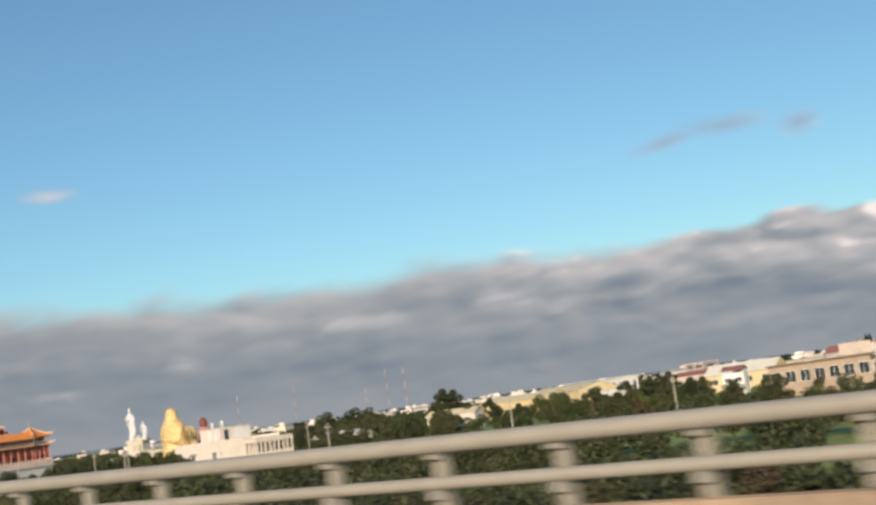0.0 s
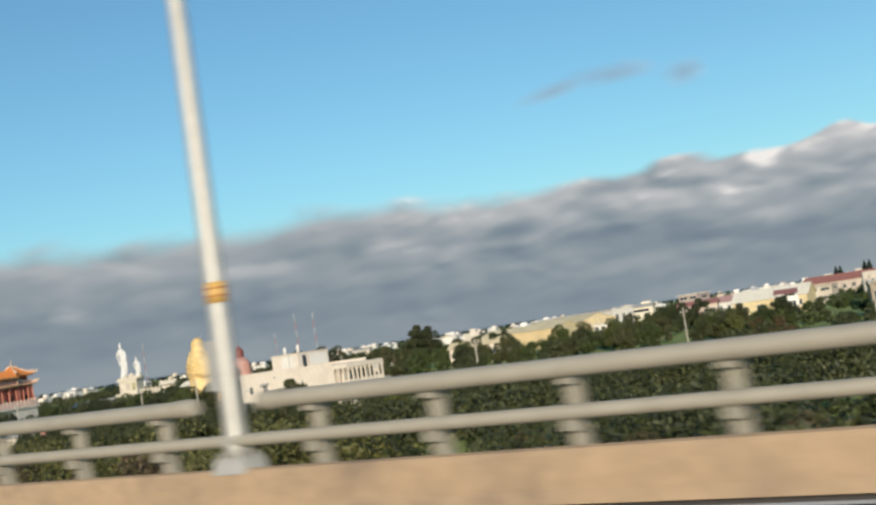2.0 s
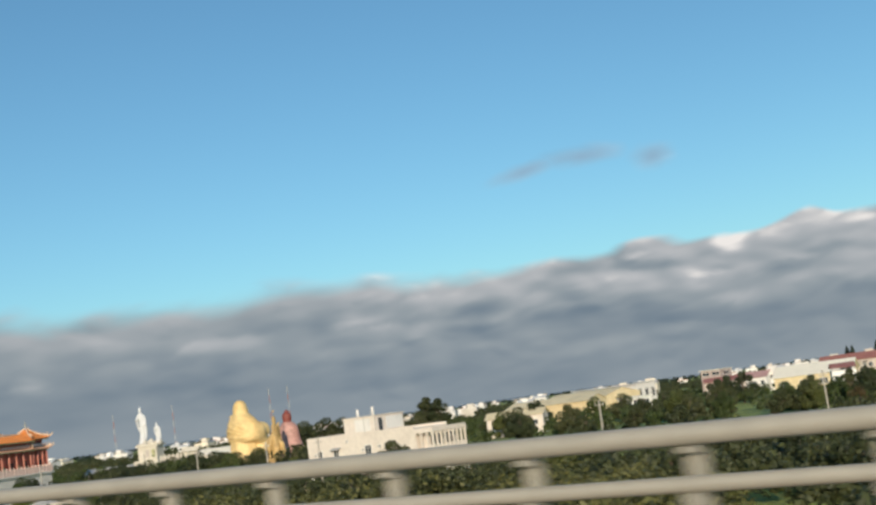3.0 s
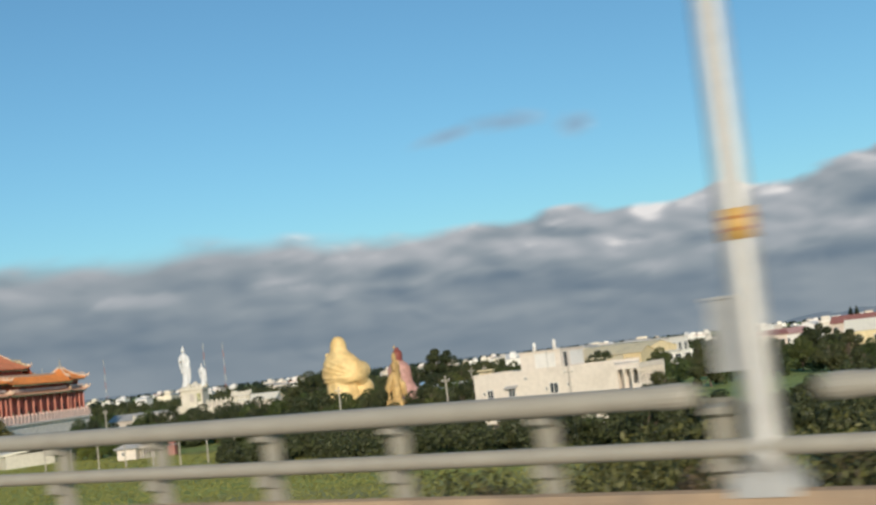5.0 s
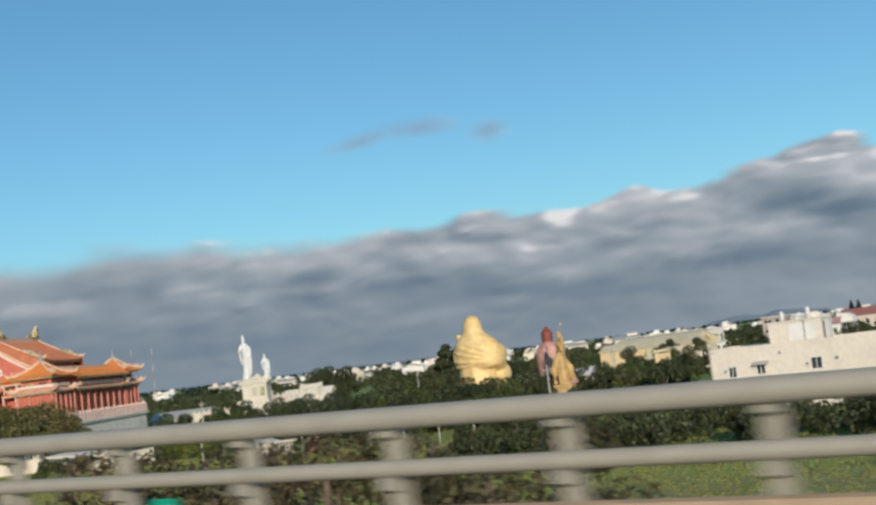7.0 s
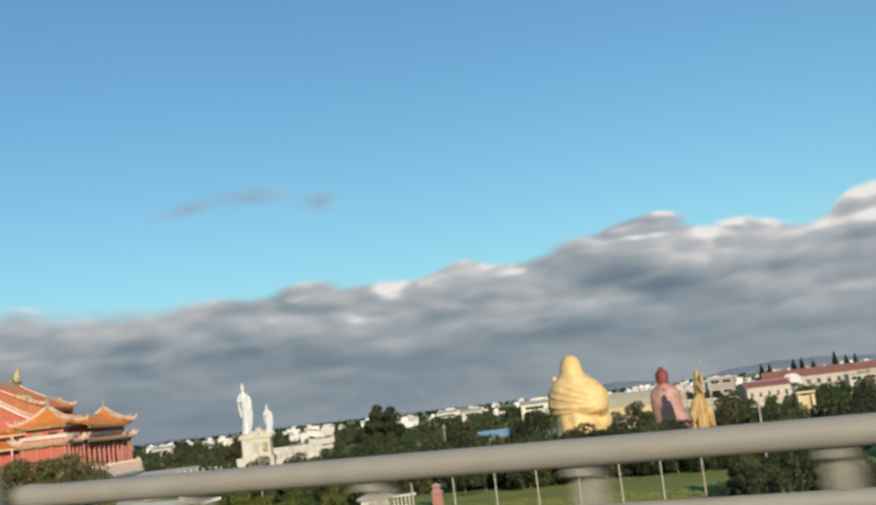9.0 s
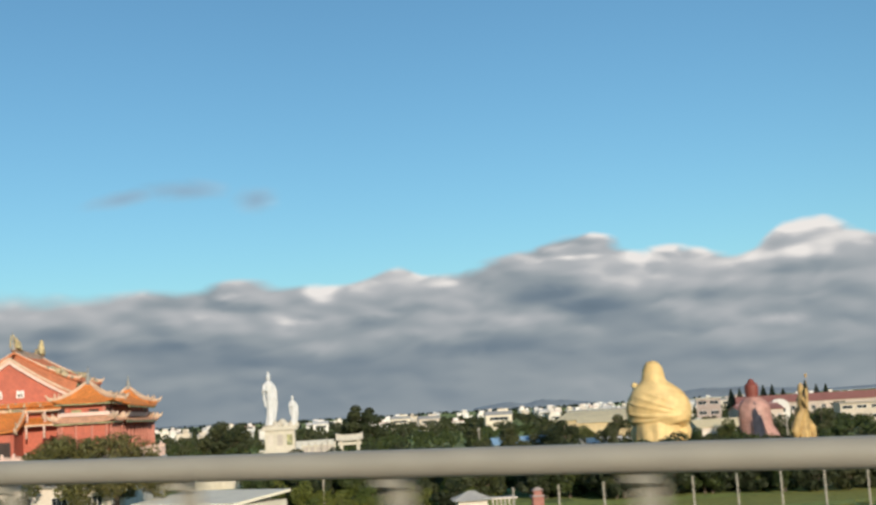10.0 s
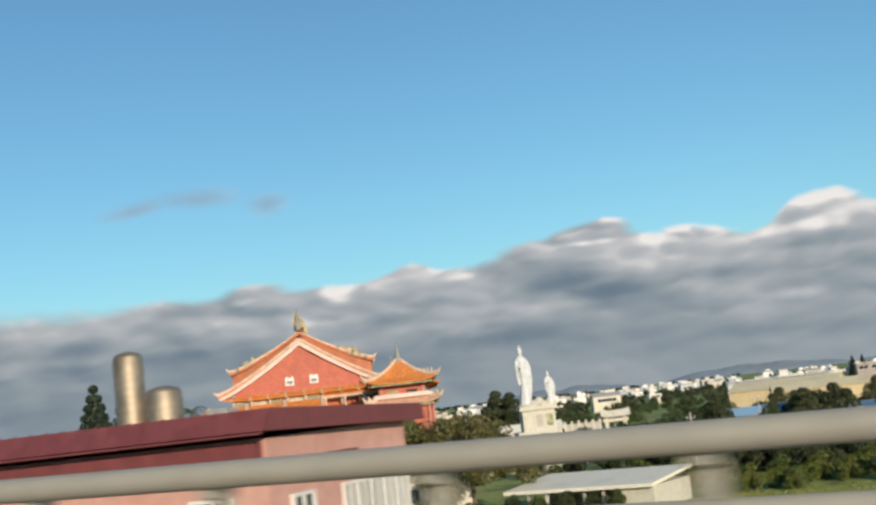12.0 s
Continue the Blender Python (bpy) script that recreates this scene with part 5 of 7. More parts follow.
    part("lotus_base", bm, M["pedestal"], ped)
    bm = bmesh.new()
    rnd = random.Random(15)
    for x, y, r0, hh in ((-1.2, -0.6, 1.7, 1.5), (2.75, 0.2, 1.05, 1.0), (0.8, -0.3, 1.3, 0.9)):
        for k in range(14):
            a = rnd.uniform(0, 6.28)
            f = rnd.random()
            blob(bm, x + r0 * 0.75 * f * math.cos(a), y + r0 * 0.75 * f * math.sin(a), 10.45 + hh * 0.55 * (1 - f) , 0.55, 0.55, 0.5 + 0.4 * (1 - f), 8)
    fused(part("rock_mount", bm, M["pedestal"], ped, "cream rockwork under the figures"), 0.12)
    for x0, n, lab in ((4.2, 6, "ornate white stone balustrade with dark gaps beside the pedestal"), (-14.4, 9, "low white stone wall with posts beside the pedestal")):
        fence = thing("stone_fence", at_grid(-334.2, 204.2) @ pose(x0, -2.4, 0), lab, "balustrade", "stone fences by the statues")
        w = 1.15 * (n - 1)
        base_h = 5.4 if x0 > 0 else 3.6
        bm = bmesh.new()
        box(bm, w / 2, 0, 0, w + 0.8, 0.8, base_h)
        part("wall", bm, M["pedestal"], fence)
        for k in range(n):
            bm = bmesh.new()
            box(bm, 1.15 * k, 0, base_h, 0.34, 0.34, 1.5)
            box(bm, 1.15 * k, 0, base_h + 1.5, 0.46, 0.46, 0.35, 0, 0.3)
            part("post", bm, M["pedestal"], fence)
        bm = bmesh.new()
        box(bm, w / 2, 0, base_h + 1.15, w, 0.2, 0.2)
        part("rail", bm, M["pedestal"], fence)
        bm = bmesh.new()
        box(bm, w / 2, 0.1, base_h, w, 0.06, 1.1)
        part("infill", bm, M["town_a"] if x0 > 0 else M["pedestal"], fence)
    gate = thing("stone_gate", at_grid(-334.2, 204.2) @ pose(12.6, -2.0, 0), "small cream stone gate with a pitched roof", "gate")
    for x in (-1.5, 1.5):
        bm = bmesh.new(); box(bm, x, 0, 0, 0.6, 0.6, 7.2); part("pillar", bm, M["pedestal"], gate)
    bm = bmesh.new(); box(bm, 0, 0, 6.4, 4.2, 0.5, 0.5); part("lintel", bm, M["pedestal"], gate)
    bm = bmesh.new(); saddle_roof(bm, 0, 0.9, -2.4, 2.4, 8.2, 7.2, up=0.3)
    r = thicken(part("roof", bm, M["pedestal"], gate), 0.12); r.matrix_local = pose(0, 0, 0, 0, 0, 90)


build_statues()

# ---------------------------------------------------------------- buildings


def window_unit(parent, x, y, z, w, h, side="y", panes=2, frame="frame", depth=0.06):
    """A framed window set proud of a wall that faces -y (or +x)."""
    bar = min(0.09, w * 0.12)
    cols = [-w / 2, -w / 2 + bar]
    for k in range(1, panes):
        c = -w / 2 + w * k / panes
        cols += [c - bar * 0.4, c + bar * 0.4]
    cols += [w / 2 - bar, w / 2]
    rows = [0.0, bar, h - bar, h]
    bm = bmesh.new()
    solid = lambda i, j: 0 <= i < len(cols) - 1 and 0 <= j < 3 and (i % 2 == 0 or j != 1)
    place = (lambda a, b, e: (x + a, y - e, z + b)) if side == "y" else (lambda a, b, e: (x + e, y + a, z + b))
    grid = {(i, j, k): bm.verts.new(place(a, b, k * depth)) for i, a in enumerate(cols) for j, b in enumerate(rows) for k in (0, 1)}
    for i in range(len(cols) - 1):
        for j in range(3):
            if not solid(i, j):
                continue
            for k in (0, 1):
                bm.faces.new([grid[q] for q in ((i, j, k), (i + 1, j, k), (i + 1, j + 1, k), (i, j + 1, k))])
            for di, dj, p, q in ((-1, 0, (i, j), (i, j + 1)), (1, 0, (i + 1, j), (i + 1, j + 1)), (0, -1, (i, j), (i + 1, j)), (0, 1, (i, j + 1), (i + 1, j + 1))):
                if not solid(i + di, j + dj):
                    bm.faces.new([grid[(*p, 0)], grid[(*q, 0)], grid[(*q, 1)], grid[(*p, 1)]])
    f = part("window", bm, M[frame], parent)
    bm = bmesh.new()
    if side == "y":
        box(bm, x, y - 0.012, z + bar, w - 2 * bar, 0.02, h - 2 * bar)
    else:
        box(bm, x + 0.012, y, z + bar, 0.02, w - 2 * bar, h - 2 * bar)
    part("pane", bm, M["pane"], f)
    return f


def build_white_house():
    h = thing("white_house", at_grid(-211.4, 140.8, GROUND, 5.0), "long white two-storey house with roof room and pillared side veranda", "house")
    bm = bmesh.new()
    box(bm, 10.4, 4.5, 0, 20.8, 9.0, 7.25)
    part("wall", bm, M["white_wall"], h)
    for x, y, sx, sy in ((10.4, 0.12, 20.8, 0.24), (10.4, 8.88, 20.8, 0.24), (0.12, 4.5, 0.24, 8.5)):
        bm = bmesh.new()
        box(bm, x, y, 7.25, sx, sy, 0.35)
        part("parapet", bm, M["white_wall"], h)
    bm = bmesh.new()
    box(bm, 9.9, 4.9, 7.25, 6.0, 7.6, 2.6)
    box(bm, 9.9, 4.9, 9.85, 6.3, 7.9, 0.14)
    pent = part("roof_room", bm, M["white_wall"], h)
    bm = bmesh.new(); box(bm, 10.6, 1.07, 7.7, 3.0, 0.06, 1.9); part("panel", bm, M["white_gloss"], pent, "glossy white shutter")
    bm = bmesh.new(); box(bm, 12.93, 6.2, 7.7, 0.06, 4.2, 1.9); part("panel", bm, M["white_gloss"], pent, "glossy white shutter")
    bm = bmesh.new(); box(bm, 12.93, 2.6, 7.5, 0.06, 0.9, 2.0); part("door", bm, M["pane"], pent)
    bm = bmesh.new(); rod(bm, 11.0, 0.9, 5.4, 9.9, 0.05, n=8); part("downpipe", bm, M["box"], h)
    for x, y, r, t in ((8.2, 3.2, 0.24, 1.05), (11.2, 3.2, 0.26, 1.25)):
        bm = bmesh.new()
        lathe(bm, x, y, [(9.99, r), (9.99 + t, r), (10.1 + t, r * 0.5)], 14)
        part("roof_tank", bm, M["white_gloss"], h, smooth=True)
    for x, z, w, hh, hood in ((2.4, 4.1, 1.0, 1.35, 0), (1.5, 4.7, 0.45, 0.45, 0), (5.7, 4.2, 1.1, 1.2, 1), (12.0, 4.2, 1.3, 1.45, 0), (10.9, 4.7, 0.4, 0.45, 0), (14.2, 5.0, 0.5, 0.5, 0), (8.0, 6.3, 0.4, 0.4, 0),
                              (1.8, 1.4, 1.1, 1.2, 1), (5.0, 1.4, 1.6, 1.2, 1), (10.4, 1.4, 1.6, 1.2, 1), (15.0, 1.4, 1.6, 1.2, 1)):
        window_unit(h, x, 0.0, z, w, hh)
        bm = bmesh.new()
        box(bm, x, -0.07, z - 0.1, w + 0.2, 0.14, 0.1)
        part("sill", bm, M["white_wall"], h)
        if hood:
            bm = bmesh.new()
            strip(bm, [[(xx, 0.0, z + hh + 0.28), (xx, -0.75, z + hh - 0.05), (xx, -0.75, z + hh + 0.0), (xx, 0.0, z + hh + 0.34)] for xx in (x - w / 2 - 0.25, x + w / 2 + 0.45)])
            part("canopy", bm, M["grey_roof"], h)
    # the end bay: an upper veranda that runs round the corner behind pillars
    bm = bmesh.new()
    box(bm, 22.5, 4.5, 0, 3.4, 9.0, 4.0)
    box(bm, 21.6, 5.2, 4.0, 1.6, 7.0, 2.5)
    part("bay_wall", bm, M["white_wall"], h)
    bm = bmesh.new()
    box(bm, 22.5, 4.5, 6.45, 3.5, 9.2, 0.3)
    box(bm, 24.1, 4.5, 6.75, 0.2, 9.1, 0.35)
    box(bm, 22.4, 0.05, 6.75, 3.2, 0.2, 0.35)
    part("bay_roof", bm, M["white_wall"], h)
    corner = [(20.95 + 1.05 * k, 0.2) for k in range(3)] + [(24.05, 0.2 + 1.08 * k) for k in range(9)]
    for x, y in corner:
        bm = bmesh.new()
        box(bm, x, y, 4.0, 0.24, 0.24, 2.45)
        box(bm, x, y, 6.0, 0.3, 0.3, 0.45, taper=1.5)
        part("pillar", bm, M["white_wall"], h)
    for (x, y), (u, v) in zip(corner[2:], corner[3:]):
        bm = bmesh.new()
        box(bm, (x + u) / 2, (y + v) / 2, 4.0, 0.06 if x == u else abs(u - x), 0.06 if y == v else abs(v - y), 0.55)
        part("rail_panel", bm, M["white_wall"], h)
    for k in range(4):
        bm = bmesh.new()
        box(bm, 22.44, 2.6 + 1.7 * k, 4.1, 0.06, 1.2, 2.1)
        part("doorway", bm, M["pane"], h)


build_white_house()


def shed(x, y, turn, w, d, eave, ridge, label, wall, roof, overhang=0.5, group="", z=GROUND, doors=3, ridge_along_x=True):
    """A long low building with a pitched roof; its long side faces -y."""
    s = thing("long_shed", pose(x, y, z, 0, 0, turn), label, "shed", group)
    bm = bmesh.new()
    strip(bm, [[(xx, 0, 0), (xx, d, 0), (xx, d, eave), (xx, d / 2, ridge), (xx, 0, eave)] for xx in (0, w)])
    part("wall", bm, wall, s)
    for sd in (0, 1):
        bm = bmesh.new()
        slope = (ridge - eave) / (d / 2)
        def f(u, v):
            yy = -overhang + (d / 2 + overhang) * v
            zz = eave + 0.03 + slope * yy + 0.03 * abs(math.sin(u * w * 2.2))
            return (-overhang + (w + 2 * overhang) * u, yy if sd == 0 else d - yy, zz)
        sheet(bm, f, int(w * 3), 2)
        thicken(part("roof", bm, roof, s), -0.08)
    for k in range(doors):
        xx = w * (k + 0.5) / doors
        window_unit(s, xx, 0.0, eave * 0.42, w / doors * 0.45, eave * 0.32, panes=3)
    return s


def block(name, x, y, turn, w, d, h, label, wall, bays, floors, roof=None, z=GROUND):
    """A flat-roofed building with rows of windows; its corner at x, y, its long side facing -y."""
    b = thing(name, pose(x, y, z, 0, 0, turn), label, "building")
    bm = bmesh.new()
    box(bm, w / 2, d / 2, 0, w, d, h)
    part("wall", bm, wall, b)
    bm = bmesh.new()
    box(bm, w / 2, d / 2 - 0.2, h, w + 0.8, d + 1.2, 0.25)
    part("roof", bm, roof or wall, b)
    for k in range(floors):
        zz = h * (k + 0.42) / floors
        for j in range(bays):
            window_unit(b, w * (j + 0.5) / bays, 0.0, zz, w / bays * 0.72, h / floors * 0.38, panes=2)
        for j in range(max(1, bays // 3)):
            window_unit(b, w, d * (j + 0.5) / max(1, bays // 3), zz, d / max(1, bays // 3) * 0.5, h / floors * 0.38, "x")
    return b


def build_sheds():
    s = shed(-326.0, 371.0, -6.0, 29.6, 20.0, 6.3, 8.5, "long tan-walled shed with bright yellow gable and pale roof", M["tan_wall"], M["yellow_roof"], doors=0)
    bm = bmesh.new()
    strip(bm, [[(x, -0.05, 0), (x, 20.05, 0), (x, 20.05, 6.3), (x, 10.0, 8.48), (x, -0.05, 6.3)] for x in (29.6, 29.75)])
    gable = part("gable_wall", bm, M["yellow_wall"], s, "bright yellow gable wall")
    for k in range(5):
        bm = bmesh.new(); box(bm, 29.82, 2.4 + 3.8 * k, 2.2, 0.1, 0.25, 5.0); part("rib", bm, M["yellow_roof"], gable)
    block("flat_warehouse", -330.0, 399.0, -6.0, 30.0, 12.0, 8.9, "long white flat-roofed building with dark window band", M["town_d"], 9, 1)
    block("low_annex", -294.0, 372.0, -6.0, 9.0, 7.0, 4.6, "small white annex beside the yellow gable", M["town_d"], 3, 1)
    p = thing("yellow_gatehouse", at_grid(-229.0, 170.8, GROUND, 18.0), "narrow pale yellow pillared gatehouse behind the white house", "gatehouse")
    for x in (-0.9, 0.9):
        bm = bmesh.new(); box(bm, x, 0, 0, 0.4, 1.6, 7.4); part("pillar", bm, M["yellow_wall"], p)
    bm = bmesh.new(); box(bm, 0, 0.2, 0, 1.3, 1.0, 7.3); part("infill", bm, M["tan_wall"], p)
    bm = bmesh.new(); box(bm, 0, 0, 7.6, 2.5, 1.8, 0.2); part("cap", bm, M["yellow_roof"], p)
    s = shed(-309.0, 327.0, 9.0, 29.0, 14.0, 6.0, 7.7, "cream shed with pale sheet roof among the trees", M["tan_wall"], M["yellow_roof"], doors=0)
    bm = bmesh.new()
    strip(bm, [[(x, -0.05, 0), (x, 14.05, 0), (x, 14.05, 6.0), (x, 7.0, 7.68), (x, -0.05, 6.0)] for x in (29.0, 29.15)])
    part("gable_wall", bm, M["yellow_wall"], s, "pale yellow gable wall")
    s = thing("open_shed", pose(-318.0, 133.4, GROUND, 0, 0, -14.0), "low open-fronted shed with white slab roof and cream end wall", "shed")
    bm = bmesh.new(); strip(bm, [[(x, -0.9, 2.2), (x, 8.8, 3.1), (x, 8.8, 3.4), (x, -0.9, 2.55)] for x in (1.2, 18.0)]); part("roof", bm, M["cream_roof"], s)
    bm = bmesh.new(); box(bm, 16.2, 4.0, 0, 3.2, 8.6, 2.25); part("end_wall", bm, M["pedestal"], s)
    bm = bmesh.new(); box(bm, 8.3, 8.2, 0, 14.0, 0.2, 2.9); part("back_wall", bm, M["pedestal"], s)
    for k in range(7):
        bm = bmesh.new(); box(bm, 1.6 + 2.15 * k, -0.2, 0, 0.25, 0.25, 2.25); part("post", bm, M["town_a"], s)
    shed(-337.0, 128.0, TURN, 17.0, 9.0, 5.0, 6.4, "grey-roofed low building below the temple terrace", M["white_wall"], M["grey_roof"], 0.6, doors=4)
    shed(-310.0, 256.0, TURN, 13.0, 8.0, 3.6, 4.9, "small shed with faded blue sheet roof", M["town_a"], M["blue_roof"], doors=3)
    shed(-286.0, 232.0, TURN, 16.0, 8.0, 3.2, 4.6, "low white-roofed shed behind the trees", M["white_wall"], M["white_gloss"], doors=4)
    shed(-349.0, 232.0, TURN, 11.0, 7.0, 5.4, 6.8, "white gabled house behind the statues", M["white_wall"], M["cream_roof"], doors=3)
    shed(-366.0, 205.0, TURN, 14.0, 8.0, 4.0, 5.4, "low hall with pale grey roof beside the temple", M["town_a"], M["grey_roof"], doors=4)
    shed(-292.0, 545.0, 8.0, 58.0, 14.0, 6.6, 9.6, "long school-like building with brick-red roof", M["town_c"], M["redroof"], doors=14)
    shed(-275.0, 400.0, TURN, 14.0, 11.0, 6.0, 7.4, "pinkish building behind the brown statue", M["town_c"], M["redroof"], doors=5)
    shed(-268.0, 262.0, TURN, 15.0, 8.0, 5.0, 6.4, "low white shed behind the golden statue", M["white_wall"], M["yellow_roof"], doors=3)
    # buildings on the town's near edge that can be told apart
    shed(-222.0, 340.0, 14.0, 22.0, 14.0, 5.4, 8.4, "cream building with sunlit pale pitched roof", M["yellow_wall"], M["cream_roof"], doors=4)
    block("cream_block", -246.0, 424.0, 12.0, 18.0, 12.0, 6.2, "cream square-built house behind the pitched roof", M["town_b"], 4, 2)
    block("tan_hall", -142.0, 245.0, 24.0, 21.0, 14.0, 6.6, "wide tan hall with brown flat roof and front canopy", M["ochre_tile"], 7, 1, M["brown_roof"])
    block("brick_block", -293.0, 433.0, 6.0, 8.0, 12.0, 10.2, "brown brick block with cream side wall", M["town_c"], 2, 3, M["cream_roof"])
    shed(-279.0, 430.0, 8.0, 13.0, 10.0, 5.6, 7.6, "house with faded pink sheet roof", M["town_d"], M["pink_roof"], doors=4)
    h = thing("round_gabled_house", pose(-269.0, 437.0, GROUND, 0, 0, 6.0), "narrow white house with a rounded gable top", "house")
    bm = bmesh.new()
    pts = [(0.0, 0.0), (6.4, 0.0), (6.4, 6.2)] + [(3.2 + 3.2 * math.cos(math.pi * k / 10), 6.2 + 2.6 * math.sin(math.pi * k / 10)) for k in range(1, 10)] + [(0.0, 6.2)]
    strip(bm, [[(x, y, z) for x, z in pts] for y in (0.0, 11.0)])
    part("wall", bm, M["town_d"], h)
    for z in (1.0, 4.2):
        window_unit(h, 3.2, 0.0, z, 3.6, 1.5, panes=3)
    # garden hut with a hipped roof
    h = thing("garden_hut", at_grid(-274.5, 133.5), "small white hut with grey hipped roof and pillared porch", "hut")
    h.scale = (0.72, 0.72, 0.72)
    bm = bmesh.new(); box(bm, 0, 0, 0, 4.4, 4.0, 2.5); part("wall", bm, M["white_wall"], h)
    bm = bmesh.new(); hip_roof(bm, 2.9, 2.7, 0.5, 0.2, 3.7, 2.4, up=0.15, bow=1.1); thicken(part("roof", bm, M["grey_roof"], h), 0.1)
    for k in range(6):
        bm = bmesh.new(); box(bm, 3.1 + 0.62 * k, -1.2, 0, 0.2, 0.2, 2.3); part("pillar", bm, M["white_wall"], h)
    bm = bmesh.new(); box(bm, 4.6, -0.2, 2.3, 4.4, 2.8, 0.25); part("porch_roof", bm, M["white_wall"], h)
    window_unit(h, -0.6, -2.0, 1.0, 1.0, 0.9)
    s = thing("brick_shrine", at_grid(-267.9, 136.6), "small brick-red shrine with tiered top beside the hut", "shrine")
    s.scale = (0.7, 0.7, 0.74)
    bm = bmesh.new(); box(bm, 0, 0, 0, 1.7, 1.7, 2.2); box(bm, 0, 0, 2.4, 1.3, 1.3, 0.7); part("body", bm, M["redroof"], s)
    bm = bmesh.new(); box(bm, 0, 0, 2.2, 2.3, 2.3, 0.2, taper=0.75); box(bm, 0, 0, 3.1, 1.8, 1.8, 0.45, taper=0.2); part("roof", bm, M["town_c"], s)


build_sheds()


def build_pink_building():
    b = thing("pink_building", pose(-290.7, 36.5, GROUND), "pink plastered building with maroon roof edge beside the motorway", "building")
    # its corner stands at the origin; it runs back along y and away along -x
    bm = bmesh.new()
    box(bm, -15.0, 4.3, 0, 30.0, 8.6, 11.8)
    part("wall", bm, M["pink_wall"], b)
    bm = bmesh.new()
    strip(bm, [[(x, y, z) for x, y, z in ((xx, -0.9, 11.98), (xx, 9.4, 11.75), (xx, 9.1, 12.25), (xx, -0.45, 12.50))] for xx in (-30.6, 0.45)])
    r = part("roof", bm, M["maroon"], b)
    for k in range(60):
        bm = bmesh.new()
        x = -30.0 + 0.5 * k
        strip(bm, [[(x - 0.03, -0.93 + 0.46 * t, 12.0 + 0.5 * t), (x + 0.03, -0.93 + 0.46 * t, 12.0 + 0.5 * t), (x + 0.03, -0.88 + 0.46 * t, 12.04 + 0.5 * t), (x - 0.03, -0.88 + 0.46 * t, 12.04 + 0.5 * t)] for t in (0.0, 1.0)])
        part("seam", bm, M["maroon"], r)
    bm = bmesh.new()
    box(bm, 0.10, 2.2, 11.12, 0.3, 5.0, 0.10)
    box(bm, -15.0, -0.10, 11.12, 29.8, 0.3, 0.10)
    part("string_course", bm, M["maroon"], b)
    bm = bmesh.new()
    box(bm, -15.2, -0.16, 11.22, 30.2, 0.32, 0.5)
    part("eave_beam", bm, M["maroon"], b)
    bm = bmesh.new()
    box(bm, -15.0, -0.86, 11.90, 30.8, 0.1, 0.05)
    part("gutter_lip", bm, M["maroon"], b)
    for row, z in ((0, 9.0), (1, 5.0), (2, 1.2)):
        for y, wid in ((1.6, 1.2), (4.35, 0.85), (5.25, 0.85), (6.15, 0.85), (7.05, 0.85), (7.95, 0.85)):
            window_unit(b, 0.0, y, z, wid, 1.35, "x", 2, depth=0.10)
        for k in range(11):
            window_unit(b, -1.6 - 2.6 * k, 0.0, z, 1.3, 1.45, "y", 2, depth=0.10)
        bm = bmesh.new()
        box(bm, 0.11, 4.5, z - 0.16, 0.22, 8.3, 0.14)
        part("sill", bm, M["frame"], b)
    bm = bmesh.new()
    box(bm, 0.16, 6.3, 10.62, 0.32, 4.4, 0.30)
    part("pelmet", bm, M["frame"], b, "white pelmet over the windows")
    # steel water tanks on the roof
    for x, y, r_, h_, lab in ((-9.0, 7.6, 0.47, 2.7, "tall stainless steel water tank with ribbed shell on the roof"), (-7.75, 7.6, 0.58, 1.45, "squat stainless steel water tank on the roof")):
        t = thing("water_tank", pose(-290.7 + x, 36.5 + y, GROUND + 12.25), lab, "water tank", "tanks on the pink roof")
        bm = bmesh.new()
        prof = [(0.25, r_)]
        n = int(h_ / 0.3)
        for k in range(n):
            z = 0.25 + (h_ - 0.5) * k / n
            prof += [(z + 0.02, r_ + 0.012), (z + 0.05, r_ + 0.012), (z + 0.07, r_)]
        prof += [(h_ - 0.2, r_), (h_ - 0.08, r_ * 0.86), (h_, r_ * 0.4), (h_ + 0.02, 0.05)]
        lathe(bm, 0, 0, prof, 28)
        part("shell", bm, M["steel"], t, smooth=True)
        for a in range(4):
            bm = bmesh.new()
            box(bm, 0.7 * r_ * math.cos(a * math.pi / 2 + 0.8), 0.7 * r_ * math.sin(a * math.pi / 2 + 0.8), 0, 0.08, 0.08, 0.3)
            part("leg", bm, M["box"], t)
        bm = bmesh.new()
        tube(bm, [(-r_ - 0.1, 0, 0.0), (-r_ - 0.1, 0, h_ - 0.3), (-r_ + 0.1, 0, h_ - 0.15)], 0.035, 6)
        part("pipe", bm, M["box"], t)
    bm = bmesh.new()
    box(bm, 0, 0, 0, 0.7, 0.6, 0.45)
    box(bm, 0, -0.02, 0.45, 0.74, 0.66, 0.05)
    ob = part("air_unit", bm, M["box"])
    ob.matrix_world = pose(-290.7 - 5.0, 36.5 + 6.5, GROUND + 12.25)
    tagged(ob, "small grey rooftop air unit beside the tanks", "air unit")


build_pink_building()

# ---------------------------------------------------------------- the town behind


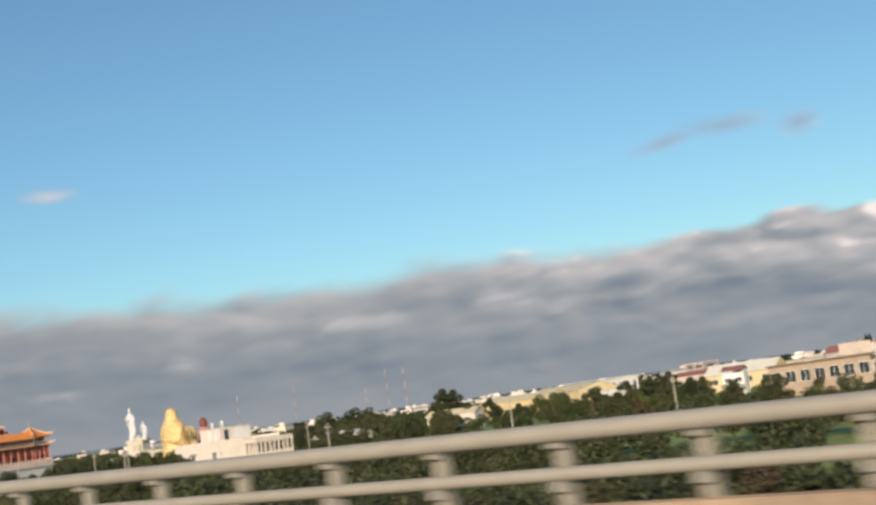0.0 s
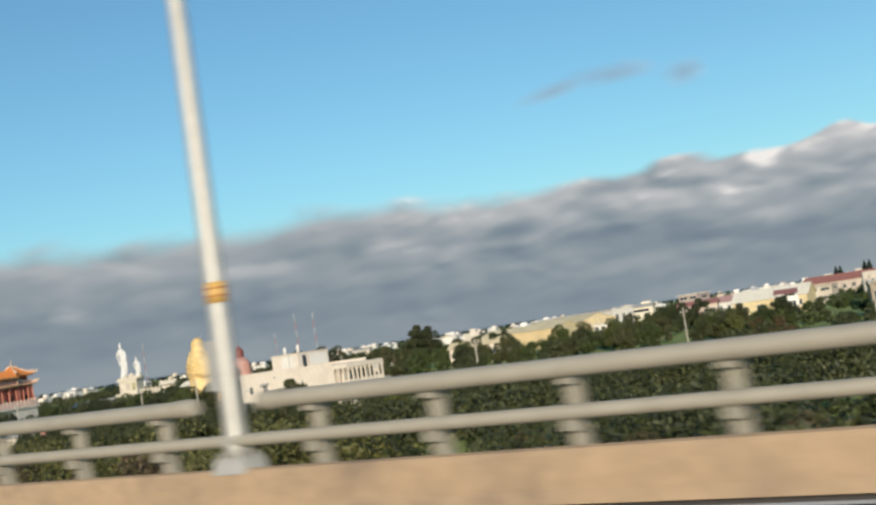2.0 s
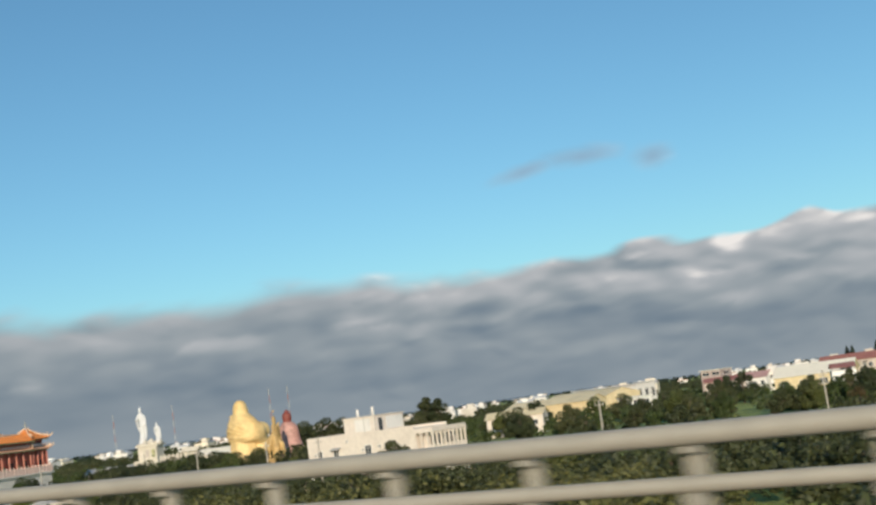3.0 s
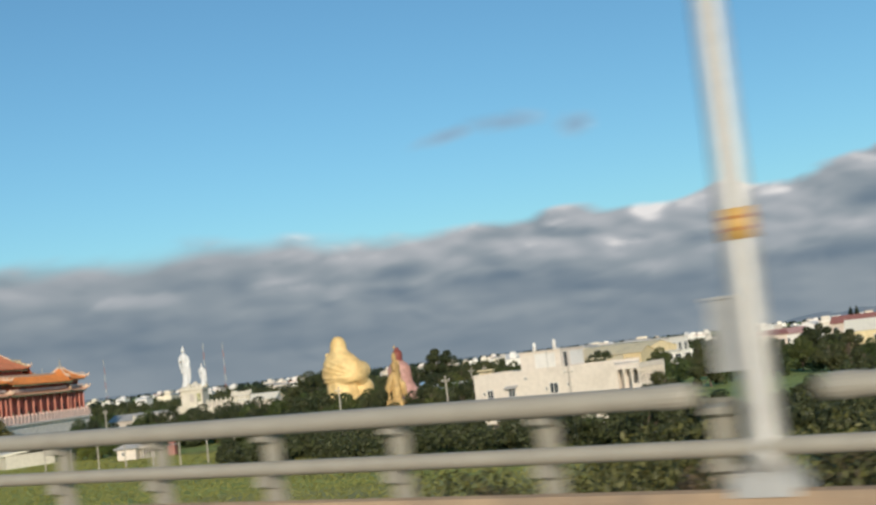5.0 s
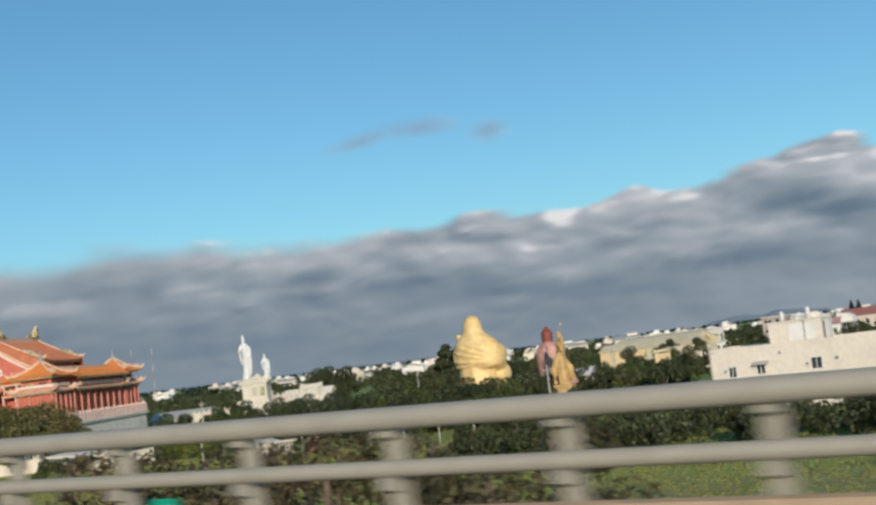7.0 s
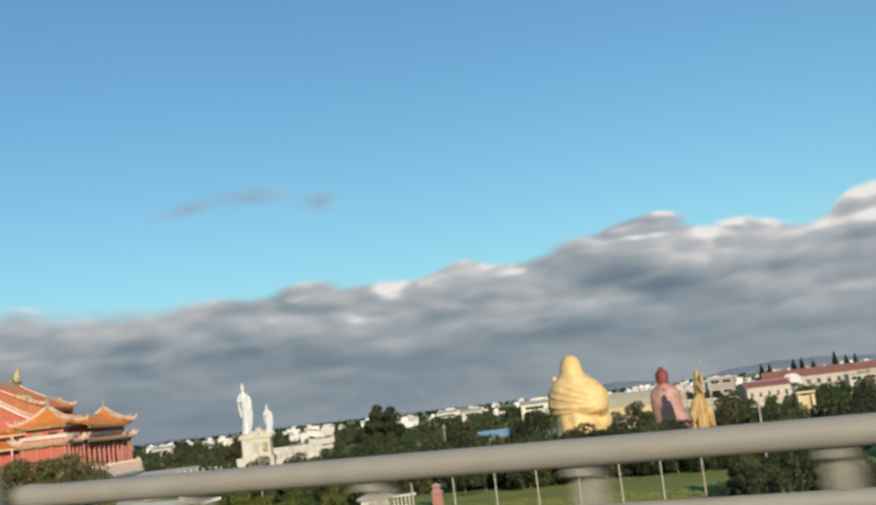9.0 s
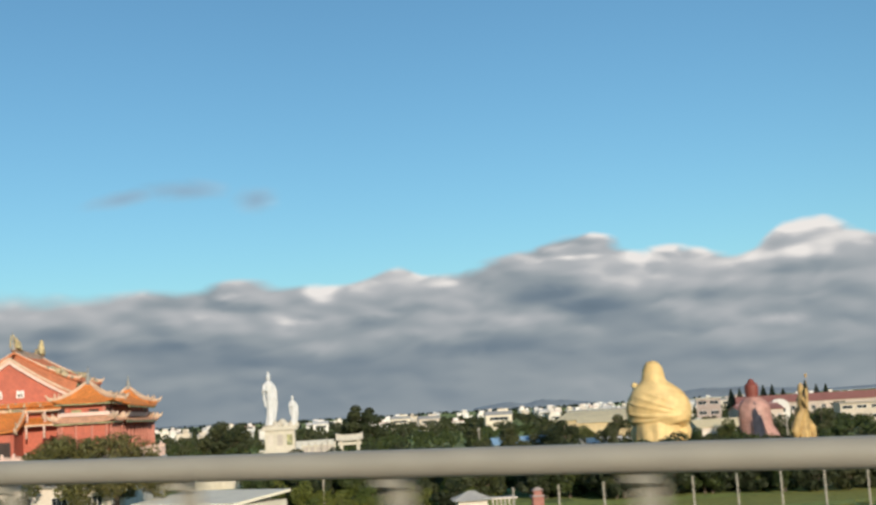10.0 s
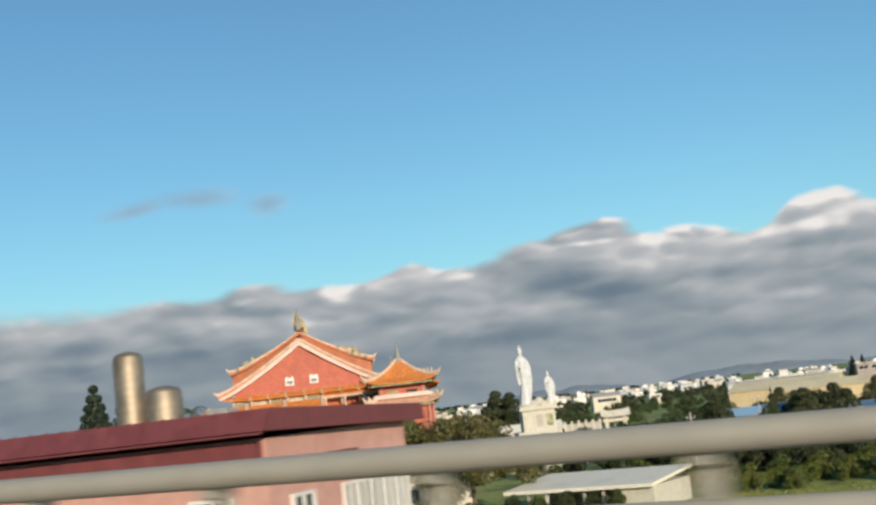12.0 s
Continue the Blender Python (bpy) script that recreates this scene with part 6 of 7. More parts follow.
def town_house(kind, seed):
    """One of a few house types, at the origin, front to -y."""
    rnd = random.Random(seed)
    w, d, n = (rnd.uniform(7, 12), rnd.uniform(9, 13), rnd.choice((2, 2, 3, 3)))
    wall = M[("town_a", "town_b", "town_c", "town_d")[kind % 4]]
    lab = ("grey plastered", "cream tiled", "pinkish tiled", "white")[kind % 4] + " flat-roofed town house with roof tank"
    h = thing("town_house", Matrix(), lab, "house", "houses of the town")
    H = 3.3 * n
    bm = bmesh.new()
    box(bm, 0, 0, 0, w, d, H)
    for s in (-1, 1):
        box(bm, s * (w / 2 - 0.1), 0, H, 0.2, d, 0.9)
        box(bm, 0, s * (d / 2 - 0.1), H, w - 0.4, 0.2, 0.9)
    if kind % 2:
        box(bm, rnd.uniform(-w / 5, w / 5), d / 6, H, w * 0.5, d * 0.4, 2.7)
    part("wall", bm, wall, h)
    if kind % 3 == 0:
        bm = bmesh.new()
        def f(u, v):
            return ((u - 0.5) * w * 1.06, (v - 0.5) * d * 1.06, H + 1.8 + 1.4 * (1 - abs(2 * v - 1)))
        sheet(bm, f, 8, 6)
        thicken(part("roof", bm, M[("grey_roof", "redroof", "white_gloss", "blue_roof")[(kind // 3) % 4]], h), 0.12)
        for sx in (-1, 1):
            for sy in (-1, 1):
                bm = bmesh.new()
                rod(bm, sx * w * 0.46, sy * d * 0.46, H, H + 2.0, 0.08, n=6)
                part("roof_post", bm, M["box"], h)
    bm = bmesh.new()
    lathe(bm, w / 4, -d / 5, [(H, 0.65), (H + 1.7, 0.65), (H + 1.95, 0.2)], 12)
    part("roof_tank", bm, M["steel"], h, smooth=True)
    for k in range(n):
        if k:
            bm = bmesh.new()
            box(bm, 0, -d / 2 - 0.5, 3.3 * k - 0.15, w * 0.92, 1.0, 0.15)
            box(bm, 0, -d / 2 - 0.95, 3.3 * k, w * 0.92, 0.1, 0.85)
            part("balcony", bm, wall, h)
        m = 2 if w < 9 else 3
        for j in range(m):
            window_unit(h, (j - (m - 1) / 2) * w / m, -d / 2, 3.3 * k + 1.0, w / m * 0.6, 1.6, panes=2)
        window_unit(h, w / 2, -d / 6, 3.3 * k + 1.1, 1.4, 1.3, "x")
    return h


def far_house(kind, seed):
    """A plain far house: walls with a stair head, a roof and a few windows."""
    rnd = random.Random(seed)
    w, d, n = rnd.uniform(6, 12), rnd.uniform(8, 12), rnd.choice((2, 2, 3))
    wall = M[("town_d", "town_a", "town_b", "town_d")[kind % 4]]
    h = thing("town_house", Matrix(), ("white", "grey plastered", "cream tiled", "pale")[kind % 4] + " flat-roofed town house on the skyline", "house", "houses of the town")
    H = 3.2 * n
    bm = bmesh.new()
    box(bm, 0, 0, 0, w, d, H)
    box(bm, rnd.uniform(-w / 4, w / 4), d / 6, H, w * 0.4, d * 0.4, 2.6)
    part("wall", bm, wall, h)
    bm = bmesh.new()
    if kind % 2:
        box(bm, 0, 0, H, w + 0.5, d + 0.5, 0.35)
    else:
        strip(bm, [[(x, -d * 0.54, H), (x, 0, H + 1.6), (x, d * 0.54, H), (x, d * 0.54, H + 0.12), (x, 0, H + 1.75), (x, -d * 0.54, H + 0.12)] for x in (-w * 0.53, w * 0.53)])
    part("roof", bm, M[("white_gloss", "town_d", "grey_roof", "redroof")[kind % 4]], h)
    for k in range(1, n):
        window_unit(h, 0.0, -d / 2, 3.2 * k + 0.9, w * 0.7, 1.5, panes=4)
    return h


def blade_cloud(centres, radii, count, size, rnd, flat=0.75, upward=0.25):
    """Vertices and faces of many small leaf quads spread round clumps."""
    k = rnd.integers(0, len(centres), count)
    v = rnd.normal(size=(count, 3))
    v /= np.linalg.norm(v, axis=1, keepdims=True)
    r = radii[k] * rnd.uniform(0.55, 1.08, count) ** 0.6
    p = centres[k] + v * r[:, None] * (1, 1, flat)
    nrm = v * 0.7 + rnd.normal(size=(count, 3)) * 0.6 + (0, 0, upward)
    nrm /= np.linalg.norm(nrm, axis=1, keepdims=True)
    a = np.cross(nrm, rnd.normal(size=(count, 3)))
    a /= np.linalg.norm(a, axis=1, keepdims=True)
    b = np.cross(nrm, a)
    s = size * rnd.uniform(0.6, 1.4, count)[:, None]
    verts = np.stack([p - a * s, p + b * s * 0.45, p + a * s, p - b * s * 0.45], 1).reshape(-1, 3)
    return verts, np.arange(4 * count).reshape(-1, 4)


def leaf_part(name, verts, faces, material, parent):
    me = bpy.data.meshes.new(name)
    me.vertices.add(len(verts))
    me.vertices.foreach_set("co", np.asarray(verts, np.float32).ravel())
    me.loops.add(4 * len(faces))
    me.loops.foreach_set("vertex_index", faces.astype(np.int32).ravel())
    me.polygons.add(len(faces))
    me.polygons.foreach_set("loop_start", np.arange(0, 4 * len(faces), 4, dtype=np.int32))
    me.update(calc_edges=True)
    me.validate()
    return link(name, me, material, parent)


def broad_tree(seed, h, spread, leaf, material, label, leaves=5600, group="trees of the plain", low=0.12):
    rnd, rg = random.Random(seed), np.random.default_rng(seed)
    t = thing("tree", Matrix(), label, "tree", group)
    bm = bmesh.new()
    tube(bm, [(0, 0, 0), (0.1, 0.05, h * 0.2), (-0.05, 0.1, h * 0.45), (0, 0, h * 0.75)], [0.05 * h * 0.6, 0.035 * h * 0.6, 0.022 * h * 0.6, 0.01 * h], 8)
    cs, rs = [], []
    for k in range(16):
        a, f = rnd.uniform(0, 6.28), rnd.random()
        rad = spread * math.sqrt(rnd.random()) * 0.8
        z = h * (low + (0.88 - low) * (1 - (rad / spread) ** 2) * f ** 0.8)
        c = (rad * math.cos(a), rad * math.sin(a), z)
        tube(bm, [(0, 0, h * rnd.uniform(0.2, 0.4)), (c[0] * 0.5, c[1] * 0.5, c[2] * 0.75), c], [0.012 * h, 0.008 * h, 0.003 * h], 5)
        cs.append(c)
        rs.append(spread * rnd.uniform(0.24, 0.42))
    part("trunk", bm, M["bark"], t)
    verts, faces = blade_cloud(np.array(cs), np.array(rs), leaves, leaf, rg)
    leaf_part("crown", verts, faces, M[material], t)
    return t


def conifer(seed, h, spread, label):
    rg = np.random.default_rng(seed)
    t = thing("tree", Matrix(), label, "tree", "pines by the temple")
    bm = bmesh.new()
    rod(bm, 0, 0, 0, h * 0.97, 0.02 * h, 0.005 * h, 8)
    cs, rs = [], []
    for k in range(15):
        f = k / 14
        z = h * (0.12 + 0.85 * f)
        rad = spread * (1 - f) ** 0.8
        for j in range(9):
            a = j * 0.698 + k * 0.5
            tip = (rad * 0.75 * math.cos(a), rad * 0.75 * math.sin(a), z - 0.03 * h * (1 - f))
            tube(bm, [(0, 0, z), tip], [0.006 * h * (1.2 - f), 0.002 * h], 4)
            cs.append(tip)
            rs.append(0.11 * h * (1.15 - f) * 0.52 + 0.35)
    part("trunk", bm, M["bark"], t)
    verts, faces = blade_cloud(np.array(cs), np.array(rs), 14000, 0.26, rg, 0.9)
    leaf_part("crown", verts, faces, M["leaf_pine"], t)
    return t


def palm(h, label):
    rg = np.random.default_rng(3)
    t = thing("palm_tree", Matrix(), label, "tree")
    bm = bmesh.new()
    tube(bm, [(0, 0, 0), (0.1, 0, h * 0.5), (0.05, 0.1, h)], [0.2, 0.15, 0.13], 10)
    part("trunk", bm, M["bark"], t)
    for k in range(13):
        a = 2 * math.pi * k / 13
        L = 2.3 + 0.5 * math.sin(k * 2.3)
        rise = 0.75 + 0.4 * math.sin(k * 1.7)
        bm = bmesh.new()
        n = 12
        spine = [Vector((L * f * math.cos(a), L * f * math.sin(a), h + rise * 2.2 * f - 2.6 * f * f)) for f in [i / n for i in range(n + 1)]]
        side = Vector((-math.sin(a), math.cos(a), 0))
        for i in range(1, n):
            for s in (-1, 1):
                p = spine[i]
                tip = p + side * s * 0.55 * math.sin(math.pi * (i / n) ** 0.7) + (spine[i + 1] - p) * 1.4 + Vector((0, 0, -0.22))
                q = p + (spine[i + 1] - p) * 0.45
                bm.faces.new([bm.verts.new(v) for v in (p, q, tip)])
        tube(bm, spine, [0.035 * (1.1 - i / n) for i in range(n + 1)], 4)
        part("frond", bm, M["leaf_mid"], t)
    return t


def put_first(ob, m, s=1.0):
    ob.matrix_world = m @ Matrix.Scale(s, 4)


def scatter(makers, places):
    """Copies of the made things at places of (x, y, z, turn, scale)."""
    used = set()
    for i, (k, x, y, z, turn, s) in enumerate(places):
        ob = makers[k]
        m = pose(x, y, z, 0, 0, turn)
        if k not in used:
            used.add(k)
            ob.matrix_basis = m @ Matrix.Scale(s, 4)
        else:
            c = copy_thing(ob, m)
            c.scale = (s, s, s)


# keep clear: (x, y, radius)
CLEAR = [(-340, 162, 30), (-355, 160, 26), (-260, 171, 7), (-248, 173, 5), (-240, 157, 4), (-334, 204, 16), (-200, 148, 18), (-172, 132, 7), (-184, 128, 6), (-308, 133, 13), (-273, 134, 6), (-262, 140, 7), (-250, 140, 8), (-240, 138, 6), (-300, 42, 20), (-310, 40, 18), (-311, 381, 20), (-312, 404, 17), (-212, 350, 15), (-238, 430, 12), (-134, 256, 15), (-289, 438, 8), (-272, 437, 9), (-295, 334, 18)]


def free(x, y, r=0.0):
    return all((x - a) ** 2 + (y - b) ** 2 > (c + r) ** 2 for a, b, c in CLEAR)


def build_town():
    types = [town_house(k, 40 + k) for k in range(10)] + [far_house(k, 60 + k) for k in range(5)]
    rnd = random.Random(77)
    places = []
    tries = 0
    while len(places) < 235 and tries < 9000:
        tries += 1
        az = radians(rnd.uniform(-8, 67))
        r = 260 + 1350 * rnd.random() ** 1.25
        x, y = -150 - r * math.sin(az), r * math.cos(az)
        if y < 300 or (x < -125 and y < 540):
            continue
        if not free(x, y, 10) or any((x - p[1]) ** 2 + (y - p[2]) ** 2 < 17 ** 2 for p in places):
            continue
        kind = rnd.randrange(10) if r < 560 else 10 + rnd.randrange(5)
        places.append((kind, x, y, GROUND, TURN + rnd.choice((0, 0, 90, -90, 180)) + rnd.uniform(-4, 4), rnd.uniform(0.75, 1.2)))
    # the town's near edge
    tries = 0
    while tries < 260:
        tries += 1
        x, y = rnd.uniform(-235, -15), rnd.uniform(300, 455)
        if free(x, y, 10) and all((x - p[1]) ** 2 + (y - p[2]) ** 2 > 19 ** 2 for p in places) and not (x < -190 and y < 400):
            places.append((rnd.choice((1, 3, 5, 7, 9, 2, 4, 8)), x, y, GROUND, TURN + rnd.choice((0, 0, 90)) + rnd.uniform(-4, 4), rnd.uniform(0.75, 0.95)))
    # nearer houses that close the view along the first stretch
    for k, x, y, s in ((2, -74, 214, 0.9), (7, -62, 206, 0.9), (9, -48, 220, 0.95), (6, -36, 210, 0.9), (1, -96, 262, 0.9), (3, -80, 276, 0.85)):
        places.append((k, x, y, GROUND, TURN, s))
    scatter(types, places)


build_town()


def build_trees():
    kinds = [broad_tree(1, 9.0, 4.4, 0.26, "leaf_dark", "dense dark green broadleaf tree"),
             broad_tree(2, 8.0, 4.0, 0.25, "leaf_mid", "green broadleaf tree with loose crown"),
             broad_tree(3, 11.0, 4.2, 0.28, "leaf_dark", "tall dark broadleaf tree"),
             broad_tree(4, 5.0, 3.2, 0.20, "leaf_light", "low bright green bushy tree", 4200),
             broad_tree(5, 6.5, 3.4, 0.22, "leaf_red", "tree with reddish-brown leaves", 4200)]
    rnd = random.Random(9)
    places = []

    def grove(n, x0, x1, y0, y1, pick, lo=0.8, hi=1.15, clear=2.5, slope=0.0):
        k = 0
        for _ in range(n * 6):
            if k >= n:
                break
            x, y = rnd.uniform(x0, x1), rnd.uniform(y0, y1)
            y += slope * (x - x0)
            if free(x, y, clear):
                places.append((rnd.choice(pick), x, y, GROUND, rnd.uniform(0, 360), rnd.uniform(lo, hi)))
                k += 1
    grove(24, -150, -20, 60, 185, (0, 0, 1, 4), 0.45, 0.66)                 # wood along the first stretch
    grove(16, -176, -110, 98, 140, (0, 1, 2), 0.55, 0.75)
    grove(26, -230, -158, 106, 128, (0, 0, 1), 0.42, 0.6)                  # in front of the white house
    grove(34, -274, -221, 152, 166, (0, 0, 1), 0.72, 0.88)                   # hedge before the statues
    grove(18, -300, -255, 148, 195, (0, 1, 0), 0.66, 0.84)
    grove(18, -330, -285, 170, 200, (0, 1, 3), 0.6, 0.85)
    grove(24, -330, -180, 200, 330, (0, 2, 1), 0.7, 0.95, 8)
    grove(10, -300, -240, 215, 300, (0, 2), 0.85, 1.0, 8)
    grove(16, -205, -150, 225, 262, (0, 1, 2), 0.55, 0.8, 4)
    grove(10, -322, -300, 142, 160, (0, 3, 1), 0.6, 0.9)
    grove(8, -322, -300, 108, 120, (3, 3, 1), 0.35, 0.5)                    # garden by the white-roofed shed
    grove(10, -300, -280, 149, 165, (3, 0, 1), 0.6, 0.85)
    grove(10, -375, -350, 118, 135, (0, 1), 0.8, 1.0)
    grove(9, -362, -330, 118, 126, (1, 3, 0), 0.9, 1.1)
    grove(9, -358, -331, 121, 130, (0, 1), 0.42, 0.6, 0)
    grove(8, -150, -60, 185, 205, (0, 1, 4), 0.55, 0.8)
    for k, x, y, s in ((2, -409, 404, 1.62), (0, -435, 356, 1.5), (2, -405, 407, 1.5), (0, -428, 352, 1.3), (0, -262, 150, 0.72), (0, -256, 152, 0.7), (0, -257, 159, 0.92), (0, -253, 161, 0.84), (0, -265, 160, 0.8), (0, -246, 160, 0.82), (1, -270, 163, 0.8), (0, -455, 389, 1.55), (0, -448, 392, 1.45),
                       (0, -323, 186, 0.86), (0, -318, 190, 0.84), (1, -328, 184, 0.84), (0, -313, 193, 0.84), (0, -309, 198, 0.88)):
        places.append((k, x, y, GROUND, 30.0 * s, s))
    for k, x, y, s in ((0, -225.7, 113.8, 0.5), (0, -223.0, 115.5, 0.42), (3, -292.6, 139.4, 0.62), (3, -289.5, 141.5, 0.7), (3, -286.0, 145.3, 0.66), (3, -283.0, 143.0, 0.55), (3, -295.0, 137.0, 0.5), (3, -288.0, 137.5, 0.45), (3, -281.0, 148.0, 0.7), (0, -279.5, 141.0, 0.5), (0, -316.0, 131.0, 0.3), (1, -313.0, 130.2, 0.28), (0, -310.0, 129.6, 0.31), (0, -307.0, 128.8, 0.27), (1, -304.5, 128.2, 0.3)):
        places.append((k, x, y, GROUND, 75.0 * s, s))
    for k, x, y, s in ((0, -246.5, 154.0, 0.58), (1, -243.0, 153.0, 0.6), (0, -239.5, 152.5, 0.6), (0, -236.0, 153.0, 0.58), (1, -249.5, 156.0, 0.55), (0, -233.0, 155.0, 0.6)):
        places.append((k, x, y, GROUND, 75.0 * s, s))
    scatter(kinds, places)
    # far woods between the houses, and undergrowth below the first stretch
    rg = np.random.default_rng(12)
    def mass(name, label, n, area, size, per, leaf, material, kind_label):
        x0, x1, y0, y1 = area
        cs, rs = [], []
        while len(cs) < n:
            x, y = rg.uniform(x0, x1), rg.uniform(y0, y1)
            if not free(x, y, 5):
                continue
            for _ in range(4):
                r = size * rg.uniform(0.35, 0.7)
                cs.append((x + rg.normal() * size * 0.5, y + rg.normal() * size * 0.5, GROUND + r * 0.6 + rg.uniform(0, 1) * size))
                rs.append(r)
        verts, faces = blade_cloud(np.array(cs), np.array(rs), per * n, leaf, rg)
        tagged(leaf_part(name, verts, faces, M[material], None), label, kind_label, kind="stuff")
    mass("far_woods", "dark green woods between the far houses", 4800, (-1100, 60, 400, 1250), 3.4, 42, 0.75, "leaf_dark", "woods")
    mass("far_copse", "mixed green copses before the town", 3800, (-560, 40, 215, 540), 2.3, 58, 0.42, "leaf_mid", "woods")
    mass("plain_woods", "dark woods on the plain beyond the temple", 2600, (-1150, -430, 215, 640), 3.0, 44, 0.6, "leaf_dark", "woods")
    # added trees cover the bare green horizon strip that haze would dull
    mass("distant_woods", "dark woods added in place of haze towards the horizon", 2400, (-3400, -700, 700, 3600), 4.6, 30, 1.8, "leaf_pine", "woods")
    mass("thicket", "dark thicket on the ground beyond the verge", 420, (-130, -78, 78, 132), 2.6, 120, 0.26, "leaf_dark", "thicket")
    mass("undergrowth", "dense olive-green undergrowth below the motorway", 950, (-140, 20, 42, 205), 2.2, 125, 0.3, "leaf_dark", "undergrowth")
    mass("scrub", "low dark green scrub along the field edge", 560, (-228, -150, 104, 130), 2.0, 110, 0.22, "leaf_dark", "scrub")
    mass("roadside_bushes", "dark olive bushes crowding below the motorway", 520, (-82, 10, 38, 62), 3.2, 260, 0.19, "leaf_dark", "bushes")
    mass("verge_bushes", "brownish overgrown bushes on the verge below the motorway", 420, (-146, -98, 33, 58), 3.5, 300, 0.17, "leaf_olive", "bushes")
    near = [broad_tree(14, 9.4, 3.4, 0.12, "leaf_dry", "dry brownish tree close beside the viaduct", 11000, "dry trees beside the viaduct"),
            broad_tree(15, 8.6, 3.8, 0.12, "leaf_dry", "spreading brown-green tree close beside the viaduct", 11000, "dry trees beside the viaduct")]
    scatter(near, [(k % 2, -178.0 - 2.3 * k, 27.5 + 2.4 * ((k * 7) % 4), GROUND, 50.0 * k, 1.08 + 0.04 * ((k * 5) % 4)) for k in range(10)]
            + [(k % 2, -24.0 - 4.2 * k, 45.0 - 0.13 * 4.2 * k + 3.0 * ((k * 7) % 4), GROUND, 50.0 * k, 0.66 + 0.05 * ((k * 5) % 5) + (0.16 if k > 17 else 0.0)) for k in range(28) if not 14 <= k <= 17])
    # the clipped green mound in front of the near tower
    def dome_tree(seed, h, spread, label):
        rnd2, rg2 = random.Random(seed), np.random.default_rng(seed)
        t = thing("tree", Matrix(), label, "tree", "rounded trees before the tower")
        bm = bmesh.new()
        tube(bm, [(0, 0, 0), (0.2, 0, h * 0.4), (0, 0.1, h * 0.8)], [0.4, 0.28, 0.1], 8)
        cs, rs = [], []
        for k in range(60):
            a, u = rnd2.uniform(0, 6.28), rnd2.random()
            rad = spread * 0.86 * math.sqrt(u)
            c = (rad * math.cos(a), rad * math.sin(a), h * (0.12 + 0.76 * math.sqrt(max(0.0, 1 - u)) * rnd2.uniform(0.75, 1.0)))
            cs.append(c)
            rs.append(rnd2.uniform(1.0, 1.6))
            if k % 4 == 0:
                tube(bm, [(0, 0, h * 0.35), c], [0.12, 0.03], 5)
        part("trunk", bm, M["bark"], t)
        verts, faces = blade_cloud(np.array(cs), np.array(rs), 15000, 0.2, rg2)
        leaf_part("crown", verts, faces, M["leaf_olive"], t)
        return t
    m = dome_tree(21, 11.0, 7.6, "wide rounded green tree beside the temple tower")
    put_first(m, at_grid(-322.0, 136.5), 1.08)
    c = copy_thing(m, at_grid(-327.0, 134.0, GROUND, 70)); c.scale = (1.08, 1.08, 1.08)
    c = copy_thing(m, at_grid(-332.0, 138.5, GROUND, 120)); c.scale = (1.0, 1.0, 1.0)
    pines = [conifer(31, 20.0, 5.0, "tall dark green conifer"), conifer(32, 18.6, 5.8, "broad dark green conifer")]
    put_first(pines[0], at_grid(-377.1, 146.7))
    put_first(pines[1], at_grid(-364.1, 135.9))
    for k in range(8):      # a row of conifers on the skyline beyond the red-roofed building
        c = copy_thing(pines[k % 2], pose(-258.0 - 6.5 * k + 2.0 * (k % 3), 602.0 + 5.0 * (k % 2), GROUND, 0, 0, 40.0 * k))
        c.scale = (0.6, 0.6, 0.68 + 0.05 * (k % 3))
        tagged(c, group="conifers on the skyline")
    put_first(palm(15.0, "tall palm with drooping fronds behind the temple"), at_grid(-365.1, 150.9))


build_trees()


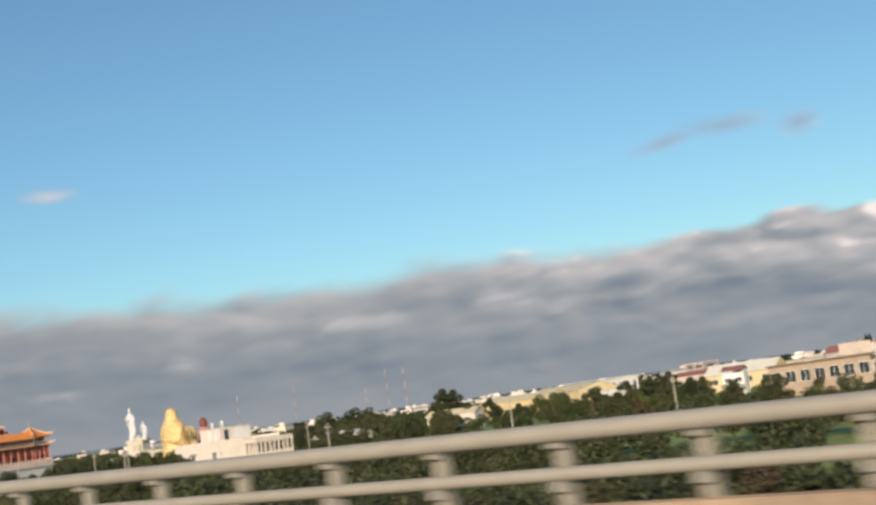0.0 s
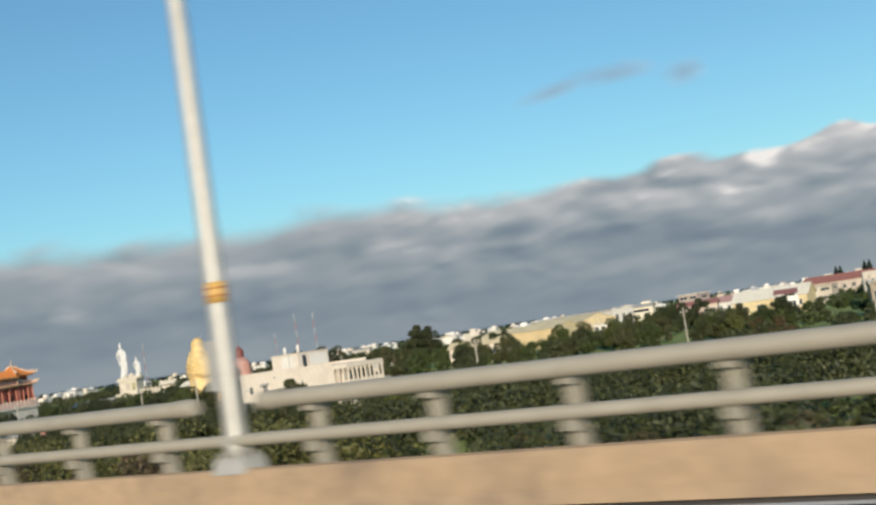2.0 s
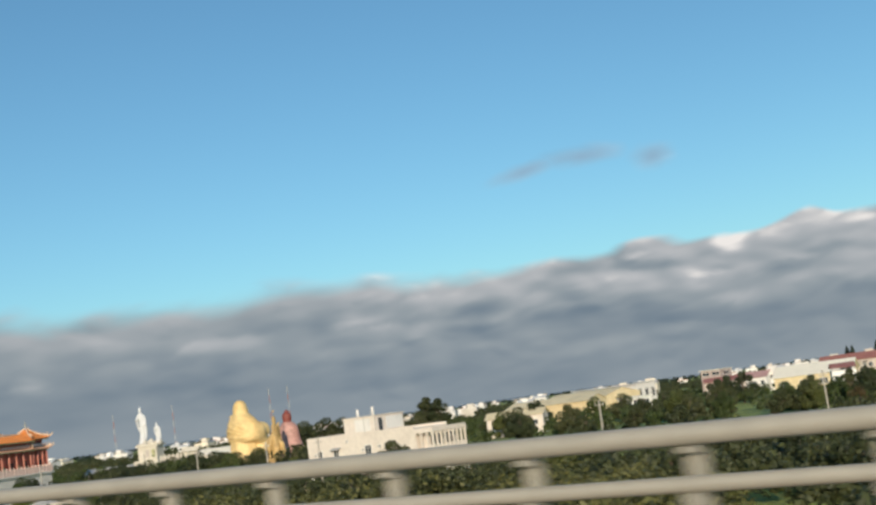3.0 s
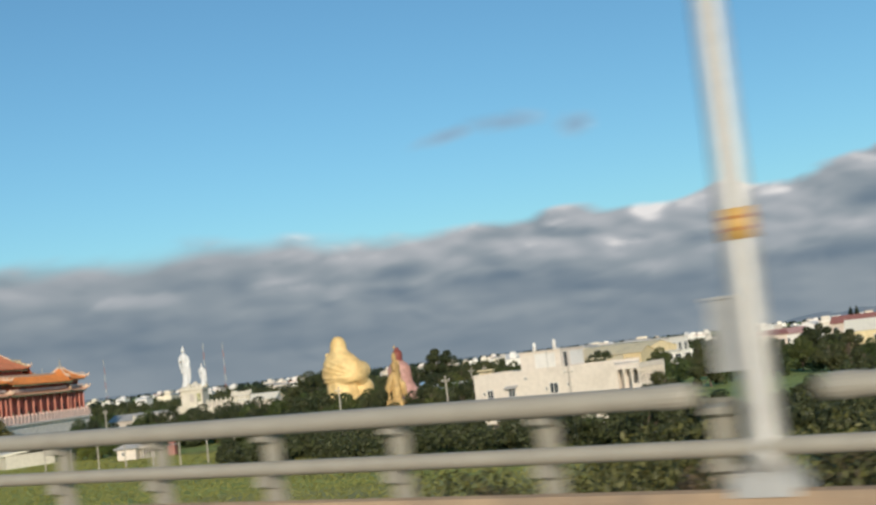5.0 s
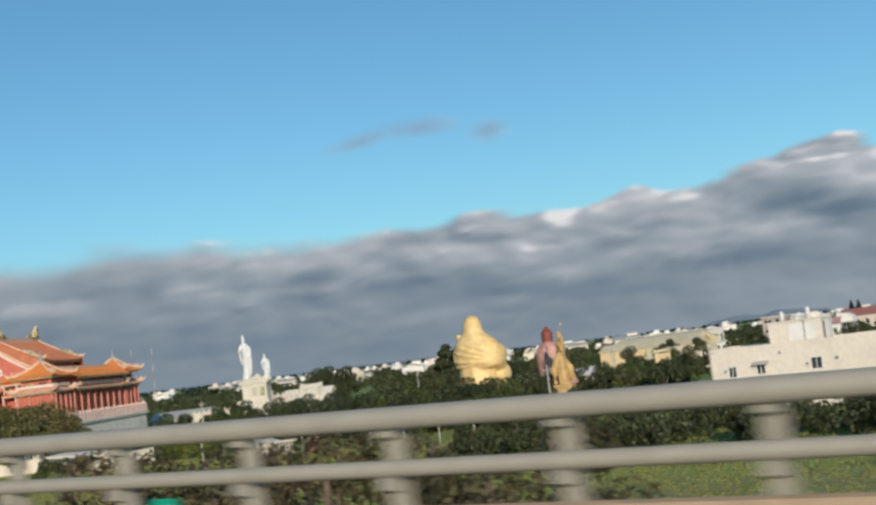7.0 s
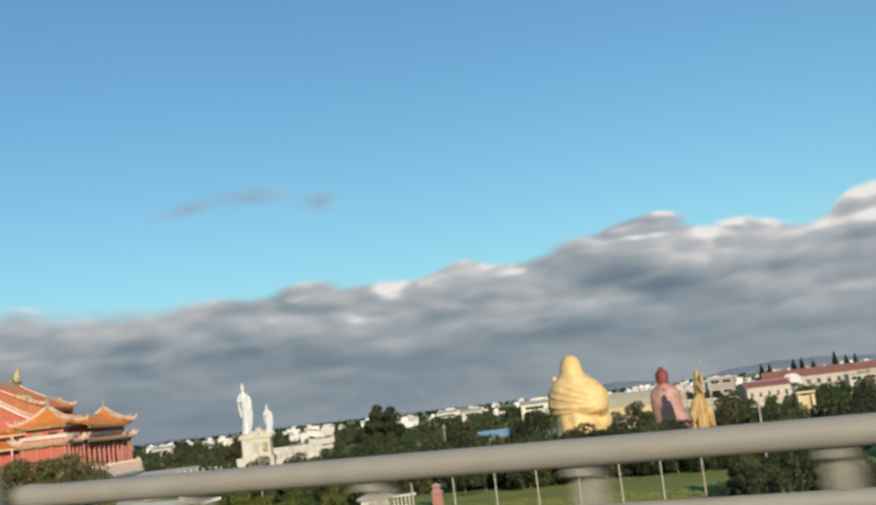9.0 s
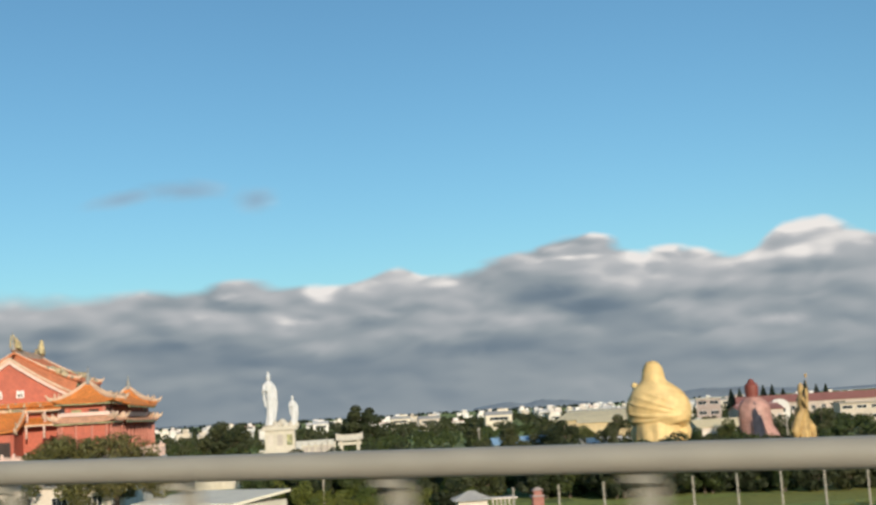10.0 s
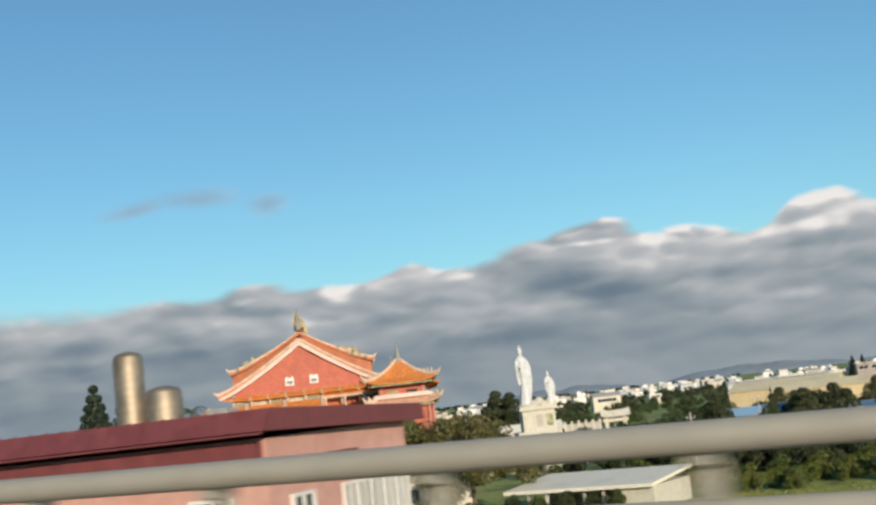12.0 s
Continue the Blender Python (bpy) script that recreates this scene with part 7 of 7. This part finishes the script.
def build_poles():
    rnd = random.Random(4)
    bm = bmesh.new()
    rod(bm, 0, 0, 0, 8.2, 0.13, 0.09, 10)
    first = thing("utility_pole", Matrix(), "pale concrete utility pole with cross-arm", "utility pole", "poles in the fields")
    part("pole", bm, M["wood"], first, smooth=True)
    bm = bmesh.new()
    box(bm, 0, 0, 7.5, 1.0, 0.1, 0.1)
    arm = part("cross_arm", bm, M["wood"], first)
    for x in (-0.42, 0.0, 0.42):
        bm = bmesh.new()
        rod(bm, x, 0, 7.62, 7.8, 0.05, n=6)
        part("insulator", bm, M["white_gloss"], arm)
    spots = [(-229, 133), (-207, 128), (-180, 112), (-150, 130), (-130, 150), (-300, 150), (-318, 190), (-300, 215), (-345, 120), (-110, 165), (-90, 170), (-252, 205), (-245, 190)]
    first.matrix_basis = at_grid(*spots[0])
    for x, y in spots[1:]:
        copy_thing(first, pose(x, y, GROUND, 0, 0, rnd.uniform(0, 90)))
    bm = bmesh.new()
    rod(bm, 0, 0, 0, 10.9, 0.12, 0.10, 12)
    near = tagged(part("concrete_pole", bm, M["lamp"], smooth=True), "plain pale concrete pole beside the viaduct", "pole")
    near.matrix_basis = pose(-256.7, 25.5, GROUND)
    # thin stakes of a net fence across the field
    bm = bmesh.new()
    rod(bm, 0, 0, 0, 4.6, 0.09, 0.08, 8)
    stake = tagged(part("field_stake", bm, M["wood"]), "thin pale stake in the green field", "stake", "stakes across the field")
    line = [(-262 + 3.6 * k, 108 + 1.66 * k) for k in range(9)]
    stake.matrix_basis = pose(*line[0], GROUND)
    for x, y in line[1:]:
        copy_thing(stake, pose(x, y, GROUND))


build_poles()


def build_grass():
    """Rough grass over the near fields."""
    rg = np.random.default_rng(8)
    n = 150000
    x, y = rg.uniform(-330, -120, n), 34 + 105 * rg.random(n) ** 0.8
    keep = np.array([free(a, c, -1) for a, c in zip(x, y)])
    x, y = x[keep], y[keep]
    n = len(x)
    a, h, w = math.atan2(SUN_DIR[0], -SUN_DIR[1]) + rg.normal(size=n) * 0.3, rg.uniform(0.04, 0.12, n), rg.uniform(0.04, 0.13, n)
    base = np.stack([x, y, np.full(n, GROUND)], 1)
    side = np.stack([np.cos(a), np.sin(a), 0 * a], 1) * w[:, None]
    top = np.stack([rg.normal(size=n) * 0.1, rg.normal(size=n) * 0.1, h], 1)
    verts = np.stack([base - side, base + side, base + side * 0.5 + top, base - side * 0.5 + top], 1).reshape(-1, 3)
    tagged(leaf_part("field_grass", verts, np.arange(4 * n).reshape(-1, 4), M["grass"], None), "rough bright green grass over the field", "grass", kind="stuff")


build_grass()


def build_masts():
    """Lattice radio masts far beyond the temple."""
    first = None
    for az, far, h in ((48.25, 2300, 84), (47.25, 2320, 88), (46.4, 2300, 86), (51.6, 2280, 76), (54.2, 2250, 72)):
        x, y = -60 - far * math.sin(radians(az)), far * math.cos(radians(az))
        if first is None:
            first = thing("radio_mast", pose(x, y, GROUND), "thin far red and white radio mast", "mast", "masts on the skyline")
            for k in range(6):
                bm = bmesh.new()
                w0, w1 = 1.5 - 0.2 * k, 1.5 - 0.2 * (k + 1)
                z0, z1 = 9.5 * k, 9.5 * (k + 1)
                for i in range(3):
                    a, c = 2.094 * i, 2.094 * (i + 1)
                    tube(bm, [(w0 * math.cos(a), w0 * math.sin(a), z0), (w1 * math.cos(a), w1 * math.sin(a), z1)], 0.16, 4)
                    tube(bm, [(w0 * math.cos(a), w0 * math.sin(a), z0), (w1 * math.cos(c), w1 * math.sin(c), z1)], 0.1, 4)
                part("section", bm, M["box"] if k % 2 else M["redroof"], first)
        else:
            c = copy_thing(first, pose(x, y, GROUND, 0, 0, az))
            c.scale = (h / 57, h / 57, h / 57)


build_masts()


def build_cars():
    """Small cars parked in the yard by the white house."""
    def car(paint, label):
        c = thing("parked_car", Matrix(), label, "car", "cars in the yard")
        bm = bmesh.new()
        prof = [(-2.1, 0.35), (-2.15, 0.75), (-1.9, 0.95), (-1.45, 1.0), (-0.9, 1.42), (0.6, 1.46), (1.2, 1.02), (1.95, 0.86), (2.1, 0.6), (2.05, 0.35)]
        strip(bm, [[(x, y, z - (0.06 if abs(y) > 0.8 and z > 1.2 else 0)) for x, z in prof] for y in (-0.84, -0.7, 0.7, 0.84)])
        body = part("body", bm, paint, c)
        for y in (-0.855, 0.855):
            bm = bmesh.new()
            strip(bm, [[(x, yy, z) for x, z in ((-1.2, 1.04), (-0.8, 1.34), (0.5, 1.37), (0.95, 1.04))] for yy in (y - 0.01, y + 0.01)])
            part("side_window", bm, M["pane"], body)
        bm = bmesh.new()
        box(bm, 0.93, 0, 1.06, 0.1, 1.3, 0.3, 0, 0.9)
        part("windscreen", bm, M["pane"], body)
        for x in (-1.3, 1.3):
            for y in (-0.78, 0.78):
                bm = bmesh.new()
                strip(bm, [[(x + 0.31 * math.cos(k * math.pi / 8), yy, 0.31 + 0.31 * math.sin(k * math.pi / 8)) for k in range(16)] for yy in (y - 0.1, y + 0.1)])
                part("wheel", bm, M["black_paint"], c)
        return c
    white = car(M["white_paint"], "small white car parked in the yard")
    grey = car(M["steel"], "silver-grey car parked in the yard")
    put_first(white, at_grid(-169.0, 134.0))
    put_first(grey, at_grid(-173.0, 132.4))
    for ob, x, y in ((white, -176.5, 130.6), (white, -186.5, 128.6), (grey, -181.0, 129.5), (white, -166.0, 136.4), (grey, -203.0, 131.5)):
        copy_thing(ob, at_grid(x, y, GROUND, TURN + 8))


build_cars()
